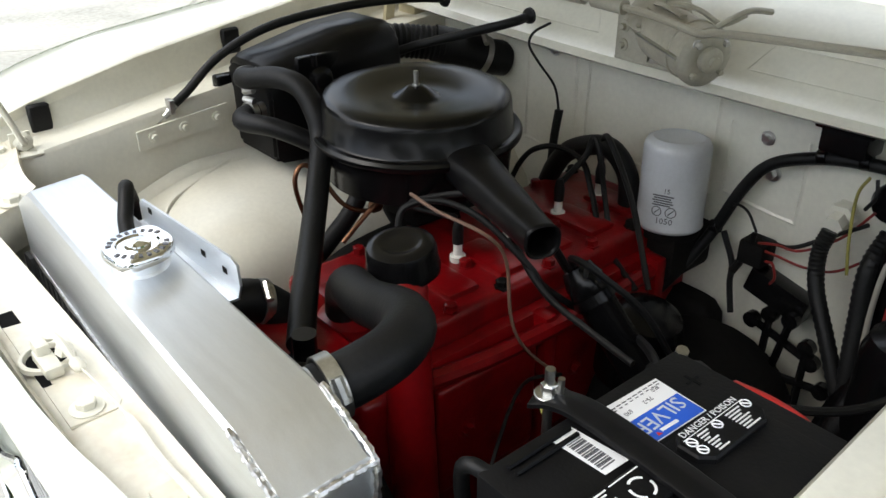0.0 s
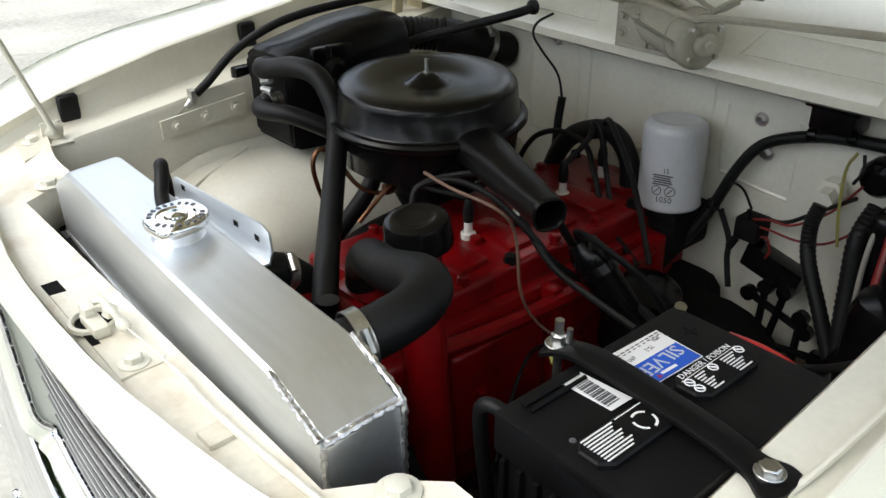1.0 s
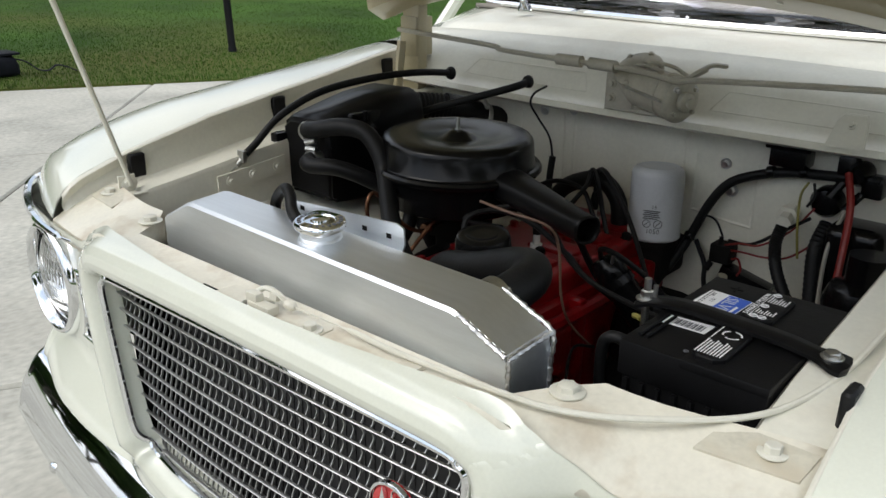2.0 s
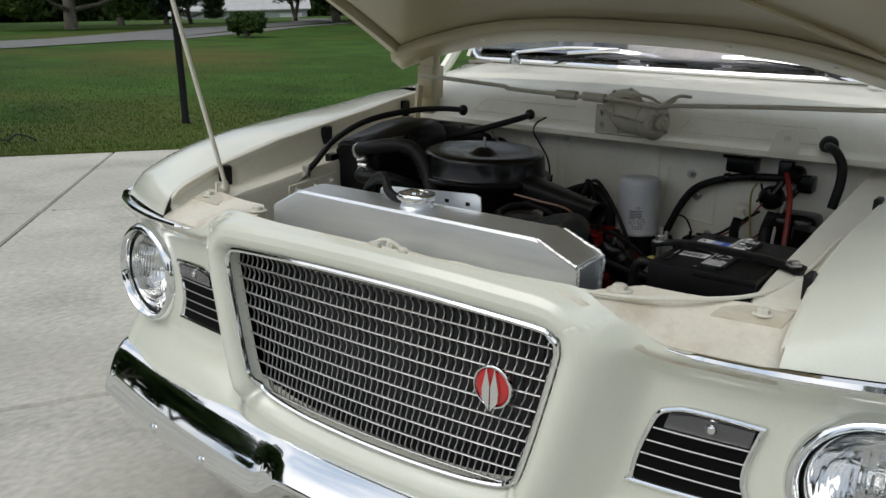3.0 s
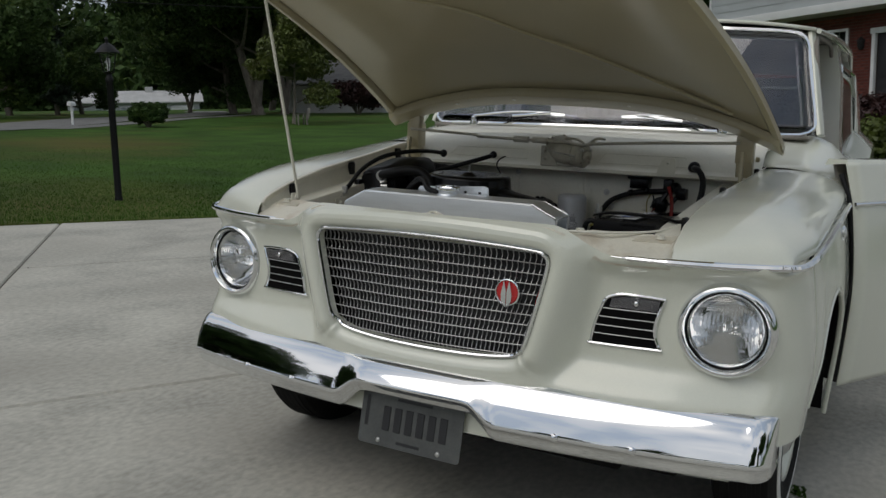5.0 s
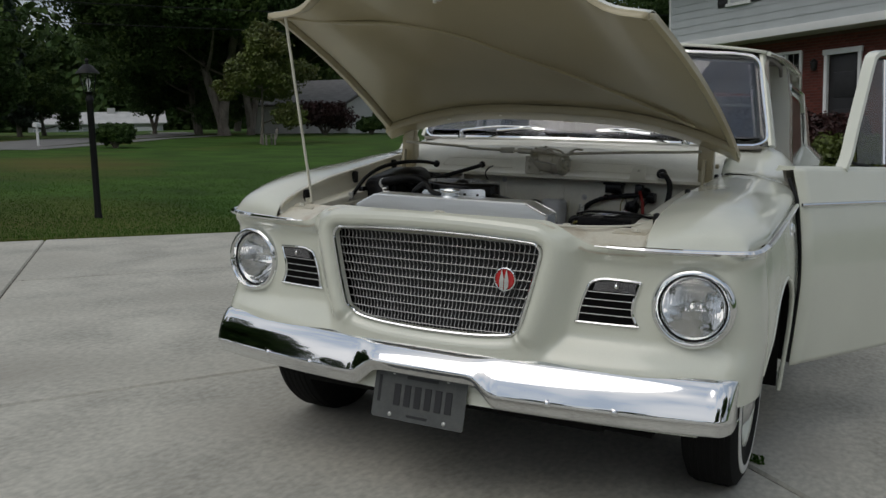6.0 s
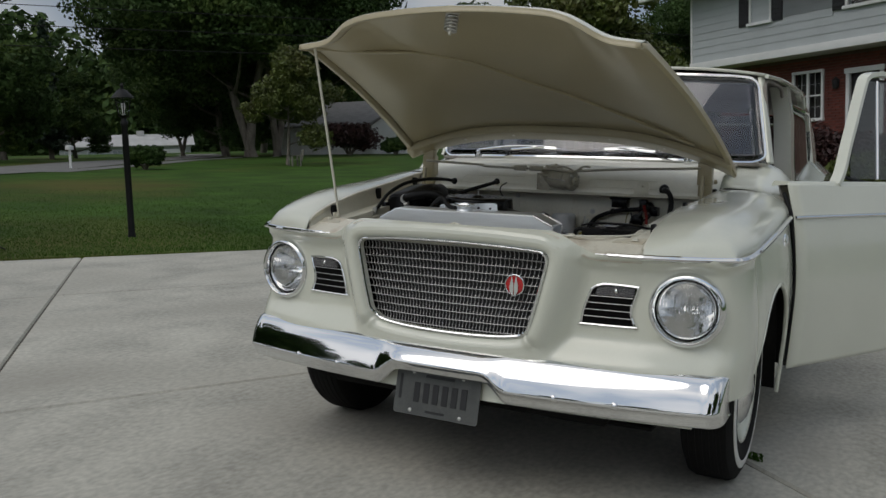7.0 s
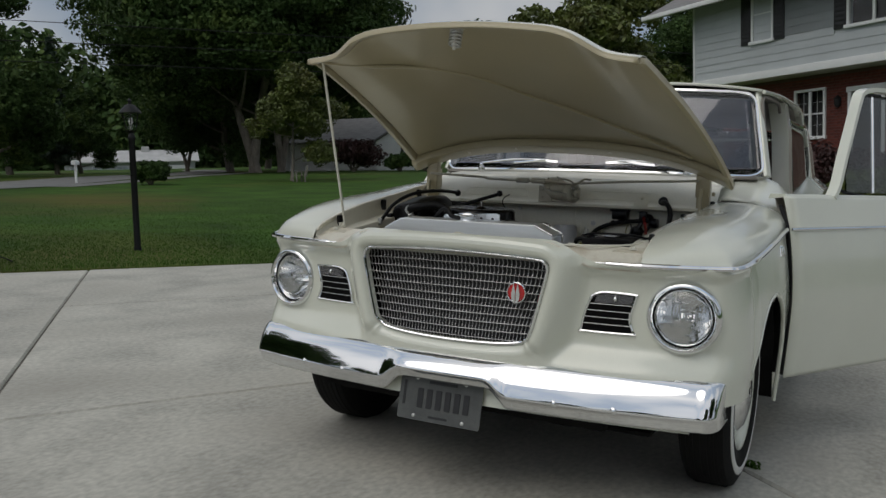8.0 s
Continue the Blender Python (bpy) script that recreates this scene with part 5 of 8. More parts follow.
# wheels
def wheel(x, y, s, steer=0.0):
    M = Matrix.Translation((x, y, AXLE_Z)) @ pose(0, 0, 0, 0, 0, steer)
    ax = M.to_3x3() @ Vector((s, 0, 0))
    c = M.translation
    bm = B()
    prof = [(0.195, -0.075), (0.24, -0.086), (0.29, -0.08), (0.318, -0.066), (0.3245, -0.045), (0.325, 0.0), (0.3245, 0.045), (0.318, 0.066), (0.29, 0.08), (0.24, 0.086), (0.195, 0.075)]
    turned(bm, c, ax, prof, 64, caps=False)
    t = part("wheel", bm, TYRE, car, "black whitewall tyre with chrome hubcap", thick=0.004)
    bm = B()
    turned(bm, c, ax, [(0.280, 0.0835), (0.276, 0.0852), (0.258, 0.0868), (0.254, 0.0868)], 64, caps=False)
    part("whitewall", bm, WHITEWALL, t, thick=0.002)
    bm = B()
    turned(bm, c, ax, [(0.198, 0.078), (0.19, 0.07), (0.182, 0.05), (0.16, 0.045), (0.135, 0.055), (0.12, 0.05)], 48, caps=False)
    part("rim", bm, CREAM, t, "cream steel rim", thick=0.003)
    bm = B()
    turned(bm, c, ax, [(0.135, 0.05), (0.132, 0.066), (0.11, 0.082), (0.07, 0.092), (0.03, 0.095), (0.001, 0.096)], 40, caps=False)
    part("hubcap", bm, CHROME, t, thick=0.002)
    for k in range(5):
        bm = B()
        turned(bm, c, ax, [(0.3258, -0.05 + 0.022 * k), (0.3275, -0.048 + 0.022 * k), (0.3275, -0.038 + 0.022 * k), (0.3258, -0.036 + 0.022 * k)], 64, caps=False)
        part("tread_rib", bm, TYRE, t, thick=0.001)


wheel(0.742, AXLE_Y, 1)
wheel(-0.752, AXLE_Y - 0.01, -1)
wheel(0.72, AXLE_Y + 2.756, 1)
wheel(-0.72, AXLE_Y + 2.756, -1)
bm = B()
cyl(bm, (-0.66, AXLE_Y, 0.3), (0.66, AXLE_Y, 0.3), 0.03)
box(bm, (-0.36, 0.25, 0.24), (-0.28, 4.2, 0.34), 0.01)
box(bm, (0.28, 0.25, 0.24), (0.36, 4.2, 0.34), 0.01)
box(bm, (-0.5, 0.16, 0.27), (0.5, 0.2, 0.36), 0.01)
part("chassis", bm, DARK, car)
bm = B()
box(bm, (-0.84, 1.05, 0.26), (0.84, 4.2, 0.30), 0.01)
part("floor_pan", bm, DARK, car)
# added unseen tray and side walls that keep light off the ground below
bm = B()
box(bm, (-0.62, 0.24, 0.255), (0.62, 1.06, 0.270), 0.004)
for s in (-1, 1):
    box(bm, (s * 0.42 - 0.006, 0.36, 0.26), (s * 0.42 + 0.006, 1.05, 0.60), 0.002)
part("added_undertray", bm, DARK, car)

# ---- hood, open: u runs from the hinge to the lip, v across ----
HINGE, HDIR, HUP = Vector((0.025, 0.955, 1.074)), Vector((0, -0.9345, 0.356)), Vector((0, 0.356, 0.9345))


def hood_half(u):
    return 0.68 - 0.105 * u ** 1.2


def hood_at(u, v, lift=0.0):
    w = hood_half(u)
    x = v * w
    nose = 1 - ease((abs(x) - 0.36) / 0.12)
    long = 1.018 + 0.070 * nose * (1 - 0.35 * (x / 0.36) ** 2 if abs(x) < 0.36 else 0.65)
    crown = (0.115 - 0.075 * ease(u * 1.05)) * (1 - abs(v) ** (2 + 0.8 * (1 - ease(u / 0.7))))
    dome = crown + 0.045 * (1 - ease((abs(x) - 0.30) / 0.22)) * ease((u - 0.15) / 0.8) - 0.021 * v
    arch_l = 0.03 * math.sin(math.pi * min(1.0, u * 1.02)) - 0.004
    lip = -0.022 * ease((u - 0.965) / 0.035)
    p = HINGE + HDIR * (u * long) + HUP * (dome + arch_l + lip + lift)
    return Vector((p.x + x, p.y, p.z))


hood_us = steps(0, 0.94, 24) + [0.96, 0.975, 0.985, 0.993, 1.0]
hood_vs = steps(-1, 1, 60)
bm = B()
sheet(bm, hood_at, hood_us, hood_vs)
hood = part("hood", bm, CREAM, car, "raised cream hood with bare painted underside", thick=0.002)
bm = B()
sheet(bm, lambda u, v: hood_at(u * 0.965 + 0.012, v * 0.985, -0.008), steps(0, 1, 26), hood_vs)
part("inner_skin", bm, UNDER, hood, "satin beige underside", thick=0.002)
bm = B()
rows = []
for v in hood_vs:
    p = [hood_at(1.0, v), hood_at(0.996, v, -0.016), hood_at(0.985, v, -0.021), hood_at(0.965, v, -0.014), hood_at(0.95, v, -0.009)]
    rows.append(p)
loft(bm, rows, closed=False, caps=False)
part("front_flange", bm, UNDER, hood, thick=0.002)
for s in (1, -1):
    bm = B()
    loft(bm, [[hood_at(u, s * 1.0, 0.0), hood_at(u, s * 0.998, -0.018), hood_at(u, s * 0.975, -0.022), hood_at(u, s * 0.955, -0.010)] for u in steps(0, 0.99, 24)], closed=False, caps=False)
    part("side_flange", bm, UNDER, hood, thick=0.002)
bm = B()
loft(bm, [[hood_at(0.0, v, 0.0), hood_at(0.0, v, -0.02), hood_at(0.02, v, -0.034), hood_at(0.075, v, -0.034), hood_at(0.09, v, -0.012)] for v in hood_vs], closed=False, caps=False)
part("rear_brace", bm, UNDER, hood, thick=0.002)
bm = B()
tube(bm, [hood_at(u, v, -0.011) for u, v in ((0.94, -0.95), (0.82, -0.72), (0.70, -0.48), (0.59, -0.2), (0.46, 0.0), (0.34, 0.23), (0.22, 0.47), (0.11, 0.80))], 0.009, n=8, flat=0.8)
part("pressed_rib", bm, UNDER, hood)
bm = B()
tube(bm, [hood_at(0.952, v, -0.013) for v in (-0.42, -0.2, 0.0, 0.2, 0.42)], 0.010, n=8, flat=0.5)
part("pressed_rib", bm, UNDER, hood)
for s in (-1, 1):
    for v in (0.3, 0.62):
        bm = B()
        turned(bm, hood_at(0.05, s * v, -0.034), (0, -0.3, -1), [(0.006, 0), (0.006, 0.002), (0.001, 0.003)], 10)
        part("rivet", bm, BAYCREAM, hood)
# latch pin with spring below the lip
c = hood_at(0.965, 0.0, -0.014)
bm = B()
down = Vector((0, -0.25, -1)).normalized()
cyl(bm, c, c + down * 0.078, 0.006, 0.005, 10)
turned(bm, c, down, [(0.028, -0.003), (0.028, 0.003), (0.02, 0.005)], 16)
pin = part("latch_pin", bm, BAYCREAM, hood)
u_, v_ = frame_of(down)
bm = B()
tube(bm, [c + down * (0.006 + 0.062 * k / 42) + u_ * 0.018 * math.cos(2 * math.pi * k / 7) + v_ * 0.018 * math.sin(2 * math.pi * k / 7) for k in range(43)], 0.0036, n=6, steps=2)
part("spring", bm, STEEL, pin, "grey coil spring")
# hinges
for s in (1, -1):
    bm = B()
    M = pose(s * 0.585 + 0.01, 0.935, 0.925)
    box(bm, (-0.024, 0.0, -0.03), (0.024, 0.03, 0.19), 0.004, M)
    box(bm, (-0.028, -0.004, 0.07), (0.022, 0.05, 0.155), 0.005, M)
    box(bm, (-0.006, -0.05, -0.05), (0.004, -0.03, 0.10), 0.002, M @ pose(0, 0, 0, -8))
    turned(bm, M @ Vector((0.03 * s, 0.02, 0.085)), (s, 0, 0), [(0.008, 0), (0.008, 0.01), (0.004, 0.012)], 8)
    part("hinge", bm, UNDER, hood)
# prop rod
bm = B()
corner = hood_at(0.965, -0.93, -0.02)
tube(bm, [(-0.536, 0.220, 0.855), Vector((-0.536, 0.220, 0.855)).lerp(corner, 0.5), corner], 0.0045, n=8)
rod = part("prop_rod", bm, BAYCREAM, car, "thin cream steel rod holding the hood up")
bm = B()
box(bm, (-0.552, 0.196, 0.838), (-0.520, 0.240, 0.842), 0.001)
box(bm, (-0.553, 0.205, 0.840), (-0.549, 0.235, 0.868), 0.001)
hexbolt(bm, (-0.547, 0.222, 0.855), (1, -0.3, 0.3), 0.008)
part("rod_bracket", bm, BAYCREAM, rod)

# ---- cowl, firewall ----
def cowl_row(x):
    k = x / 0.62
    y0 = 0.908 + 0.03 * k * k
    return [Vector((x, 0.985, 0.30)), Vector((x, 0.985, 0.55)), Vector((x, 0.985, 0.80)), Vector((x, 0.985, 0.940)), Vector((x, y0 + 0.002, 0.940)), Vector((x, y0 - 0.006, 0.944)), Vector((x, y0, 0.952)), Vector((x, y0 + 0.014, 0.954)), Vector((x, y0 + 0.028, 0.965)), Vector((x, y0 + 0.065, 1.01 - 0.006 * k * k)), Vector((x, y0 + 0.10, 1.040 - 0.010 * k * k)), Vector((x, y0 + 0.14, 1.056 - 0.014 * k * k)), Vector((x, y0 + 0.165, 1.050 - 0.014 * k * k)), Vector((x, y0 + 0.185, 1.064 - 0.014 * k * k)), Vector((x, y0 + 0.21, 1.069 - 0.016 * k * k)), Vector((x, 1.22 + 0.05 * k * k, 1.078 - 0.012 * k * k)), Vector((x, 1.27 + 0.09 * k * k, 1.085 - 0.008 * k * k))]


bm = B()
loft(bm, [cowl_row(x) for x in steps(-0.64, 0.64, 40)], closed=False, caps=False)
cowl = part("cowl", bm, BAYCREAM, car, "cream firewall and cowl panel", thick=0.004)
for x0, x1, z0, z1 in ((-0.165, 0.075, 0.79, 0.93), (0.10, 0.215, 0.79, 0.885), (-0.30, -0.19, 0.76, 0.92)):
    bm = B()
    tube(bm, [(x0, 0.9845, z1), (x0, 0.9845, z0), (x0 + 0.01, 0.9845, z0 - 0.012), (x1 - 0.01, 0.9845, z0 - 0.022), (x1, 0.9845, z0 - 0.01), (x1, 0.9845, z1)], 0.0035, n=6, steps=4)
    part("pressed_bead", bm, BAYCREAM, cowl)
for x, y, z in ((-0.17, 0.983, 0.925), (0.172, 0.983, 0.828), (0.155, 0.983, 0.875), (-0.24, 0.983, 0.915)):
    bm = B()
    hexbolt(bm, (x, y, z), (0, -1, 0), 0.006, 0.005)
    part("bolt", bm, STEEL, cowl)
bm = B()
loft(bm, [[Vector((x, y + dy, z)) for x, y, z in ((0.338, 0.908, 0.953), (0.398, 0.908, 0.953), (0.392, 0.935, 0.990), (0.386, 0.944, 1.001), (0.350, 0.944, 1.001), (0.344, 0.935, 0.990))] for dy in (0.0, -0.007)])
bmesh.ops.bevel(bm, geom=list(bm.edges), offset=0.002, segments=2, affect="EDGES")
hexbolt(bm, (0.368, 0.925, 0.985), (0, -0.8, 0.6), 0.0045, 0.003, 1.5)
part("cowl_bracket", bm, BAYCREAM, cowl)
for x0, x1 in ((0.13, 0.43), (-0.43, -0.12)):
    bm = B()
    ring = []
    for x, q in [(x, 0.15) for x in steps(x0, x1, 8)] + [(x, 0.85) for x in steps(x1 - 0.02, x0 + 0.02, 8)]:
        row = cowl_row(x)
        ring.append(row[8].lerp(row[9], q) + Vector((0, -0.001, 0.001)))
    tube(bm, ring, 0.0014, n=6, steps=1, loop=True)
    part("pressed_bead", bm, BAYCREAM, cowl)
# outer cowl corners that join fender and windscreen
for s in (1, -1):
    bm = B()
    rows = []
    lx, tx, zl, zt = lip_x(1.02), trim_x(1.02), lip_z(s, 1.02), along(1.02, TRIM_LINE)
    for y in steps(1.02, 1.46, 12):
        q = min(1.0, (y - 1.02) / 0.42) ** 1.9
        row = []
        for x in [0.60, 0.625] + [lx + (tx - lx) * u for u in FENDER_U]:
            k = min(1, max(0, (x - lx) / (tx - lx)))
            near = zl + (zt - zl) * fender_fall(k, 1.02) + 0.11 * (y - 1.02) * (1 - k) + 0.003 * math.sin(math.pi * min(1, k * 1.05))
            far = along(x, [(0.60, 1.088), (0.74, 1.082), (0.79, 1.058), (0.835, 1.012), (0.868, 0.95), (0.884, 0.889)])
            row.append(Vector((s * x, y, near + (far - near) * q)))
        rows.append(row)
    loft(bm, rows, closed=False, caps=False)
    part("cowl_side", bm, CREAM, car, thick=0.002).modifiers["thickness"].use_rim = False

# ---- cabin ----
def screen(u, v):
    """Windscreen: u across, v up."""
    wb, wt = 0.742, 0.668
    x = u * (wb + (wt - wb) * v)
    y = 1.225 + 0.16 * u * u + (0.215 - 0.085 * u * u) * max(v, 0.0)
    z = 1.088 + (1.458 - 1.088) * v - 0.004 * u * u - 0.016 * u * u * v
    return Vector((x, y, z))


bm = B()
sheet(bm, screen, steps(-1, 1, 30), steps(0, 1, 10))
ws = part("windscreen", bm, SCREENGLASS, car, "curved windscreen with chrome surround", thick=0.004)
bm = B()
edge = [screen(u, 0) for u in steps(-0.93, 0.93, 14)] + [screen(0.99, 0.06)] + [screen(1.0, v) for v in steps(0.15, 0.85, 6)] + [screen(0.985, 0.95)] + [screen(-u, 1) for u in steps(-0.93, 0.93, 14)] + [screen(-0.985, 0.95)] + [screen(-1.0, v) for v in steps(0.85, 0.15, 6)] + [screen(-0.99, 0.06)]
tube(bm, edge, 0.011, n=8, steps=2, loop=True, flat=0.8)
part("screen_trim", bm, CHROME, ws)
for s in (1, -1):
    bm = B()
    pts = [screen(s * 1.0, v) for v in steps(0.0, 1.0, 8)]
    rows = []
    for p in pts:
        rows.append([p + Vector((s * a, b, c)) for a, b, c in ((0.002, -0.006, 0.004), (0.014, -0.005, 0.006), (0.024, 0.008, 0.005), (0.026, 0.04, -0.002), (0.002, 0.045, -0.006))])
    loft(bm, rows)
    part("pillar", bm, CREAM, car)
# roof
def roof_at(u, v):
    w = along(v, [(0, 0.695), (0.2, 0.712), (0.7, 0.715), (1, 0.69)])
    y = 1.425 + 0.075 * u * u + v * 1.6
    z = 1.468 + 0.035 * math.sin(math.pi * min(1, 0.15 + 0.7 * v)) - 0.035 * abs(u) ** 3.2 - 0.08 * ease((v - 0.8) / 0.2)
    return Vector((u * w, y, z))


bm = B()
sheet(bm, roof_at, steps(-1, 1, 24), [0, 0.012, 0.03, 0.06] + steps(0.1, 1, 12))
part("roof", bm, CREAM, car, thick=0.012)
bm = B()
sheet(bm, lambda u, v: roof_at(u * 0.97, v * 0.98 + 0.01) + Vector((0, 0, -0.02)), steps(-1, 1, 12), steps(0, 1, 8))
part("headliner", bm, INTERIOR, car, thick=0.004)
for s in (1, -1):
    bm = B()
    tube(bm, [roof_at(s, v) + Vector((s * 0.012, 0, -0.006)) for v in steps(0.0, 1, 10)], 0.009, n=8)
    part("drip_rail", bm, CREAM, car)
    # door post, rear window pillar and quarter
    bm = B()
    loft(bm, [[Vector((s * (x + a), y + b, z)) for a, b in ((-0.075, -0.03), (0.004, -0.04), (0.008, 0.05), (-0.06, 0.06))] for x, y, z in ((0.83, 2.12, 0.30), (0.85, 2.12, 0.6), (0.835, 2.12, 0.9), (0.765, 2.12, 0.99), (0.752, 2.13, 1.1), (0.738, 2.145, 1.3), (0.708, 2.16, 1.45))])
    part("door_post", bm, CREAM, car)
    bm = B()
    rows = []
    for y in steps(2.16, 4.3, 22):
        row = []
        for q in [-0.02] + steps(0, 1, 12):
            top = 0.98 + 0.125 * ease((y - 2.25) / 0.95) * (1 - 0.35 * ease((y - 3.6) / 0.7))
            z = top - (top - 0.26) * q
            if abs(y - (AXLE_Y + 2.756)) < 0.36:
                z = max(z, AXLE_Z + math.sqrt(0.36 ** 2 - (y - AXLE_Y - 2.756) ** 2) * 0.8)
            row.append(Vector((s * (side_x(min(y, 4.2), min(z, 0.93)) - (0.10 * ((z - top + 0.08) / 0.09) ** 2 if z > top - 0.08 else 0) - 0.09 * ease((y - 3.7) / 0.6)), y, z)))
        rows.append(row)
    loft(bm, rows, closed=False, caps=False)
    part("rear_quarter", bm, CREAM, car, thick=0.003)
    bm = B()
    loft(bm, [[Vector((s * (x + a), y + b, z)) for a, b in ((-0.07, -0.09), (0.008, -0.09), (0.008, 0.10), (-0.07, 0.12))] for x, y, z in ((0.765, 3.22, 0.97), (0.757, 3.18, 1.1), (0.740, 3.11, 1.25), (0.715, 3.02, 1.38), (0.69, 2.96, 1.44))])
    part("rear_pillar", bm, CREAM, car)
    bm = B()
    sheet(bm, lambda a, b: Vector((s * (0.757 - 0.035 * b), 2.2 + a * (0.93 - 0.16 * b), 0.98 + 0.39 * b)), steps(0, 1, 6), steps(0, 1, 6))
    part("side_window", bm, GLASS, car, thick=0.004)
    bm = B()
    tube(bm, [(s * (0.764 - 0.035 * b), 2.2 + a * (0.93 - 0.16 * b), 0.98 + 0.39 * b) for a, b in ((0, 0), (0, 0.5), (0, 1), (0.5, 1), (1, 1), (1, 0.5), (1, 0), (0.5, 0))], 0.008, n=6, steps=1, loop=True)
    part("window_trim", bm, CHROME, car)
bm = B()
sheet(bm, lambda a, b: Vector((a * (0.66 + 0.08 * (1 - b)), 3.05 + 0.28 * (1 - b) + 0.06 * a * a * -1, 1.0 + 0.36 * b)), steps(-1, 1, 12), steps(0, 1, 6))
part("rear_window", bm, GLASS, car, thick=0.004)
bm = B()
sheet(bm, lambda a, b: Vector((a * (0.80 - 0.10 * b), 3.3 + b * 1.05, 1.06 - 0.05 * b - 0.02 * a * a - 0.10 * ease((b - 0.85) / 0.15))), steps(-1, 1, 16), steps(0, 1, 12))
part("trunk_lid", bm, CREAM, car, thick=0.003)
bm = B()
sheet(bm, lambda a, b: Vector((a * 0.74, 4.33 + 0.03 * (1 - a * a), 0.30 + 0.58 * b)), steps(-1, 1, 10), steps(0, 1, 4))
part("tail_panel", bm, CREAM, car, thick=0.003)
# right-hand door, shut
bm = B()
rows = []
for y in steps(1.035, 2.10, 14):
    rows.append([Vector((-(side_x(y, min(z, along(y, TRIM_LINE))) - max(0, z - 0.9) * 0.35), y, z)) for z in steps(0.30, along(y, [(1.035, 0.905), (1.25, 0.93), (1.46, 1.0)]), 12)])
loft(bm, rows, closed=False, caps=False)
shut = part("door", bm, CREAM, car, "closed cream passenger door", thick=0.02)
bm = B()
tube(bm, [(-0.82, 1.30, 1.0), (-0.76, 1.48, 1.25), (-0.715, 1.58, 1.41), (-0.71, 1.8, 1.43), (-0.715, 2.05, 1.43), (-0.76, 2.07, 1.25), (-0.82, 2.08, 1.0)], 0.018, n=8, steps=4)
part("window_frame", bm, CREAM, shut)

# dark strip drawn along the fender edge as the shade of the door gap
bm = B()
tube(bm, [(side_x(1.035, z) + 0.007, 1.037, z) for z in steps(0.36, 0.90, 10)] + [(0.874, 1.045, 0.935), (0.856, 1.06, 0.975)], 0.0075, n=8, steps=2)
part("door_gap_shade", bm, RUBBER, car, "dark strip standing in for the shaded door gap")

# driver's door, swung out about its front edge
DOORM = Matrix.Translation((0.876, 1.0, 0)) @ pose(0, 0, 0, 0, 0, -28.1)


def door_x(y, z):
    t = 0.889 + 0.01 * y
    d = t - z
    return 0.03 * math.sin(min(1.0, max(0.0, d) / 0.28) * math.pi / 2) - 0.10 * max(0.0, d - 0.28) ** 1.3 - max(0.0, -d) * 0.28


bm = B()
rows = []
for y in steps(0.045, 1.08, 14):
    rows.append([DOORM @ Vector((door_x(y, z), y, z)) for z in [0.33, 0.345] + steps(0.37, 1.0, 18) + [1.012]])
loft(bm, rows, closed=False, caps=False)
odoor = part("door", bm, CREAM, car, "cream driver door standing open", thick=0.004)
bm = B()
rows = []
for y in steps(0.10, 1.07, 6):
    rows.append([DOORM @ Vector((door_x(y, z) - 0.075, y, z)) for z in steps(0.345, 1.005, 6)])
loft(bm, rows, closed=False, caps=False)
part("door_card", bm, INTERIOR, odoor, thick=0.01)
# front edges are coloured dark for the shaded hinge gap; rear edge is cream
for y in (0.049, 1.074):
    bm = B()
    loft(bm, [[DOORM @ Vector((door_x(y, z) - a, y + b, z)) for a, b in ((0.002, -0.004), (0.014 if y < 0.5 else 0.08, -0.004), (0.014 if y < 0.5 else 0.08, 0.004), (0.002, 0.004))] for z in steps(0.34, 0.93 if y < 0.5 else 0.99, 10)])
    part("door_edge", bm, DARKINSIDE if y < 0.5 else CREAM, odoor)
bm = B()
loft(bm, [[DOORM @ Vector((door_x(0.01, z) - a, 0.06 + b, z)) for a, b in ((0.004, -0.004), (0.08, -0.004), (0.08, 0.004), (0.004, 0.004))] for z in steps(0.34, 0.92, 10)])
part("door_edge", bm, DARKINSIDE, odoor)
bm = B()
loft(bm, [[DOORM @ Vector((door_x(y, 1.01) - a, y, z)) for a, z in ((0.0, 1.008), (0.01, 1.02), (0.07, 1.02), (0.08, 1.0))] for y in steps(0.06, 1.08, 6)])
part("door_sill", bm, CREAM, odoor)
bm = B()
tube(bm, [DOORM @ Vector((door_x(y, 0.889 + 0.01 * y) + 0.004, y, 0.889 + 0.004 * y)) for y in steps(0.05, 1.08, 6)], 0.0065, n=8, steps=2)
part("chrome_strip", bm, CHROME, odoor)
bm = B()
FR = [(0.36, 1.01), (0.402, 1.06), (0.455, 1.16), (0.512, 1.26), (0.598, 1.41), (0.625, 1.44), (0.67, 1.456), (0.75, 1.465), (0.9, 1.46), (1.05, 1.42), (1.07, 1.2), (1.075, 1.01)]
rows = []
for y, z in FR:
    q = z - 1.0
    rows.append((y, z, q))
line = smooth_line([(0, y, z) for y, z, q in rows], 4)
out = []
for i, p in enumerate(line):
    d = (line[min(i + 1, len(line) - 1)] - line[max(i - 1, 0)]).normalized()
    nrm = Vector((0, -d.z, d.y))
    if nrm.dot(p - Vector((0, 0.7, 1.15))) < 0:
        nrm = -nrm
    x = -0.02 - 0.16 * max(0, p.z - 0.9)
    out.append([DOORM @ (p + nrm * a + Vector((x + b, 0, 0))) for a, b in ((0.006, 0.012), (0.008, -0.03), (-0.014, -0.03), (-0.019, -0.005), (-0.012, 0.012))])
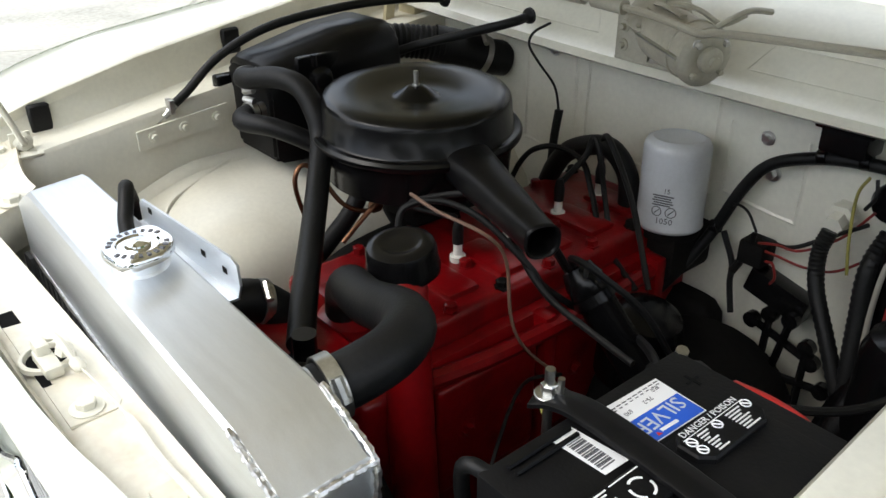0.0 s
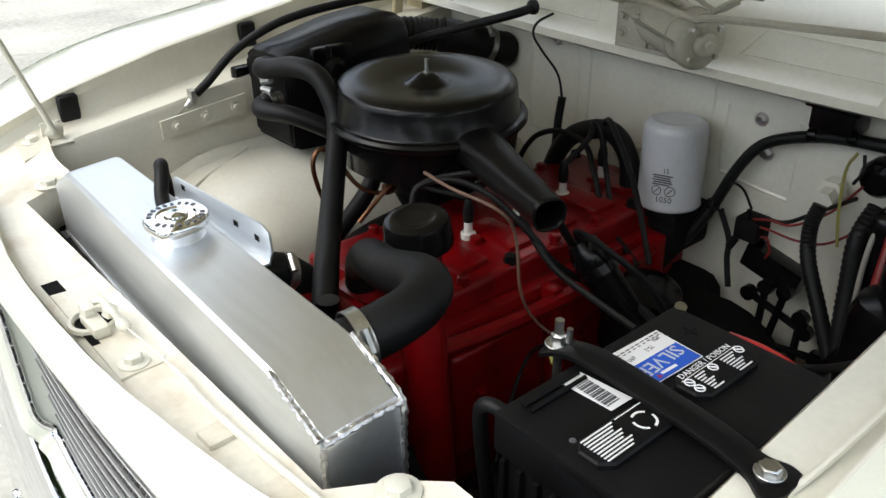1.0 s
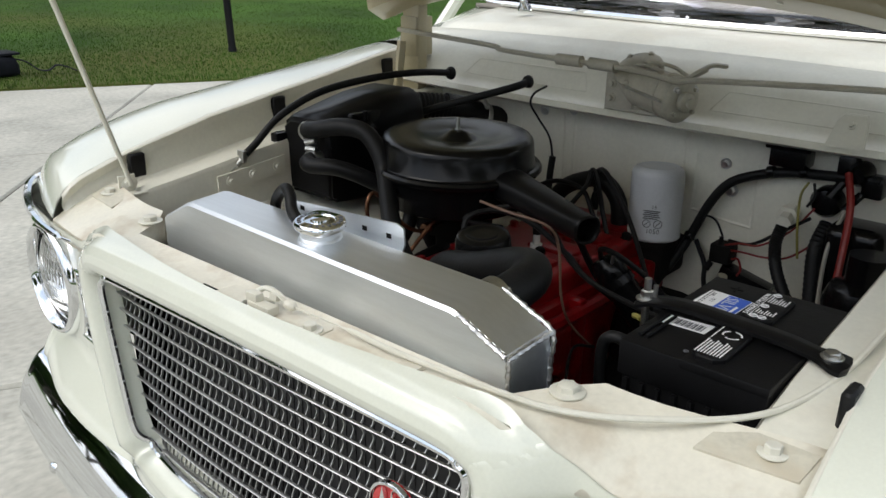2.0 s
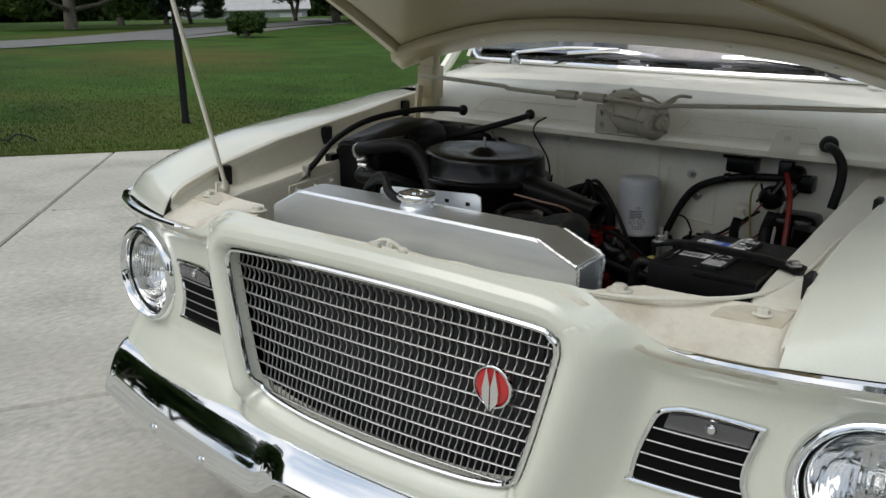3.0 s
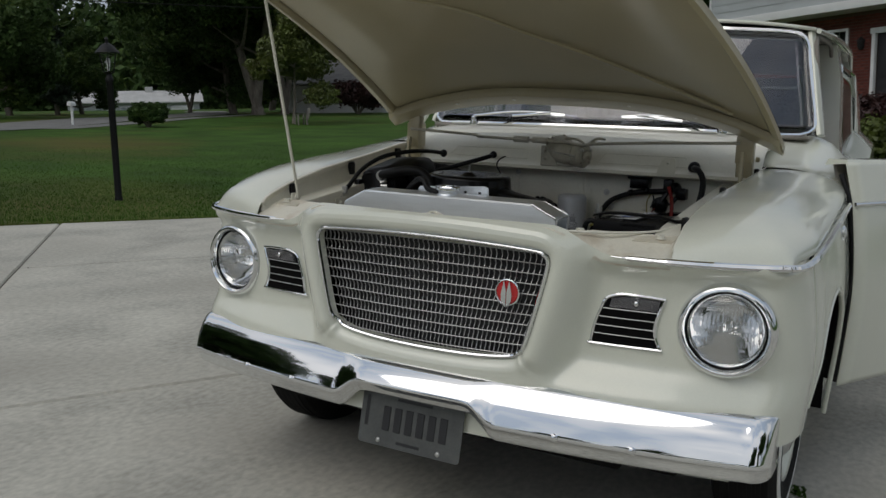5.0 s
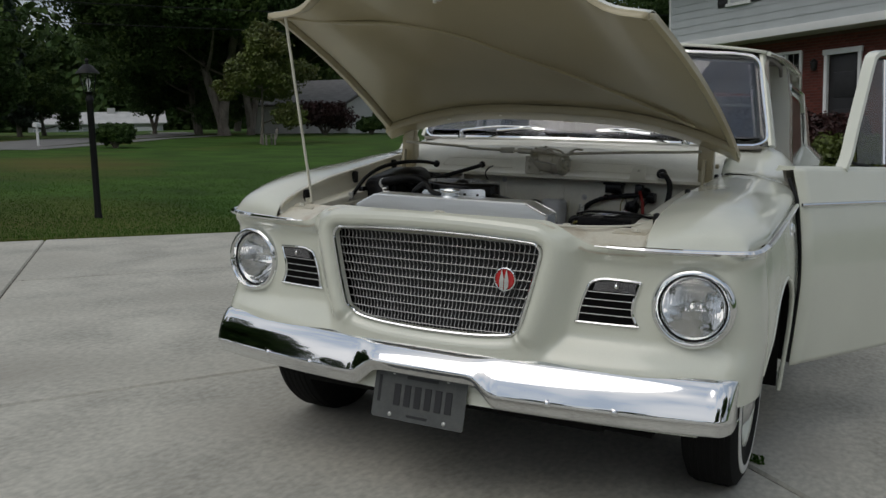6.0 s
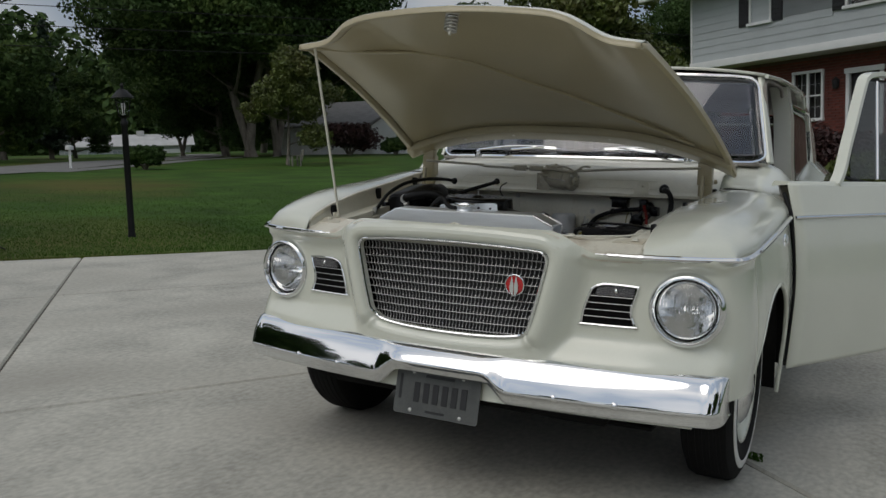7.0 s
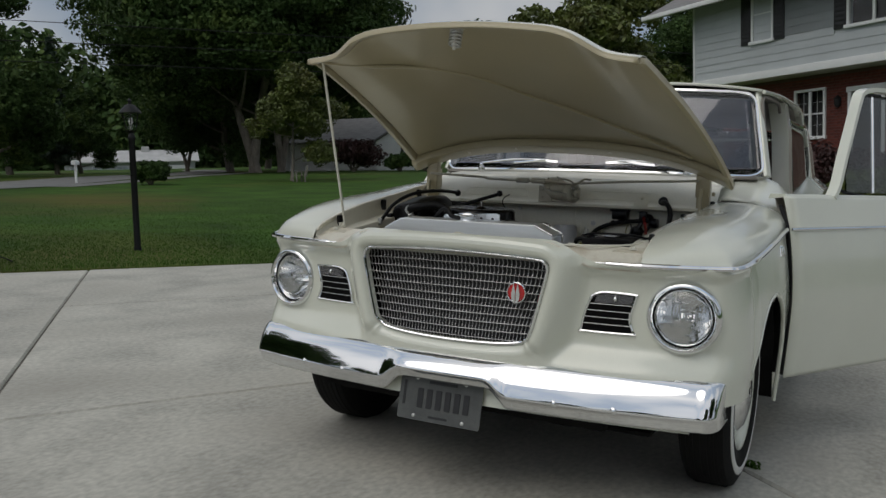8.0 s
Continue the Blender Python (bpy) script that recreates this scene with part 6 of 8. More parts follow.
loft(bm, out)
part("window_frame", bm, CREAM, odoor)
bm = B()
line2 = [(0.475, 1.03), (0.478, 1.09), (0.53, 1.20), (0.60, 1.34), (0.64, 1.415), (0.67, 1.43), (0.9, 1.43), (1.03, 1.40), (1.05, 1.03)]
rows = [[DOORM @ Vector((-0.035 - 0.16 * (z - 0.9) + a, y, z)) for y, z in line2] for a in (0, 0.004)]
loft(bm, rows)
part("door_glass", bm, GLASS, odoor, smooth=0)
bm = B()
cyl(bm, DOORM @ Vector((-0.055, 0.665, 1.03)), DOORM @ Vector((-0.118, 0.715, 1.43)), 0.008, n=8)
part("vent_post", bm, CHROME, odoor)
bm = B()
rubber_line = [DOORM @ Vector((-0.04 - 0.16 * (z - 0.9), y, z)) for y, z in line2]
tube(bm, rubber_line, 0.007, n=6, steps=3, loop=True)
part("glass_seal", bm, RUBBER, odoor)
# door opening: jamb and sill on the body
# the jamb's dark colour carries the shade inside the hinge gap
bm = B()
loft(bm, [[Vector((x + a, y + b, z)) for a, b in ((-0.05, 0.0), (0.0, 0.0), (0.0, 0.06), (-0.05, 0.06))] for x, y, z in ((0.82, 1.10, 0.30), (0.84, 1.06, 0.6), (0.83, 1.06, 0.86), (0.79, 1.10, 0.93))])
part("door_jamb", bm, DARKINSIDE, car)
for s in (1, -1):
    bm = B()
    box(bm, (s * 0.80 - 0.06, 1.14, 0.25), (s * 0.80 + 0.06, 2.2, 0.36), 0.02)
    part("sill", bm, CREAM, car)
bm = B()
tube(bm, [(0.745, 1.42, 1.10), (0.72, 1.48, 1.28), (0.70, 1.52, 1.415), (0.70, 1.75, 1.435), (0.70, 2.0, 1.435), (0.70, 2.07, 1.40)], 0.008, n=8, steps=5)
part("weather_strip", bm, INTERIOR, car)

# inside: dash, wheel, seats
bm = B()
sheet(bm, lambda a, b: Vector((a * 0.72, 1.30 + 0.28 * b + 0.04 * a * a, 1.075 - 0.02 * b - 0.35 * ease((b - 0.8) / 0.2))), steps(-1, 1, 12), steps(0, 1, 10))
part("dashboard", bm, INTERIOR, car, thick=0.01)
wc, wa = Vector((0.36, 1.78, 1.02)), Vector((0, 0.85, 0.5)).normalized()
u_, v_ = frame_of(wa)
bm = B()
tube(bm, circle(wc, u_, v_, 0.205, 24), 0.011, n=8, steps=2, loop=True)
st = part("steering_wheel", bm, INTERIOR, car)
bm = B()
for a in (0, math.pi):
    cyl(bm, wc - wa * 0.03, wc + u_ * 0.2 * math.cos(a), 0.012, n=8)
cyl(bm, wc, wc - wa * 0.5, 0.025, n=10)
part("spoke", bm, INTERIOR, st)
for y, w in ((1.95, 0.70), (2.85, 0.64)):
    bm = B()
    box(bm, (-w, y, 0.42), (w, y + 0.48, 0.60), 0.05, seg=3)
    seat = part("seat", bm, INTERIOR, car, "beige vinyl bench seat")
    bm = B()
    box(bm, (-w, 0, 0), (w, 0.14, 0.48), 0.05, Matrix.Translation((0, y + 0.42, 0.52)) @ pose(0, 0, 0, -14), seg=3)
    part("backrest", bm, INTERIOR, seat)
bm = B()
box(bm, (-0.72, 1.06, 0.34), (0.72, 1.10, 0.99))
part("toe_board", bm, DARKINSIDE, car)

# wipers
for s, x0, x1 in ((1, 0.465, 0.16), (-1, -0.475, -0.17)):
    base = Vector((x0, 1.225, 1.092))
    bm = B()
    turned(bm, base - Vector((0, 0.004, 0.012)), (0, -0.25, 1), [(0.016, 0), (0.016, 0.012), (0.010, 0.02), (0.009, 0.03), (0.004, 0.034)], 16)
    wp = part("wiper", bm, CHROME, car, "chrome wiper arm with black blade")
    a, b = base + Vector((0, 0, 0.022)), Vector((x1, 1.245, 1.135))
    bm = B()
    tube(bm, [a, a.lerp(b, 0.5) + Vector((0, -0.004, 0.008)), b], [0.008, 0.007, 0.006, 0.005], n=6, flat=0.6)
    part("arm", bm, CHROME, wp)
    bm = B()
    c0, c1 = Vector((x1 - s * 0.15, 1.262, 1.112)), Vector((x1 + s * 0.16, 1.262, 1.118))
    tube(bm, [c0, c0.lerp(c1, 0.5) + Vector((0, -0.012, 0.014)), c1], 0.0055, n=6)
    part("blade_holder", bm, CHROME, wp)
    bm = B()
    tube(bm, [c0 + Vector((0, 0.004, -0.006)), c0.lerp(c1, 0.5) + Vector((0, 0.0, -0.004)), c1 + Vector((0, 0.004, -0.006))], 0.006, n=6, flat=1.3)
    part("blade", bm, RUBBER, wp)
# script badge on the fender
bm = B()
bx = lambda y, z: Vector((side_x(y, z) + 0.002, y, z))
tube(bm, [bx(0.86, 0.80), bx(0.875, 0.835), bx(0.89, 0.80), bx(0.905, 0.835), bx(0.92, 0.805), bx(0.935, 0.83), bx(0.955, 0.805)], 0.003, n=6)
part("fender_script", bm, CHROME, car, "small chrome script")
# ---- engine bay ----
def bent(pts, r, material, parent, name, label="", n=12, steps_=7, wave=0.0):
    bm = B()
    tube(bm, pts, r, n=n, steps=steps_, wave=wave)
    return part(name, bm, material, parent, label)


def clamp(parent, c, axis, r, w=0.012, screw=(0, 0, 1)):
    """A worm-drive hose clamp."""
    bm = B()
    ax = Vector(axis).normalized()
    turned(bm, Vector(c) - ax * w / 2, ax, [(r, 0), (r + 0.0015, 0.0005), (r + 0.0015, w - 0.0005), (r, w)], 28, caps=False)
    cl = part("hose_clamp", bm, STEEL, parent, "bright steel hose clamp", thick=0.001)
    bm = B()
    sd = Vector(screw).normalized()
    q = Vector(c) + sd * (r + 0.004)
    t = ax.cross(sd).normalized()
    cyl(bm, q - t * 0.010, q + t * 0.012, 0.005, n=8)
    for k in range(5):
        cyl(bm, q - t * (0.008 - 0.004 * k), q - t * (0.0068 - 0.004 * k), 0.0056, n=8)
    part("screw", bm, STEEL, cl)
    return cl


# radiator
radiator = thing("radiator", "welded aluminium radiator with chrome pressure cap", "radiator", (0, 0.165, 0.33))
bm = B()
TX, PX, TY0, TY1 = 0.318, 0.252, 0.127, 0.207


def tank_row(x, y0, y1, z):
    return [Vector((x, y0, 0.80)), Vector((x, y0, z - 0.004)), Vector((x, y0 + 0.004, z)), Vector((x, y1 - 0.004, z + 0.004)), Vector((x, y1, z)), Vector((x, y1, 0.80))]


loft(bm, [tank_row(-TX - 0.002, 0.15, 0.214, 0.860), tank_row(-TX, 0.148, 0.214, 0.868), tank_row(-PX - 0.004, 0.145, 0.212, 0.9005), tank_row(-PX + 0.01, 0.144, 0.212, 0.903), tank_row(0, 0.132, 0.207, 0.904), tank_row(PX - 0.01, 0.121, 0.198, 0.905), tank_row(PX + 0.004, 0.121, 0.198, 0.903), tank_row(TX - 0.004, 0.123, 0.198, 0.876), tank_row(TX - 0.001, 0.124, 0.197, 0.868)])
tank = part("top_tank", bm, ALU, radiator, "brushed aluminium top tank", smooth=25)
for pts in ([(PX, 0.121, 0.905), (PX + 0.03, 0.122, 0.890), (TX - 0.003, 0.123, 0.875)], [(TX, 0.124, 0.873), (TX + 0.001, 0.16, 0.876), (TX, 0.197, 0.876)], [(TX + 0.001, 0.123, 0.872), (TX + 0.001, 0.123, 0.838), (TX, 0.123, 0.802)], [(PX, 0.199, 0.906), (TX - 0.03, 0.199, 0.891), (TX, 0.198, 0.876), (TX, 0.198, 0.84), (TX, 0.198, 0.802)], [(-TX, 0.149, 0.80), (0, 0.131, 0.80), (TX, 0.123, 0.80)]):
    bm = B()
    line = smooth_line(pts, 10)
    tube(bm, line, [0.0022 + 0.0007 * ((k * 7) % 3) for k in range(len(line))], n=6, steps=1)
    part("weld_bead", bm, WELD, tank, "rippled weld bead")
# shade behind the grille is painted into the core and side frames
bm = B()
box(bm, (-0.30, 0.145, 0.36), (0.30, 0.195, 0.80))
part("core", bm, COREGREY, radiator, "finned core darkened by painted shade")
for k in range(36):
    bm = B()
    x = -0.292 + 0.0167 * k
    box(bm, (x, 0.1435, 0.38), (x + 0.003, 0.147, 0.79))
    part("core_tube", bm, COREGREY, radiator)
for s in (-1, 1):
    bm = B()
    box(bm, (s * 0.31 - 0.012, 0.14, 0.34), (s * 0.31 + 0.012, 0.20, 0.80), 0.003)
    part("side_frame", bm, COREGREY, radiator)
# cap
cc = Vector((-0.005, 0.171, 0.903))
bm = B()
turned(bm, cc, (0, 0, 1), [(0.0275, 0), (0.027, 0.004), (0.025, 0.006), (0.025, 0.013), (0.028, 0.0145), (0.028, 0.017), (0.02, 0.018)], 36)
neck = part("filler_neck", bm, ALU, radiator)
bm = B()
rings = []
u_, v_ = Vector((1, 0, 0)), Vector((0, 1, 0))
for r, h in ((0.0285, 0.015), (0.031, 0.016), (0.0325, 0.019), (0.0325, 0.023), (0.0305, 0.0255), (0.020, 0.0262), (0.0185, 0.0245), (0.012, 0.0245), (0.0112, 0.0275), (0.004, 0.028), (0.0005, 0.0285)):
    ring = []
    for k in range(40):
        a = 2 * math.pi * k / 40
        ear = 0.007 * max(0, math.cos(a - 5.6)) ** 14 + 0.007 * max(0, math.cos(a - 2.45)) ** 14
        ring.append(cc + Vector((math.cos(a), math.sin(a), 0)) * (r + (ear if 0.015 < h < 0.0256 and r > 0.028 else 0)) + Vector((0, 0, h)))
    rings.append(ring)
loft(bm, rings)
cap = part("pressure_cap", bm, CHROME, radiator, "stamped chrome pressure cap")
for k in range(22):
    a = 2 * math.pi * k / 22
    if k in (5, 6, 16, 17):
        continue
    bm = B()
    M = Matrix.Translation(cc + Vector((0.0255 * math.cos(a), 0.0255 * math.sin(a), 0.0262))) @ pose(0, 0, 0, 0, 0, math.degrees(a) + 90)
    box(bm, (-0.0018, -0.0024, -0.0008), (0.0014, 0.0024, 0.0004), 0, M)
    part("stamped_bar", bm, GREYINK, cap)
bent([(-0.028, 0.176, 0.912), (-0.052, 0.180, 0.911), (-0.078, 0.188, 0.918), (-0.094, 0.198, 0.934), (-0.112, 0.206, 0.938), (-0.140, 0.216, 0.922), (-0.165, 0.228, 0.895), (-0.17, 0.232, 0.85), (-0.17, 0.232, 0.7)], 0.0078, RUBBER, radiator, "overflow_hose")
# bracket behind the tank
bm = B()
o = [(-0.125, 0.912), (-0.118, 0.918), (0.075, 0.930), (0.086, 0.926), (0.088, 0.905), (0.082, 0.892), (0.02, 0.889), (-0.125, 0.889)]
loft(bm, [[Vector((x, y, z)) for x, z in o] for y in (0.221, 0.2235)])
box(bm, (-0.125, 0.20, 0.889), (0.082, 0.2225, 0.8915))
br = part("shroud_bracket", bm, ALU, radiator, "thin folded aluminium bracket with slots", smooth=20)
for x in (-0.098, 0.02, 0.062):
    bm = B()
    box(bm, (x - 0.004, 0.2205, 0.9085), (x + 0.004, 0.2213, 0.9145), 0)
    part("slot", bm, DARK, br)
clamp(radiator, (0.222, 0.224, 0.872), (0.15, 1, 0.12), 0.027, 0.014, (0.8, -0.2, 0.5))
bm = B()
cyl(bm, (0.214, 0.19, 0.866), (0.224, 0.245, 0.874), 0.0235, n=24)
part("outlet", bm, ALU, radiator)
bent([(0.220, 0.212, 0.870), (0.226, 0.25, 0.876), (0.224, 0.285, 0.880), (0.205, 0.318, 0.878), (0.17, 0.338, 0.868), (0.125, 0.348, 0.850), (0.085, 0.358, 0.834), (0.045, 0.372, 0.822), (0.010, 0.388, 0.806), (-0.014, 0.398, 0.782), (-0.02, 0.40, 0.755)], 0.0245, RUBBER, radiator, "upper_hose", "thick black moulded radiator hose", n=20)

# engine
engine = thing("engine", "red-painted six-cylinder engine block", "engine", (-0.03, 0.65, 0.30))
bm = B()
box(bm, (-0.13, 0.40, 0.30), (0.07, 0.97, 0.70), 0.012)
block = part("block", bm, RED, engine)
bm = B()
box(bm, (-0.165, 0.405, 0.695), (0.052, 0.965, 0.738), 0.012, seg=3)
head = part("cylinder_head", bm, RED, engine)
for k in range(6):
    y = 0.46 + 0.088 * k
    bm = B()
    box(bm, (-0.07, y - 0.026, 0.734), (0.025, y + 0.026, 0.746), 0.008)
    part("head_boss", bm, RED, head)
for k in range(7):
    for x in (-0.15, -0.03, 0.04):
        bm = B()
        turned(bm, (x, 0.425 + 0.086 * k, 0.736), (0, 0, 1), [(0.011, 0), (0.011, 0.003), (0.0085, 0.003), (0.0085, 0.011), (0.006, 0.013)], 6)
        part("head_bolt", bm, RED if (k + (x > 0)) % 3 else DARK, head)
for k, (x, y) in enumerate(((-0.055, 0.505), (-0.048, 0.600), (-0.05, 0.70), (-0.052, 0.80), (-0.055, 0.895))):
    bm = B()
    turned(bm, (x, y, 0.738), (0, 0, 1), [(0.011, 0), (0.011, 0.008), (0.0065, 0.009), (0.006, 0.03), (0.004, 0.031), (0.0035, 0.038)], 12)
    plug = part("spark_plug", bm, CERAMIC, engine, "white ceramic spark plug")
    bm = B()
    turned(bm, (x, y, 0.764), (0, 0, 1), [(0.0075, 0), (0.008, 0.018), (0.006, 0.03), (0.004, 0.034)], 12)
    part("boot", bm, RUBBER, plug)
# side of the block facing the battery: cover plates and ribs
for y0, y1 in ((0.455, 0.625), (0.66, 0.86)):
    bm = B()
    box(bm, (0.068, y0, 0.50), (0.084, y1, 0.665), 0.01, seg=3)
    part("side_cover", bm, RED, block)
for y in (0.43, 0.64, 0.87):
    bm = B()
    box(bm, (0.06, y - 0.012, 0.33), (0.092, y + 0.012, 0.70), 0.008)
    part("rib", bm, RED, block)
bm = B()
tube(bm, [(0.07, 0.41, 0.685), (0.088, 0.55, 0.683), (0.086, 0.75, 0.68), (0.07, 0.95, 0.68)], 0.012, n=8)
part("rib", bm, RED, block)
for y in (0.5, 0.58, 0.70, 0.80):
    bm = B()
    hexbolt(bm, (0.083, y, 0.59), (1, 0, 0), 0.008, 0.008)
    part("bolt", bm, RED, block)
bm = B()
turned(bm, (0.082, 0.74, 0.44), (1, 0, 0), [(0.04, 0), (0.04, 0.02), (0.03, 0.035), (0.01, 0.04)], 20)
part("fuel_pump", bm, DARK, engine)
# front cover, water outlet, pump, fan
bm = B()
box(bm, (-0.13, 0.345, 0.34), (0.085, 0.405, 0.70), 0.018, seg=3)
part("timing_cover", bm, RED, engine)
bm = B()
turned(bm, (-0.02, 0.41, 0.735), (0, 0, 1), [(0.045, 0), (0.042, 0.012), (0.028, 0.02), (0.024, 0.045)], 20)
box(bm, (-0.10, 0.40, 0.70), (0.03, 0.44, 0.752), 0.01)
part("water_outlet", bm, RED, engine)
bm = B()
box(bm, (-0.085, 0.27, 0.66), (0.065, 0.36, 0.775), 0.02, seg=3)
turned(bm, (-0.01, 0.30, 0.71), (0, -1, 0), [(0.06, 0), (0.055, 0.03), (0.03, 0.05)], 20)
pump = part("water_pump", bm, RED, engine)
bm = B()
turned(bm, (0.062, 0.295, 0.78), (0, 0, 1), [(0.02, -0.02), (0.02, 0.0), (0.013, 0.004), (0.013, 0.03)], 18)
part("hose_fitting", bm, BLACKGLOSS, pump)
for a in range(4):
    bm = B()
    M = Matrix.Translation((-0.01, 0.245, 0.60)) @ pose(0, 0, 0, 0, 45 + 90 * a, 0)
    box(bm, (0.03, -0.006, -0.035), (0.19, 0.0, 0.035), 0.003, M @ pose(0, 0, 0, 22, 0, 0))
    part("fan_blade", bm, BLACKGLOSS, engine)
bm = B()
turned(bm, (-0.01, 0.32, 0.60), (0, -1, 0), [(0.075, 0), (0.075, 0.008), (0.065, 0.013), (0.075, 0.02), (0.075, 0.026), (0.03, 0.028), (0.028, 0.07)], 28)
turned(bm, (-0.01, 0.32, 0.40), (0, -1, 0), [(0.085, 0), (0.085, 0.008), (0.072, 0.013), (0.085, 0.02), (0.085, 0.026)], 28)
part("pulley", bm, BLACKGLOSS, engine)
bm = B()
tube(bm, [(0.066, 0.307, 0.60), (0.0, 0.307, 0.677), (-0.09, 0.307, 0.60), (-0.10, 0.307, 0.40), (-0.01, 0.307, 0.312), (0.078, 0.307, 0.40)], 0.007, n=6, loop=True)
part("fan_belt", bm, RUBBER, engine)
# generator with its strut, below the battery's edge
bm = B()
cyl(bm, (0.19, 0.32, 0.50), (0.19, 0.55, 0.50), 0.062, n=24)
gen = part("generator", bm, BLACKGLOSS, engine)
bm = B()
tube(bm, [(0.07, 0.315, 0.70), (0.15, 0.312, 0.672), (0.235, 0.305, 0.60), (0.27, 0.30, 0.555)], 0.008, n=6, flat=0.4)
part("strut", bm, DARK, gen)
for p in ((0.245, 0.303, 0.592), (0.15, 0.308, 0.675)):
    bm = B()
    hexbolt(bm, p, (0.3, -0.6, 0.7), 0.007)
    part("bolt", bm, STEEL, gen)
# lower hose by the fan
bent([(-0.05, 0.235, 0.80), (-0.055, 0.265, 0.80), (-0.05, 0.30, 0.795), (-0.035, 0.33, 0.77)], 0.024, RUBBER, engine, "bypass_hose", n=18)
clamp(engine, (-0.047, 0.308, 0.791), (0.1, 1, -0.3), 0.0245, 0.011, (0.6, 0, 0.8))
# oil filler tube and breather cap
fc = Vector((0.030, 0.448, 0.820))
bm = B()
tube(bm, [fc + Vector((0.0, 0.0, -0.005)), (0.062, 0.425, 0.78), (0.10, 0.40, 0.66), (0.128, 0.385, 0.53), (0.13, 0.385, 0.45)], 0.027, n=18)
filler = part("filler_tube", bm, RED, engine)
bm = B()
tilt = Vector((0.02, -0.12, 1))
turned(bm, fc, tilt, [(0.030, -0.014), (0.036, -0.012), (0.0425, -0.006), (0.043, 0.0), (0.0415, 0.003), (0.0405, 0.022), (0.038, 0.028), (0.033, 0.0305), (0.024, 0.031), (0.022, 0.0298), (0.014, 0.0298), (0.001, 0.0302)], 36)
part("breather_cap", bm, BLACKGLOSS, engine, "glossy black breather cap with worn rings")
# distributor, coil
bm = B()
dc = Vector((0.115, 0.665, 0.755))
dd = Vector((0.072, 0.015, -0.085)).normalized()
turned(bm, dc, dd, [(0.012, -0.02), (0.020, -0.018), (0.024, -0.005), (0.026, 0.0), (0.026, 0.02), (0.0245, 0.022), (0.0245, 0.135), (0.022, 0.14), (0.001, 0.142)], 24)
coil = part("ignition_coil", bm, BLACKGLOSS, engine, "glossy black ignition coil")
bm = B()
turned(bm, dc + dd * 0.02, dd, [(0.0255, 0), (0.028, 0.0), (0.028, 0.012), (0.0255, 0.012)], 24, caps=False)
part("coil_band", bm, BLACKGLOSS, coil, thick=0.001)
bm = B()
cyl(bm, dc + Vector((0.012, -0.012, 0.012)), dc + Vector((0.016, -0.016, 0.03)), 0.003, n=6)
part("terminal", bm, STEEL, coil)
bm = B()
turned(bm, (0.13, 0.78, 0.62), (0.25, 0, 1), [(0.05, -0.06), (0.055, -0.02), (0.055, 0.02), (0.045, 0.05), (0.03, 0.058), (0.012, 0.06)], 24)
part("distributor", bm, BLACKGLOSS, engine)
# carburettor under the cleaner, manifold
bm = B()
cyl(bm, (-0.21, 0.667, 0.70), (-0.21, 0.667, 0.84), 0.035, n=20)
box(bm, (-0.26, 0.62, 0.735), (-0.16, 0.72, 0.79), 0.01)
part("carburettor", bm, DARK, engine)
bm = B()
tube(bm, [(-0.19, 0.45, 0.665), (-0.22, 0.55, 0.68), (-0.22, 0.67, 0.69), (-0.22, 0.8, 0.68), (-0.19, 0.92, 0.665)], 0.028, n=12)
part("manifold", bm, DARK, engine)
bm = B()
box(bm, (-0.15, 0.92, 0.35), (0.15, 0.975, 0.62), 0.04, seg=3)
turned(bm, (0.19, 0.83, 0.50), (0.35, -0.4, 0.6), [(0.15, -0.05), (0.15, 0), (0.14, 0.035), (0.10, 0.06), (0.03, 0.07)], 28)
part("bell_housing", bm, DARK, engine)
bent([(-0.176, 0.90, 0.70), (-0.15, 0.90, 0.762), (-0.115, 0.90, 0.80), (-0.05, 0.90, 0.822), (-0.009, 0.90, 0.79), (-0.001, 0.90, 0.73)], 0.016, RUBBER, engine, "vent_hose", n=12)
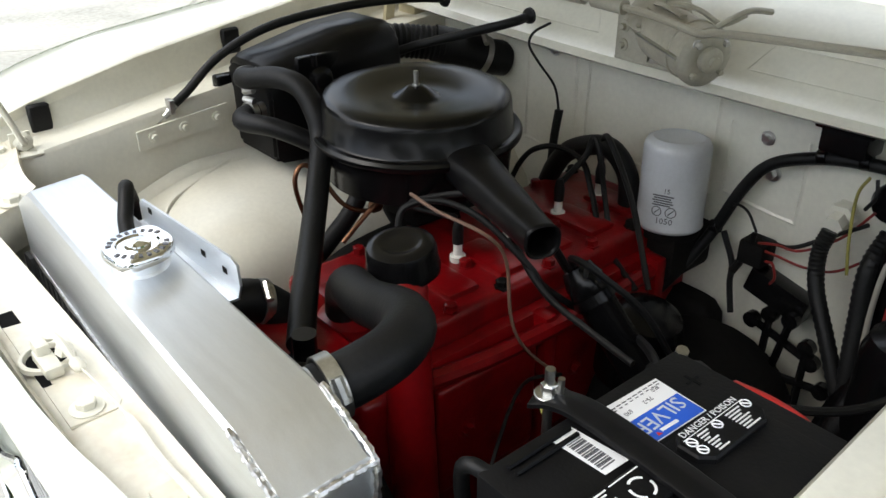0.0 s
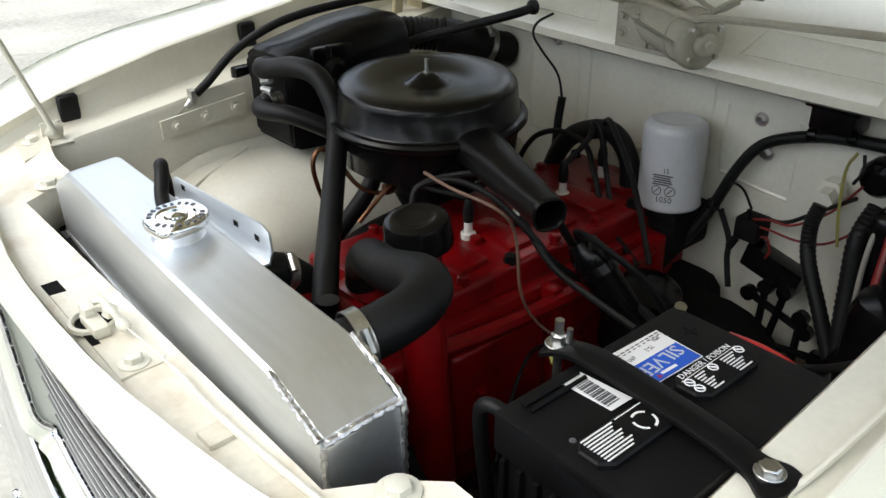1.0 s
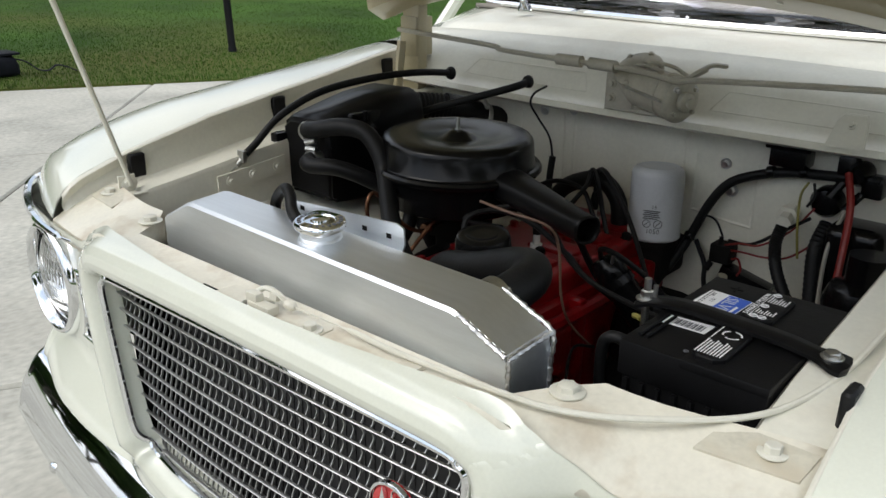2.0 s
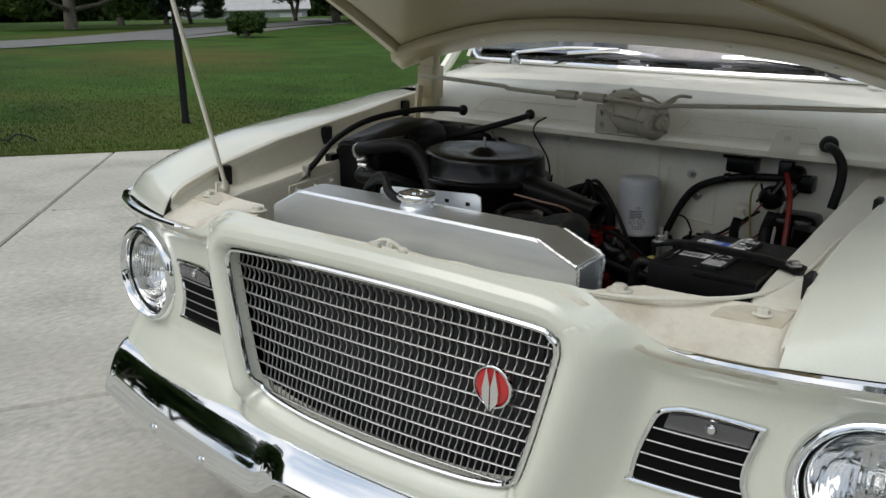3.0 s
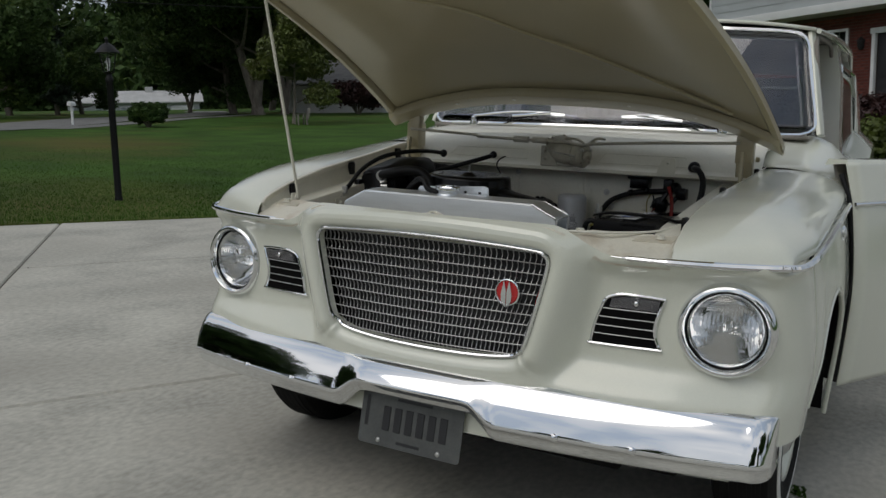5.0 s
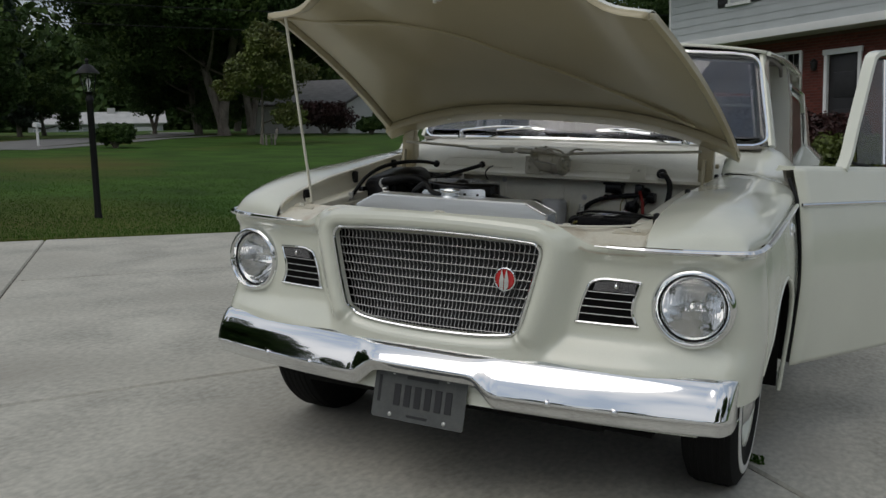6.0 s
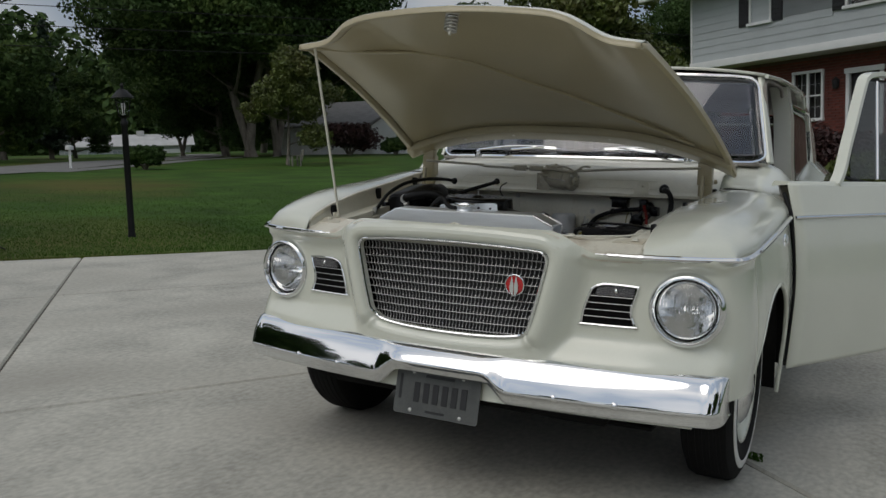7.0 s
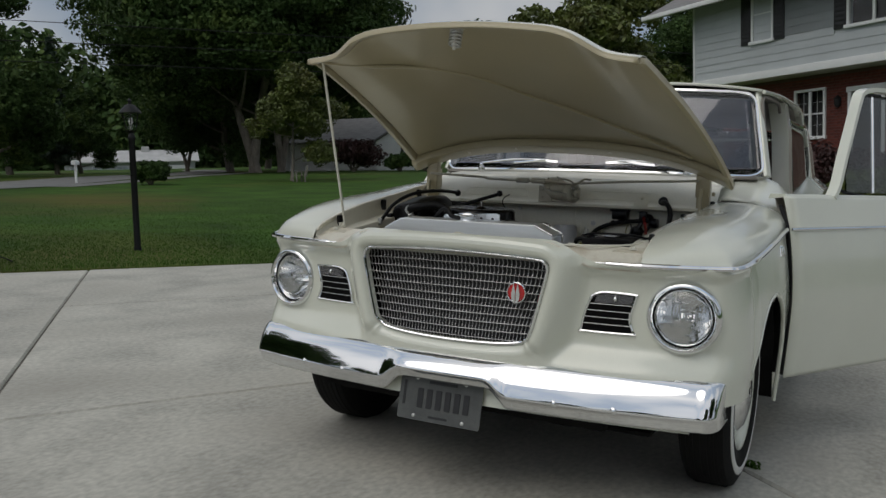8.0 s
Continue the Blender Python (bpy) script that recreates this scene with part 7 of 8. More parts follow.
# spark leads and small wires over the engine
WIRES = [
    ([(-0.05, 0.60, 0.80), (-0.10, 0.56, 0.815), (-0.02, 0.60, 0.845), (0.03, 0.61, 0.825), (0.075, 0.60, 0.785), (0.12, 0.60, 0.755), (0.18, 0.605, 0.737), (0.246, 0.60, 0.73)], 0.0045, RUBBER),
    ([(-0.055, 0.505, 0.80), (-0.06, 0.52, 0.835), (-0.03, 0.555, 0.845), (0.02, 0.58, 0.83), (0.08, 0.60, 0.785), (0.10, 0.62, 0.75), (0.13, 0.70, 0.68)], 0.0045, RUBBER),
    ([(-0.19, 0.84, 0.74), (-0.181, 0.85, 0.77), (-0.153, 0.85, 0.80), (-0.107, 0.85, 0.818), (-0.056, 0.85, 0.811), (-0.024, 0.84, 0.772), (0.02, 0.82, 0.72), (0.10, 0.80, 0.68)], 0.0045, RUBBER),
    ([(-0.052, 0.80, 0.79), (-0.042, 0.84, 0.825), (-0.039, 0.85, 0.852), (-0.026, 0.85, 0.835), (-0.008, 0.85, 0.77), (0.03, 0.83, 0.70)], 0.0045, RUBBER),
    ([(-0.055, 0.895, 0.80), (-0.05, 0.89, 0.84), (-0.01, 0.86, 0.845), (0.05, 0.84, 0.78), (0.12, 0.80, 0.69)], 0.0045, RUBBER),
    ([(0.105, 0.655, 0.775), (0.115, 0.64, 0.795), (0.145, 0.65, 0.785), (0.19, 0.69, 0.735), (0.215, 0.73, 0.66)], 0.0045, RUBBER),
    ([(-0.02, 0.50, 0.875), (0.03, 0.50, 0.87), (0.09, 0.519, 0.857), (0.095, 0.547, 0.816), (0.10, 0.555, 0.735), (0.105, 0.58, 0.682), (0.12, 0.627, 0.63)], 0.0022, TANWIRE),
    ([(0.20, 0.42, 0.60), (0.17, 0.47, 0.64), (0.13, 0.55, 0.66), (0.12, 0.63, 0.63)], 0.0025, RUBBER),
    ([(0.06, 0.66, 0.79), (0.075, 0.70, 0.72), (0.12, 0.72, 0.67), (0.2, 0.68, 0.70), (0.27, 0.62, 0.72), (0.34, 0.56, 0.70)], 0.006, RUBBER),
]
for pts, r, m in WIRES:
    bent(pts, r, m, engine, "wire", n=8)
for pts in ([(-0.235, 0.51, 0.64), (-0.24, 0.507, 0.70), (-0.24, 0.479, 0.79), (-0.24, 0.475, 0.829), (-0.24, 0.49, 0.844), (-0.23, 0.508, 0.825), (-0.205, 0.526, 0.788), (-0.195, 0.559, 0.770), (-0.20, 0.60, 0.772), (-0.205, 0.64, 0.765)], [(-0.17, 0.50, 0.75), (-0.16, 0.54, 0.79), (-0.17, 0.58, 0.80), (-0.20, 0.63, 0.78)]):
    bent(pts, 0.0035, COPPER, engine, "fuel_line", "copper fuel line", n=8)
bm = B()
turned(bm, (-0.198, 0.575, 0.771), (0, 1, 0), [(0.006, -0.008), (0.009, -0.006), (0.009, 0.008), (0.006, 0.01)], 6)
part("pipe_union", bm, COPPER, engine)

# air cleaner
ac = Vector((-0.21, 0.667, 0.0))
cleaner = thing("air_cleaner", "black round air cleaner with wing-nut stud", "air cleaner", (-0.21, 0.667, 0.815))
bm = B()
turned(bm, ac, (0.02, -0.02, 1), [(0.06, 0.802), (0.115, 0.806), (0.132, 0.815), (0.135, 0.862), (0.136, 0.868)], 64)
part("lower_pan", bm, BLACKGLOSS, cleaner)
bm = B()
turned(bm, ac, (0.02, -0.02, 1), [(0.134, 0.866), (0.1455, 0.868), (0.1485, 0.872), (0.1485, 0.876), (0.145, 0.880), (0.138, 0.881), (0.1355, 0.884), (0.1325, 0.916), (0.131, 0.9225), (0.127, 0.927), (0.119, 0.9292), (0.098, 0.929), (0.06, 0.9235), (0.035, 0.920), (0.03, 0.921), (0.016, 0.932), (0.010, 0.9345), (0.001, 0.935)], 72)
part("lid", bm, BLACKGLOSS, cleaner, "satin black dished lid")
bm = B()
cyl(bm, ac + Vector((0.018, -0.018, 0.93)), ac + Vector((0.0185, -0.0185, 0.955)), 0.0034, n=10)
turned(bm, ac + Vector((0.018, -0.018, 0.932)), (0, 0, 1), [(0.006, 0), (0.006, 0.004)], 6)
part("stud", bm, STEEL, cleaner)
bm = B()
rings = []
for q, w, h in ((0.0, 0.036, 0.025), (0.12, 0.035, 0.025), (0.5, 0.028, 0.0225), (0.85, 0.0215, 0.020), (0.97, 0.020, 0.020), (1.0, 0.0207, 0.0207)):
    c = Vector((-0.10, 0.640, 0.868)).lerp(Vector((0.128, 0.572, 0.845)), q)
    d = Vector((0.223, -0.087, -0.017)).normalized()
    side = d.cross(Vector((0, 0, 1))).normalized()
    up = side.cross(d)
    rings.append([c + side * (w * math.copysign(abs(math.cos(a)) ** 0.75, math.cos(a))) + up * (h * math.copysign(abs(math.sin(a)) ** 0.75, math.sin(a))) for a in (2 * math.pi * k / 28 for k in range(28))])
loft(bm, rings, caps=False)
part("intake_snout", bm, BLACKMATT, cleaner, thick=0.0025)

# heater box with duct and hoses
heater = thing("heater_box", "black plastic heater box with ribbed duct", "heater", (-0.46, 0.66, 0.77))
bm = B()
rings = []
for y, zt, xi, zb in ((0.540, 0.925, -0.405, 0.785), (0.548, 0.934, -0.40, 0.778), (0.60, 0.945, -0.395, 0.775), (0.68, 0.962, -0.385, 0.775), (0.76, 0.968, -0.38, 0.775), (0.775, 0.96, -0.385, 0.78)):
    rings.append([Vector((-0.528, y, zb)), Vector((xi, y, zb)), Vector((xi, y, zt - 0.05)), Vector((xi - 0.006, y, zt - 0.018)), Vector((xi - 0.03, y, zt)), Vector((-0.515, y, zt - 0.004)), Vector((-0.534, y, zt - 0.018))])
loft(bm, rings)
bmesh.ops.bevel(bm, geom=list(bm.edges), offset=0.005, segments=2, affect="EDGES")
hb = part("case", bm, BLACKMATT, heater)
bm = B()
box(bm, (-0.545, 0.515, 0.765), (-0.525, 0.55, 0.895), 0.006)
hexbolt(bm, (-0.535, 0.516, 0.87), (0, -1, 0), 0.006)
part("mounting_flange", bm, BLACKGLOSS, heater)
for x, z in ((-0.443, 0.912), (-0.43, 0.862)):
    bm = B()
    cyl(bm, (x, 0.545, z), (x, 0.51, z), 0.012, n=14)
    part("hose_spigot", bm, STEEL, heater)
bm = B()
turned(bm, (-0.40, 0.62, 0.905), (1, -0.2, 0), [(0.02, 0), (0.02, 0.02), (0.012, 0.024), (0.012, 0.035), (0.004, 0.036)], 12)
box(bm, (-0.405, 0.585, 0.90), (-0.392, 0.66, 0.94), 0.004)
cyl(bm, (-0.372, 0.60, 0.93), (-0.372, 0.60, 0.948), 0.005, n=8)
part("control_valve", bm, BLACKGLOSS, heater)
bm = B()
tube(bm, [(-0.455, 0.75, 0.925), (-0.45, 0.78, 0.922), (-0.435, 0.82, 0.918), (-0.418, 0.85, 0.914), (-0.40, 0.88, 0.908)], 0.028, n=24, steps=8, wave=0.045)
part("ribbed_duct", bm, RUBBER, heater)
bent([(-0.412, 0.865, 0.912), (-0.388, 0.905, 0.90), (-0.37, 0.945, 0.884), (-0.362, 0.984, 0.874)], 0.031, RUBBER, heater, "duct_elbow", n=18)
clamp(heater, (-0.372, 0.94, 0.886), (0.3, 1, -0.4), 0.032, 0.01, (0.5, -0.2, 1))
bent([(-0.443, 0.53, 0.914), (-0.425, 0.51, 0.918), (-0.39, 0.505, 0.926), (-0.345, 0.52, 0.935), (-0.30, 0.53, 0.930), (-0.268, 0.532, 0.90), (-0.247, 0.525, 0.868), (-0.205, 0.49, 0.835), (-0.159, 0.452, 0.812), (-0.08, 0.392, 0.802), (-0.01, 0.34, 0.798), (0.045, 0.30, 0.785)], 0.0155, RUBBER, heater, "heater_hose", "long black heater hose", n=16)
clamp(heater, (-0.441, 0.521, 0.912), (0.2, -1, 0.05), 0.0158, 0.010, (0.3, 0, -1))
bent([(-0.43, 0.525, 0.862), (-0.42, 0.50, 0.862), (-0.395, 0.49, 0.862), (-0.35, 0.51, 0.862), (-0.31, 0.55, 0.84), (-0.28, 0.62, 0.79), (-0.25, 0.66, 0.70)], 0.0145, RUBBER, heater, "heater_hose", n=14)
clamp(heater, (-0.428, 0.518, 0.862), (0.2, -1, 0), 0.015, 0.010, (0, 0, 1))
bent([(-0.30, 0.48, 0.62), (-0.26, 0.53, 0.70), (-0.24, 0.57, 0.76), (-0.25, 0.60, 0.81)], 0.0135, RUBBER, heater, "heater_hose", n=14)
# bowden cable into the cowl
bent([(-0.523, 0.440, 0.868), (-0.522, 0.465, 0.885), (-0.515, 0.52, 0.93), (-0.49, 0.60, 0.968), (-0.465, 0.72, 0.984), (-0.448, 0.83, 0.984), (-0.432, 0.912, 0.976)], 0.007, RUBBER, heater, "control_cable", n=10)
bm = B()
turned(bm, (-0.432, 0.908, 0.976), (0, -1, 0.1), [(0.014, 0), (0.013, 0.004), (0.009, 0.008)], 16)
part("grommet", bm, RUBBER, heater)
bm = B()
cyl(bm, (-0.523, 0.442, 0.867), (-0.522, 0.42, 0.852), 0.0055, n=8)
cyl(bm, (-0.522, 0.42, 0.852), (-0.519, 0.395, 0.835), 0.002, n=6)
box(bm, (-0.53, 0.428, 0.855), (-0.512, 0.436, 0.878), 0.002)
part("cable_end", bm, STEEL, heater)
bm = B()
loft(bm, [[Vector((-0.5135 + dx, y, z)) for y, z in ((0.37, 0.812), (0.52, 0.824), (0.52, 0.856), (0.37, 0.842))] for dx in (0, 0.004)])
ap = part("apron_plate", bm, BAYCREAM, heater, smooth=0)
for y in (0.395, 0.445, 0.50):
    bm = B()
    hexbolt(bm, (-0.5095, y, 0.828 + 0.08 * (y - 0.37)), (1, 0, 0), 0.005, 0.004)
    part("bolt", bm, BAYCREAM, ap)
# tubes that pass the cowl
bent([(-0.237, 0.912, 0.980), (-0.25, 0.885, 0.972), (-0.31, 0.85, 0.950), (-0.38, 0.81, 0.925), (-0.40, 0.78, 0.915)], 0.0075, RUBBER, heater, "vacuum_tube", n=10)
bm = B()
turned(bm, (-0.237, 0.915, 0.981), (0, -1, 0), [(0.013, 0), (0.012, 0.005), (0.008, 0.008)], 16)
part("grommet", bm, RUBBER, heater)
bent([(-0.192, 0.914, 0.978), (-0.205, 0.892, 0.965), (-0.210, 0.888, 0.945), (-0.200, 0.90, 0.918), (-0.190, 0.93, 0.875), (-0.186, 0.94, 0.83)], 0.0022, RUBBER, heater, "thin_wire", n=6)
bent([(-0.186, 0.94, 0.835), (-0.184, 0.93, 0.79), (-0.17, 0.91, 0.74)], 0.007, RUBBER, heater, "wire_boot", n=8)

# oil filter on its bracket
ofilter = thing("oil_filter", "white spin-on oil filter with small dark print", "oil filter", (0.075, 0.90, 0.74))
FB, FA = Vector((0.062, 0.915, 0.732)), Vector((-0.03, 0.03, 1))
bm = B()
turned(bm, FB, FA, [(0.030, 0.0), (0.046, 0.001), (0.0485, 0.004), (0.0485, 0.007), (0.0475, 0.009), (0.0475, 0.118), (0.0465, 0.124), (0.043, 0.130), (0.036, 0.1335), (0.034, 0.1325), (0.022, 0.1325), (0.001, 0.1325)], 48)
fc_ = part("canister", bm, FILTER, ofilter)
bm = B()
turned(bm, FB, FA, [(0.044, -0.012), (0.046, -0.008), (0.046, 0.001)], 40)
box(bm, (0.05, 0.88, 0.66), (0.10, 0.98, 0.73), 0.01)
part("mount", bm, DARK, ofilter)
FD = FA.normalized()
fu = Vector((0.62, -0.78, 0)).normalized()
fu = (fu - FD * fu.dot(FD)).normalized()
fs = fu.cross(FD) * -1


def on_filter(a, h, off=0.0478):
    """A frame on the canister: a degrees round from the side facing the battery, h up."""
    n_ = (fu * math.cos(radians(a)) + fs * math.sin(radians(a))).normalized()
    x_ = FD.cross(n_)
    M = Matrix((x_, FD, n_)).transposed().to_4x4()
    M.translation = FB + FD * h + n_ * off
    return M


lettering("number", "1050", 0.0125, on_filter(-14, 0.022), GREYINK, fc_, 0.0003)
lettering("number", "15", 0.010, on_filter(-14, 0.067) @ pose(0, 0, 0, 0, 0, 0), GREYINK, fc_, 0.0003)
for k in range(5):
    bm = B()
    box(bm, (-0.014 + 0.002 * (k % 2), -0.0009, -0.0004), (0.012 + 0.002 * ((k * 2) % 3), 0.0009, 0.0004), 0, on_filter(-20, 0.046 + 0.0035 * k))
    part("print_bar", bm, GREYINK, fc_)
for a, rr in ((-28, 0.007), (-4, 0.0075)):
    bm = B()
    tube(bm, [on_filter(a, 0.036) @ Vector((rr * math.cos(t), rr * math.sin(t), 0)) for t in steps(0, 5.9, 14)], 0.0007, n=5, steps=1, loop=True)
    part("print_ring", bm, GREYINK, fc_)
    bm = B()
    box(bm, (-rr * 0.7, -0.0007, -0.0004), (rr * 0.7, 0.0007, 0.0004), 0, on_filter(a, 0.036) @ pose(0, 0, 0, 0, 0, 45))
    part("print_bar", bm, GREYINK, fc_)

# wiper motor and linkage on the cowl
wiper = thing("wiper_motor", "cream-painted wiper motor with linkage rods", "wiper motor", (0.07, 0.92, 0.955))
bm = B()
d = Vector((0.93, -0.34, -0.1)).normalized()
MB = Vector((0.016, 0.912, 1.004))
turned(bm, MB, d, [(0.030, -0.012), (0.036, -0.010), (0.0375, -0.004), (0.0375, 0.060), (0.0395, 0.061), (0.0395, 0.066), (0.0375, 0.067), (0.0375, 0.086), (0.0395, 0.087), (0.0395, 0.094), (0.036, 0.097), (0.033, 0.1005), (0.022, 0.1025), (0.0165, 0.101), (0.0165, 0.109), (0.013, 0.112), (0.0075, 0.1125), (0.0075, 0.119), (0.001, 0.120)], 40)
wb = part("motor_case", bm, DULLCREAM, wiper)
u_, v_ = frame_of(d)
for a in (0.8, 2.4, 3.9, 5.5):
    bm = B()
    hexbolt(bm, MB + d * 0.099 + u_ * 0.028 * math.cos(a) + v_ * 0.028 * math.sin(a), d, 0.0042, 0.005)
    part("bolt", bm, STEEL if a > 3 else DULLCREAM, wb)
bm = B()
cyl(bm, MB - d * 0.004 + u_ * 0.039, MB + d * 0.09 + u_ * 0.039, 0.003, n=8)
cyl(bm, MB - d * 0.004 - u_ * 0.039, MB + d * 0.09 - u_ * 0.039, 0.003, n=8)
part("through_bolt", bm, STEEL, wb)
# gear case above with ribbed cover
gd_ = Vector((0.05, -0.6, 0.8)).normalized()
gc = Vector((0.004, 0.912, 1.030))
bm = B()
turned(bm, gc, gd_, [(0.040, -0.03), (0.040, -0.004), (0.043, -0.003), (0.043, 0.003), (0.036, 0.006), (0.030, 0.009), (0.014, 0.010), (0.012, 0.016), (0.004, 0.017)], 32)
gear = part("gear_case", bm, DULLCREAM, wiper)
gu, gv = frame_of(gd_)
for k in range(6):
    bm = B()
    a = math.pi / 3 * k + 0.3
    turned(bm, gc + gu * 0.037 * math.cos(a) + gv * 0.037 * math.sin(a), gd_, [(0.0065, -0.006), (0.0065, 0.006), (0.004, 0.007), (0.004, 0.010)], 8)
    part("bolt", bm, DULLCREAM, gear)
bm = B()
tube(bm, [gc + gd_ * 0.014, gc + gd_ * 0.016 + Vector((0.03, -0.012, 0.0)), gc + gd_ * 0.014 + Vector((0.058, -0.02, -0.004))], 0.006, n=8, flat=0.5)
part("crank_arm", bm, DULLCREAM, gear)
bm = B()
box(bm, (-0.055, 0.900, 0.960), (0.002, 0.907, 1.022), 0.003)
box(bm, (-0.055, 0.900, 0.956), (0.06, 0.945, 0.962), 0.002)
hexbolt(bm, (-0.041, 0.900, 0.978), (0, -1, 0), 0.005, 0.005)
hexbolt(bm, (-0.041, 0.900, 1.004), (0, -1, 0), 0.005, 0.005)
part("motor_bracket", bm, DULLCREAM, wiper)
bm = B()
tube(bm, [(0.11, 0.888, 1.032), (0.125, 0.90, 1.045), (0.135, 0.92, 1.052), (0.15, 0.94, 1.050)], 0.008, n=8, flat=0.5)
part("motor_bracket", bm, DULLCREAM, wiper)
bm = B()
tube(bm, [(0.02, 0.90, 1.04), (0.045, 0.89, 1.05), (0.075, 0.90, 1.045), (0.10, 0.915, 1.03), (0.12, 0.935, 1.042)], 0.0038, n=6)
part("motor_lead", bm, DULLCREAM, wiper)
bm = B()
tube(bm, [(-0.550, 0.872, 1.059), (-0.40, 0.871, 1.053), (-0.29, 0.870, 1.048), (-0.27, 0.869, 1.043), (-0.15, 0.867, 1.040), (-0.04, 0.864, 1.039), (0.03, 0.858, 1.038), (0.085, 0.852, 1.033), (0.112, 0.852, 1.030), (0.15, 0.856, 1.036), (0.348, 0.868, 1.048), (0.50, 0.885, 1.054), (0.585, 0.90, 1.058)], 0.0058, n=8, flat=0.85)
part("link_rod", bm, DULLCREAM, wiper)
for a, b in (((-0.140, 0.867, 1.040), (-0.088, 0.866, 1.040)), ((-0.070, 0.865, 1.040), (-0.016, 0.8625, 1.039))):
    bm = B()
    cyl(bm, a, b, 0.0105, n=12)
    part("link_sleeve", bm, DULLCREAM, wiper)

# battery
battery = thing("battery", "black car battery with blue and white label", "battery", (0.448, 0.365, 0.685))
BX0, BX1, BY0, BY1, BZ = 0.366, 0.523, 0.250, 0.484, 0.867
bm = B()
box(bm, (BX0 + 0.004, BY0 + 0.004, 0.685), (BX1 - 0.004, BY1 - 0.004, 0.835), 0.004)
part("case", bm, BATTERY, battery)
bm = B()
box(bm, (BX0, BY0, 0.828), (BX1, BY1, BZ), 0.003)
lid = part("lid", bm, BATTERY, battery)
bm = B()
box(bm, (BX0 + 0.068, BY0 - 0.002, 0.858), (BX1 + 0.001, BY1 - 0.02, BZ + 0.0015), 0.002)
part("lid_step", bm, BATTERY, battery)
for k in range(9):
    bm = B()
    box(bm, (BX0 + 0.008 + 0.018 * k, BY0 - 0.0015, 0.70), (BX0 + 0.014 + 0.018 * k, BY0 + 0.006, 0.825), 0.002)
    part("case_rib", bm, BATTERY, battery)
for k in range(2):
    bm = B()
    cyl(bm, (BX0 + 0.012 + 0.008 * k, BY0 + 0.02, BZ + 0.0018), (BX0 + 0.012 + 0.008 * k, BY0 + 0.085, BZ + 0.0018), 0.0022, n=6)
    part("lid_rib", bm, BATTERY, battery)
TOP = BZ + 0.0005


def vent_cap(y0, y1):
    o = [(0.437, y0 + 0.010), (0.445, y0), (0.463, y0), (0.472, y0 + 0.010), (0.472, y1 - 0.010), (0.463, y1), (0.445, y1), (0.437, y1 - 0.010)]
    bm = B()
    loft(bm, [[Vector((x, y, BZ)) for x, y in o], [Vector((x, y, BZ + 0.0055)) for x, y in o], [Vector((0.4545 + (x - 0.4545) * 0.9, (y0 + y1) / 2 + (y - (y0 + y1) / 2) * 0.96, BZ + 0.007)) for x, y in o]])
    return part("vent_cap", bm, BATTERY, lid, "moulded cap with white warnings", smooth=20)


v1, v2 = vent_cap(0.376, 0.462), vent_cap(0.258, 0.344)
Z1 = BZ + 0.0071
# x of the print runs along y
lettering("warning", "DANGER / POISON", 0.0082, Matrix.Translation((0.4415, 0.420, Z1)) @ pose(0, 0, 0, 0, 0, 90), WHITE, v1, 0.0002)
for k in range(7):
    for y0, L in ((0.395, 0.013), (0.431, 0.018)):
        bm = B()
        x = 0.449 + 0.0031 * k
        box(bm, (x - 0.0007, y0, Z1 - 0.0003), (x + 0.0007, y0 + L - 0.003 * (k % 3), Z1 + 0.0002))
        part("print_bar", bm, WHITE, v1)
for x, y in ((0.4505, 0.386), (0.4505, 0.418), (0.460, 0.386), (0.4505, 0.456)):
    bm = B()
    tube(bm, [(x + 0.0042 * math.cos(a), y + 0.0042 * math.sin(a), Z1) for a in steps(0, 5.8, 10)], 0.0007, n=4, steps=1, loop=True)
    cyl(bm, (x - 0.003, y - 0.003, Z1), (x + 0.003, y + 0.003, Z1), 0.0008, n=4)
    part("print_symbol", bm, WHITE, v1)
bm = B()
box(bm, (0.4455, 0.382, Z1 - 0.0003), (0.4462, 0.458, Z1 + 0.0002))
part("print_bar", bm, WHITE, v1)
for k in range(9):
    bm = B()
    x = 0.4405 + 0.0032 * k
    box(bm, (x - 0.0007, 0.266, Z1 - 0.0003), (x + 0.0007, 0.301 - 0.003 * (k % 3), Z1 + 0.0002))
    part("print_bar", bm, WHITE, v2)
for k in range(3):
    bm = B()
    a0 = 2.1 * k
    tube(bm, [(0.455 + 0.0095 * math.cos(a0 + t), 0.322 + 0.0095 * math.sin(a0 + t), Z1) for t in steps(0.1, 1.6, 5)], 0.0011, n=4, steps=1, flat=0.3)
    part("print_symbol", bm, WHITE, v2)
bm = B()
box(bm, (0.4395, 0.305, Z1 - 0.0003), (0.4405, 0.340, Z1 + 0.0002))
part("print_bar", bm, WHITE, v2)
# stickers
def patch(name, corners, z, material, parent, label=""):
    bm = B()
    loft(bm, [[Vector((x, y, z)) for x, y in corners], [Vector((x, y, z + 0.0004)) for x, y in corners]])
    return part(name, bm, material, parent, label, smooth=0)


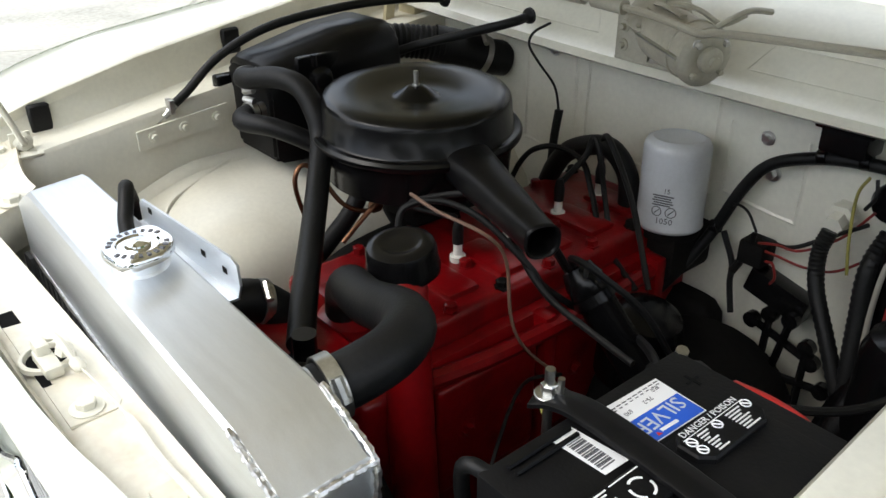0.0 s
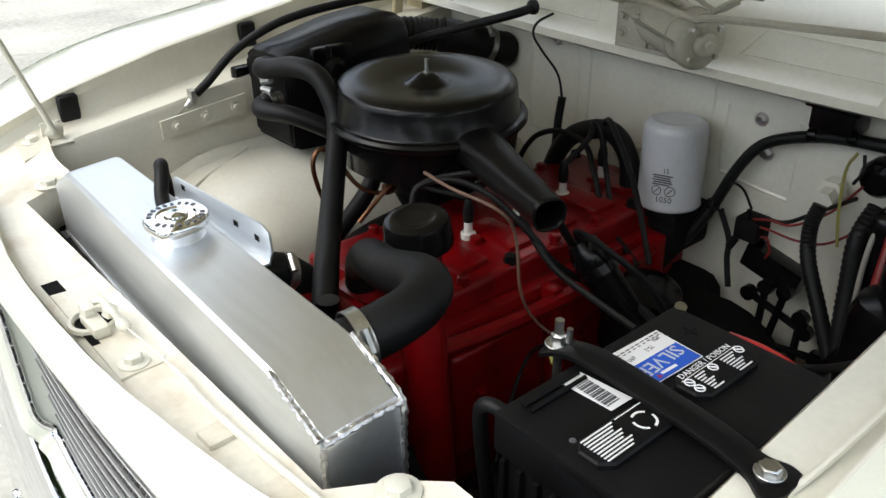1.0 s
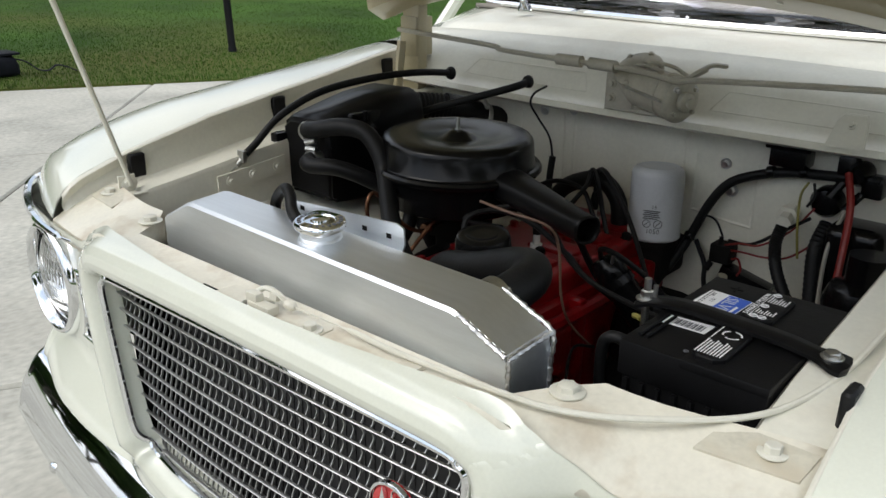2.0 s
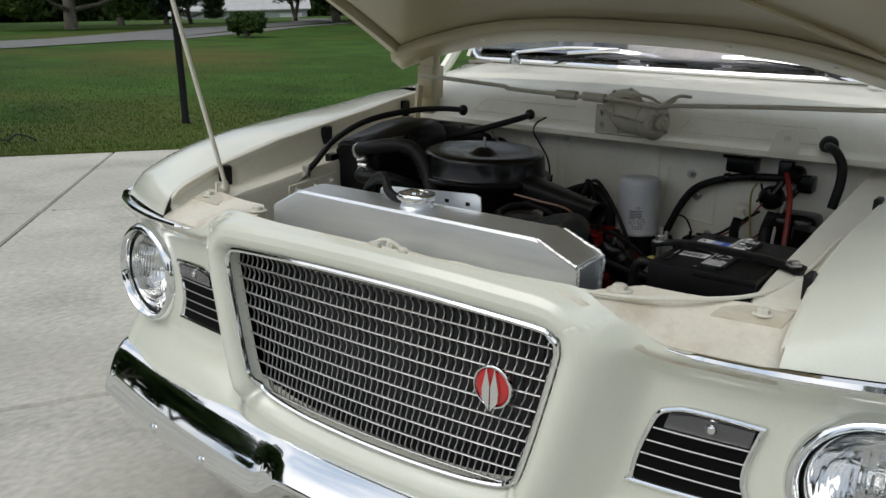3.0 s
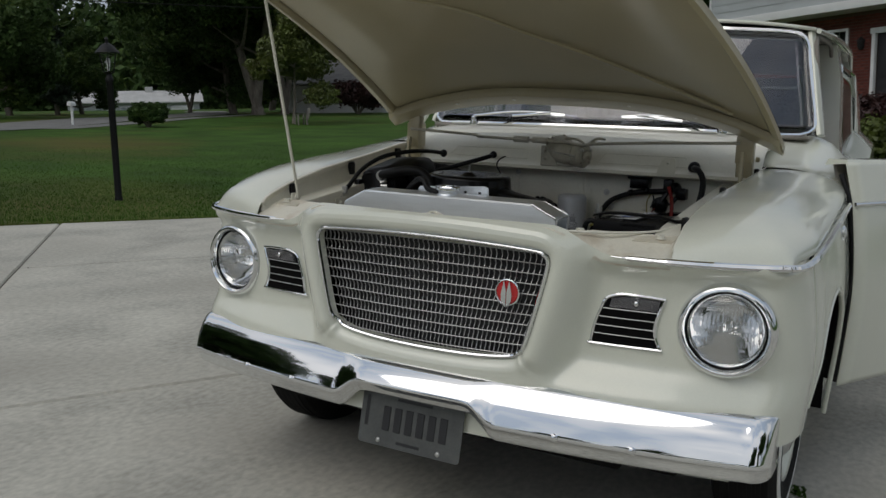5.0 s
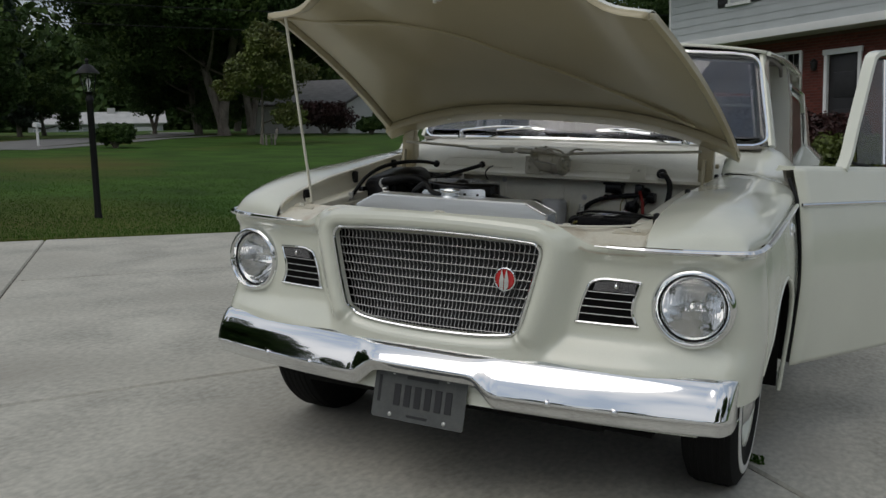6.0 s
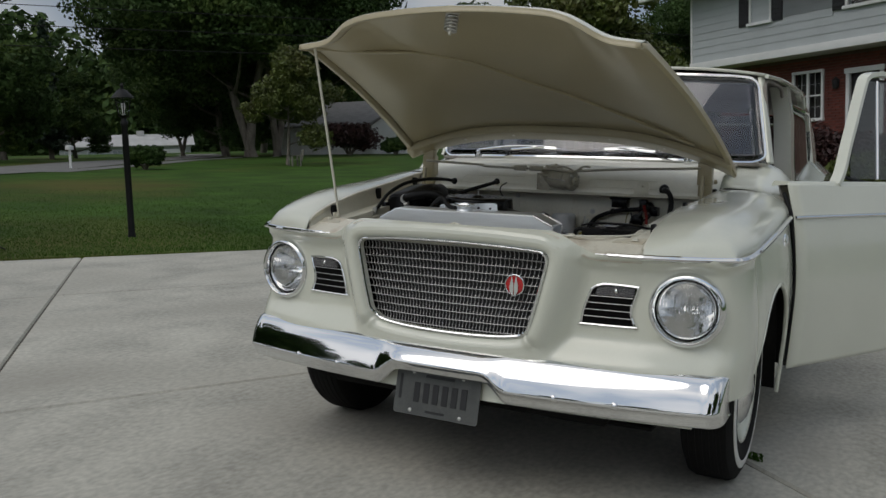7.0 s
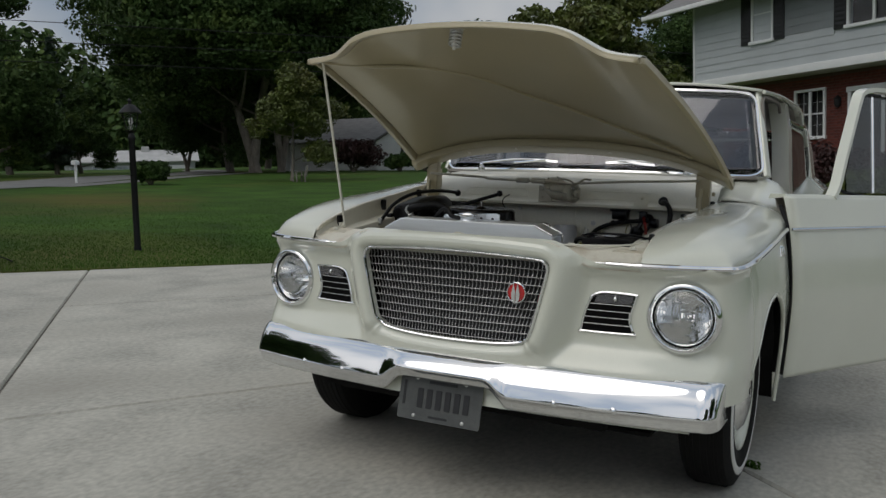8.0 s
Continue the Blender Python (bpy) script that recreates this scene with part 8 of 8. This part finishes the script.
st = patch("white_label", [(0.378, 0.367), (0.381, 0.436), (0.432, 0.433), (0.429, 0.357)], TOP, WHITE, lid, "white and blue paper label")
patch("blue_field", [(0.402, 0.364), (0.4045, 0.4325), (0.431, 0.4315), (0.4285, 0.359)], TOP + 0.0005, BLUE, st)
lettering("word", "SILVER", 0.0195, Matrix.Translation((0.4125, 0.3985, TOP + 0.0011)) @ pose(0, 0, 0, 0, 0, -88), SILVERINK, st, 0.0002, 1.02)
patch("print_bar", [(0.4225, 0.386), (0.4235, 0.405), (0.4265, 0.405), (0.4255, 0.386)], TOP + 0.0011, WHITE, st)
patch("print_mark", [(0.423, 0.381), (0.4265, 0.3795), (0.427, 0.384)], TOP + 0.0011, LABELRED, st)
for word, x, y in (("75-2", 0.3945, 0.408), ("690", 0.3945, 0.384), ("850", 0.389, 0.424)):
    lettering("number", word, 0.006, Matrix.Translation((x, y, TOP + 0.0006)) @ pose(0, 0, 0, 0, 0, -88), GREYINK, st, 0.0001)
for k in range(9):
    y = 0.376 + 0.0066 * k
    patch("print_bar", [(0.3835, y), (0.3838, y + 0.0045), (0.3848, y + 0.0045), (0.3845, y)], TOP + 0.0006, GREYINK, st)
    patch("print_bar", [(0.3865, y), (0.3868, y + 0.003), (0.3876, y + 0.003), (0.3873, y)], TOP + 0.0006, GREYINK, st)
st2 = patch("white_label", [(0.376, 0.315), (0.377, 0.338), (0.428, 0.343), (0.427, 0.318)], TOP, WHITE, lid)
for k in range(17):
    x = 0.389 + 0.002 * k
    patch("print_bar", [(x, 0.3195), (x, 0.3345), (x + 0.0006 + 0.0005 * (k % 3), 0.3345), (x + 0.0006 + 0.0005 * (k % 3), 0.3195)], TOP + 0.0005, GREYINK, st2)
for w_ in (0, 90):
    bm = B()
    box(bm, (-0.008, -0.0013, 0), (0.008, 0.0013, 0.0008), 0, Matrix.Translation((0.402, 0.458, BZ)) @ pose(0, 0, 0, 0, 0, w_))
    part("plus_mark", bm, BATTERY, lid)
bm = B()
tube(bm, [(0.42, 0.489, 0.856), (0.45, 0.490, 0.858), (0.48, 0.489, 0.856), (0.50, 0.484, 0.85)], 0.009, n=10, flat=0.5)
part("terminal_cover", bm, LABELRED, battery, "red plastic terminal cover")
for x, y in ((0.50, 0.43), (0.508, 0.375), (0.43, 0.27)):
    bm = B()
    turned(bm, (x, y, BZ), (0, 0, 1), [(0.003, 0), (0.0028, 0.0008), (0.001, 0.0012)], 8)
    part("moulding_dot", bm, GREYINK, lid)
# strap across the battery
bm = B()
line = smooth_line([(0.333, 0.350, 0.868), (0.352, 0.352, 0.873), (0.37, 0.353, 0.8765), (0.40, 0.352, 0.8785), (0.45, 0.349, 0.8785), (0.50, 0.345, 0.878), (0.525, 0.342, 0.876), (0.548, 0.340, 0.873), (0.566, 0.338, 0.871)], 5)
rows = []
for i, p in enumerate(line):
    q = i / (len(line) - 1)
    w = 0.014 + 0.007 * (1 - ease(q / 0.12)) + 0.008 * ease((q - 0.8) / 0.12) - 0.012 * ease((q - 0.97) / 0.03) - 0.010 * (1 - ease(q / 0.03))
    rows.append([p + Vector((0, -w, -0.004)), p + Vector((0, -w, 0.0)), p + Vector((0, -w + 0.003, 0.002)), p + Vector((0, -0.004, 0.0015)), p + Vector((0, 0.0, 0.0028)), p + Vector((0, 0.004, 0.0015)), p + Vector((0, w - 0.003, 0.002)), p + Vector((0, w, 0.0)), p + Vector((0, w, -0.004))])
loft(bm, rows)
strap = part("hold_down_strap", bm, BLACKMATT, battery, "black steel hold-down strap")
bm = B()
cyl(bm, (0.342, 0.350, 0.70), (0.342, 0.350, 0.897), 0.0042, n=10)
hexbolt(bm, (0.342, 0.350, 0.872), (0, 0, 1), 0.007, 0.008)
cyl(bm, (0.349, 0.355, 0.872), (0.3495, 0.3555, 0.889), 0.003, n=8)
part("threaded_rod", bm, STEEL, strap)
bm = B()
hexbolt(bm, (0.548, 0.340, 0.875), (0, 0, 1), 0.0085, 0.004, 1.35)
part("bolt", bm, STEEL, strap)
bm = B()
box(bm, (0.33, 0.235, 0.66), (0.56, 0.50, 0.685), 0.006)
box(bm, (0.50, 0.30, 0.60), (0.534, 0.44, 0.80), 0.006)
part("tray", bm, BLACKMATT, battery)
bent([(0.372, 0.262, 0.86), (0.352, 0.256, 0.862), (0.342, 0.258, 0.84), (0.338, 0.27, 0.76), (0.33, 0.30, 0.60)], 0.0065, RUBBER, battery, "ground_cable", n=10)
bent([(0.318, 0.372, 0.836), (0.326, 0.364, 0.840), (0.334, 0.358, 0.842)], 0.0035, YELLOWWIRE, battery, "crimp_lead", n=8)
bent([(0.40, 0.488, 0.85), (0.36, 0.53, 0.82), (0.31, 0.57, 0.76), (0.26, 0.62, 0.72)], 0.009, RUBBER, battery, "live_cable", n=10)
bm = B()
cyl(bm, (0.368, 0.488, 0.855), (0.372, 0.486, 0.868), 0.006, n=8)
part("terminal_post", bm, STEEL, battery)

# wiring on the firewall
loom = thing("wiring_harness", "black wiring harness clipped along the firewall", "wiring", (0.2, 0.96, 0.7))
bent([(0.42, 0.952, 0.90), (0.324, 0.958, 0.892), (0.264, 0.96, 0.884), (0.207, 0.96, 0.866), (0.17, 0.96, 0.843), (0.143, 0.957, 0.80), (0.118, 0.95, 0.736), (0.10, 0.93, 0.69), (0.07, 0.90, 0.63), (0.03, 0.88, 0.58)], 0.0085, RUBBER, loom, "main_loom", n=10)
for p in ((0.245, 0.96, 0.880), (0.118, 0.95, 0.736), (0.30, 0.958, 0.89)):
    bm = B()
    turned(bm, Vector(p) - Vector((0.006, 0, 0)), (1, 0, 0.3), [(0.010, 0), (0.0105, 0.002), (0.0105, 0.010), (0.010, 0.012)], 12)
    part("tape", bm, BLACKGLOSS, loom)
bm = B()
hexbolt(bm, (0.172, 0.982, 0.829), (0, -1, 0), 0.007, 0.008)
part("bolt", bm, STEEL, loom)
for pts, r, m, nm in (
    ([(0.285, 0.935, 0.80), (0.282, 0.925, 0.77), (0.295, 0.91, 0.73), (0.33, 0.89, 0.68), (0.37, 0.87, 0.62)], 0.0105, RUBBER, "corrugated_conduit"),
    ([(0.355, 0.94, 0.82), (0.35, 0.915, 0.78), (0.358, 0.90, 0.72), (0.37, 0.88, 0.66), (0.385, 0.86, 0.58)], 0.0125, RUBBER, "corrugated_conduit"),
):
    bm = B()
    tube(bm, pts, r, n=12, steps=14, wave=0.06)
    part(nm, bm, m, loom)
bm = B()
turned(bm, (0.282, 0.98, 0.815), (0.05, -1, -0.25), [(0.016, 0), (0.016, 0.012), (0.02, 0.014), (0.02, 0.022), (0.013, 0.024), (0.013, 0.042)], 6)
part("bulkhead_nut", bm, BAYCREAM, loom)
for pts, r, m in (
    ([(0.184, 0.955, 0.735), (0.215, 0.945, 0.748), (0.251, 0.94, 0.755), (0.296, 0.945, 0.79), (0.329, 0.945, 0.838)], 0.0019, REDWIRE),
    ([(0.19, 0.955, 0.727), (0.225, 0.94, 0.735), (0.262, 0.935, 0.737), (0.30, 0.94, 0.745), (0.34, 0.945, 0.78)], 0.0019, REDWIRE),
    ([(0.20, 0.955, 0.712), (0.215, 0.945, 0.718), (0.222, 0.945, 0.70), (0.215, 0.95, 0.685)], 0.002, REDWIRE),
    ([(0.178, 0.955, 0.75), (0.165, 0.945, 0.78), (0.14, 0.95, 0.78), (0.122, 0.95, 0.75)], 0.002, RUBBER),
    ([(0.19, 0.955, 0.745), (0.235, 0.945, 0.752), (0.28, 0.945, 0.785), (0.325, 0.945, 0.82)], 0.003, RUBBER),
    ([(0.313, 0.945, 0.88), (0.305, 0.94, 0.855), (0.31, 0.935, 0.80), (0.318, 0.935, 0.75)], 0.0022, YELLOWWIRE),
    ([(0.322, 0.945, 0.88), (0.327, 0.94, 0.86), (0.318, 0.94, 0.84)], 0.0025, RUBBER),
    ([(0.375, 0.93, 0.91), (0.395, 0.90, 0.86), (0.405, 0.86, 0.78), (0.41, 0.83, 0.68)], 0.006, REDWIRE),
    ([(0.38, 0.93, 0.85), (0.372, 0.90, 0.79), (0.378, 0.88, 0.70), (0.395, 0.86, 0.62)], 0.0035, PALEWIRE),
    ([(0.515, 0.80, 0.80), (0.46, 0.72, 0.74), (0.40, 0.66, 0.73), (0.33, 0.62, 0.74)], 0.005, RUBBER),
    ([(0.126, 0.96, 0.73), (0.15, 0.955, 0.69), (0.155, 0.95, 0.66), (0.17, 0.94, 0.62)], 0.0045, RUBBER),
):
    bent(pts, r, m, loom, "wire", n=8)
bm = B()
box(bm, (0.160, 0.945, 0.700), (0.198, 0.984, 0.735), 0.004)
cyl(bm, (0.178, 0.95, 0.735), (0.178, 0.95, 0.75), 0.004, n=8)
cyl(bm, (0.165, 0.948, 0.70), (0.160, 0.94, 0.685), 0.006, n=8)
part("starter_relay", bm, DARK, loom)
bm = B()
box(bm, (-0.047, -0.012, -0.02), (0.047, 0.018, 0.02), 0.004, Matrix.Translation((0.225, 0.962, 0.668)) @ pose(0, 0, 0, 0, 14, 0))
part("regulator_box", bm, BLACKGLOSS, loom)
bm = B()
box(bm, (0.245, 0.935, 0.898), (0.305, 0.984, 0.936), 0.004)
box(bm, (0.238, 0.93, 0.928), (0.312, 0.97, 0.942), 0.003)
part("relay_box", bm, BLACKGLOSS, loom)
bm = B()
turned(bm, (0.34, 0.98, 0.848), (0, -1, 0), [(0.026, 0), (0.026, 0.02), (0.021, 0.028), (0.012, 0.03)], 20)
turned(bm, (0.385, 0.98, 0.905), (0, -1, 0), [(0.018, 0), (0.019, 0.03), (0.012, 0.045)], 16)
box(bm, (0.350, 0.95, 0.885), (0.378, 0.984, 0.932), 0.005)
box(bm, (0.392, 0.945, 0.870), (0.425, 0.984, 0.905), 0.005)
cyl(bm, (0.362, 0.955, 0.888), (0.348, 0.945, 0.862), 0.008, n=8)
cyl(bm, (0.395, 0.95, 0.875), (0.375, 0.94, 0.845), 0.007, n=8)
part("connector_plug", bm, BLACKGLOSS, loom)
# linkages and dark column low beside the firewall
bm = B()
tube(bm, [(0.43, 0.98, 0.80), (0.40, 0.90, 0.66), (0.38, 0.84, 0.55), (0.36, 0.78, 0.42)], 0.032, n=16)
box(bm, (0.36, 0.90, 0.60), (0.45, 0.985, 0.83), 0.02, seg=3)
column = thing("steering_column", "black steering column and pedal linkage", "steering column", (0.38, 0.84, 0.3))
part("jacket", bm, BLACKGLOSS, column)
for a, b in (((0.20, 0.95, 0.62), (0.30, 0.94, 0.60)), ((0.225, 0.95, 0.64), (0.235, 0.92, 0.53)), ((0.26, 0.94, 0.65), (0.245, 0.92, 0.52)), ((0.22, 0.94, 0.55), (0.33, 0.92, 0.58)), ((0.29, 0.94, 0.62), (0.30, 0.91, 0.50))):
    bm = B()
    cyl(bm, a, b, 0.006, n=8)
    lk = part("link_rod", bm, BLACKGLOSS, column)
    bm = B()
    for q in (a, b):
        turned(bm, Vector(q) - Vector((0, 0.008, 0)), (0, 1, 0), [(0.004, 0), (0.012, 0.002), (0.012, 0.014), (0.004, 0.016)], 12)
    part("joint", bm, BLACKGLOSS, lk)
bm = B()
turned(bm, (0.46, 0.80, 0.76), (0, 0, 1), [(0.05, -0.12), (0.055, -0.1), (0.055, 0.0), (0.048, 0.02), (0.02, 0.03)], 24)
cyl(bm, (0.46, 0.80, 0.78), (0.46, 0.80, 0.83), 0.03, n=16)
part("master_cylinder", bm, BLACKGLOSS, column)
# hose that leaves the cowl
spout = thing("washer_hose", "black rubber hose through a cowl grommet", "hose", (0.45, 1.0, 0.8))
bent([(0.445, 0.97, 0.965), (0.450, 0.925, 0.974), (0.470, 0.900, 0.968), (0.486, 0.888, 0.945), (0.488, 0.885, 0.91), (0.480, 0.88, 0.86)], 0.0095, RUBBER, spout, "hose", n=12)
bm = B()
turned(bm, (0.444, 0.95, 0.975), (0, -1, 0.1), [(0.019, 0), (0.018, 0.005), (0.012, 0.01)], 16)
part("grommet", bm, RUBBER, spout)

# ---- bricks of the house's lower wall ----
loose = B()
made = 0
row = 0
z = 0.9
while z < 3.42:
    x = 0.36 - (0.108 if row % 2 else 0.0)
    while x < 6.9:
        x0, x1 = max(x, 0.36), min(x + 0.215, 6.9)
        for o in OPEN_LOW:
            if o[2] - 0.1 < z + 0.04 < o[3] + 0.09:
                if x0 < o[0] - 0.08 < x1:
                    x1 = o[0] - 0.08
                elif x0 < o[1] + 0.09 < x1:
                    x0 = o[1] + 0.09
                elif o[0] - 0.08 <= x0 and x1 <= o[1] + 0.09:
                    x1 = x0
        if x1 - x0 > 0.03:
            near_drive = 3.8 < x0 < 4.6 or (2.4 < x0 < 6.1 and 2.0 < z < 3.3)
            if near_drive and made < 300:
                brick_at(x0, z, x1 - x0, None)
                made += 1
            else:
                brick_at(x0, z, x1 - x0, loose)
        x += 0.215
    z += 0.072
    row += 1
tagged(part("bricks", loose, BRICK, house, smooth=0), kind="stuff")
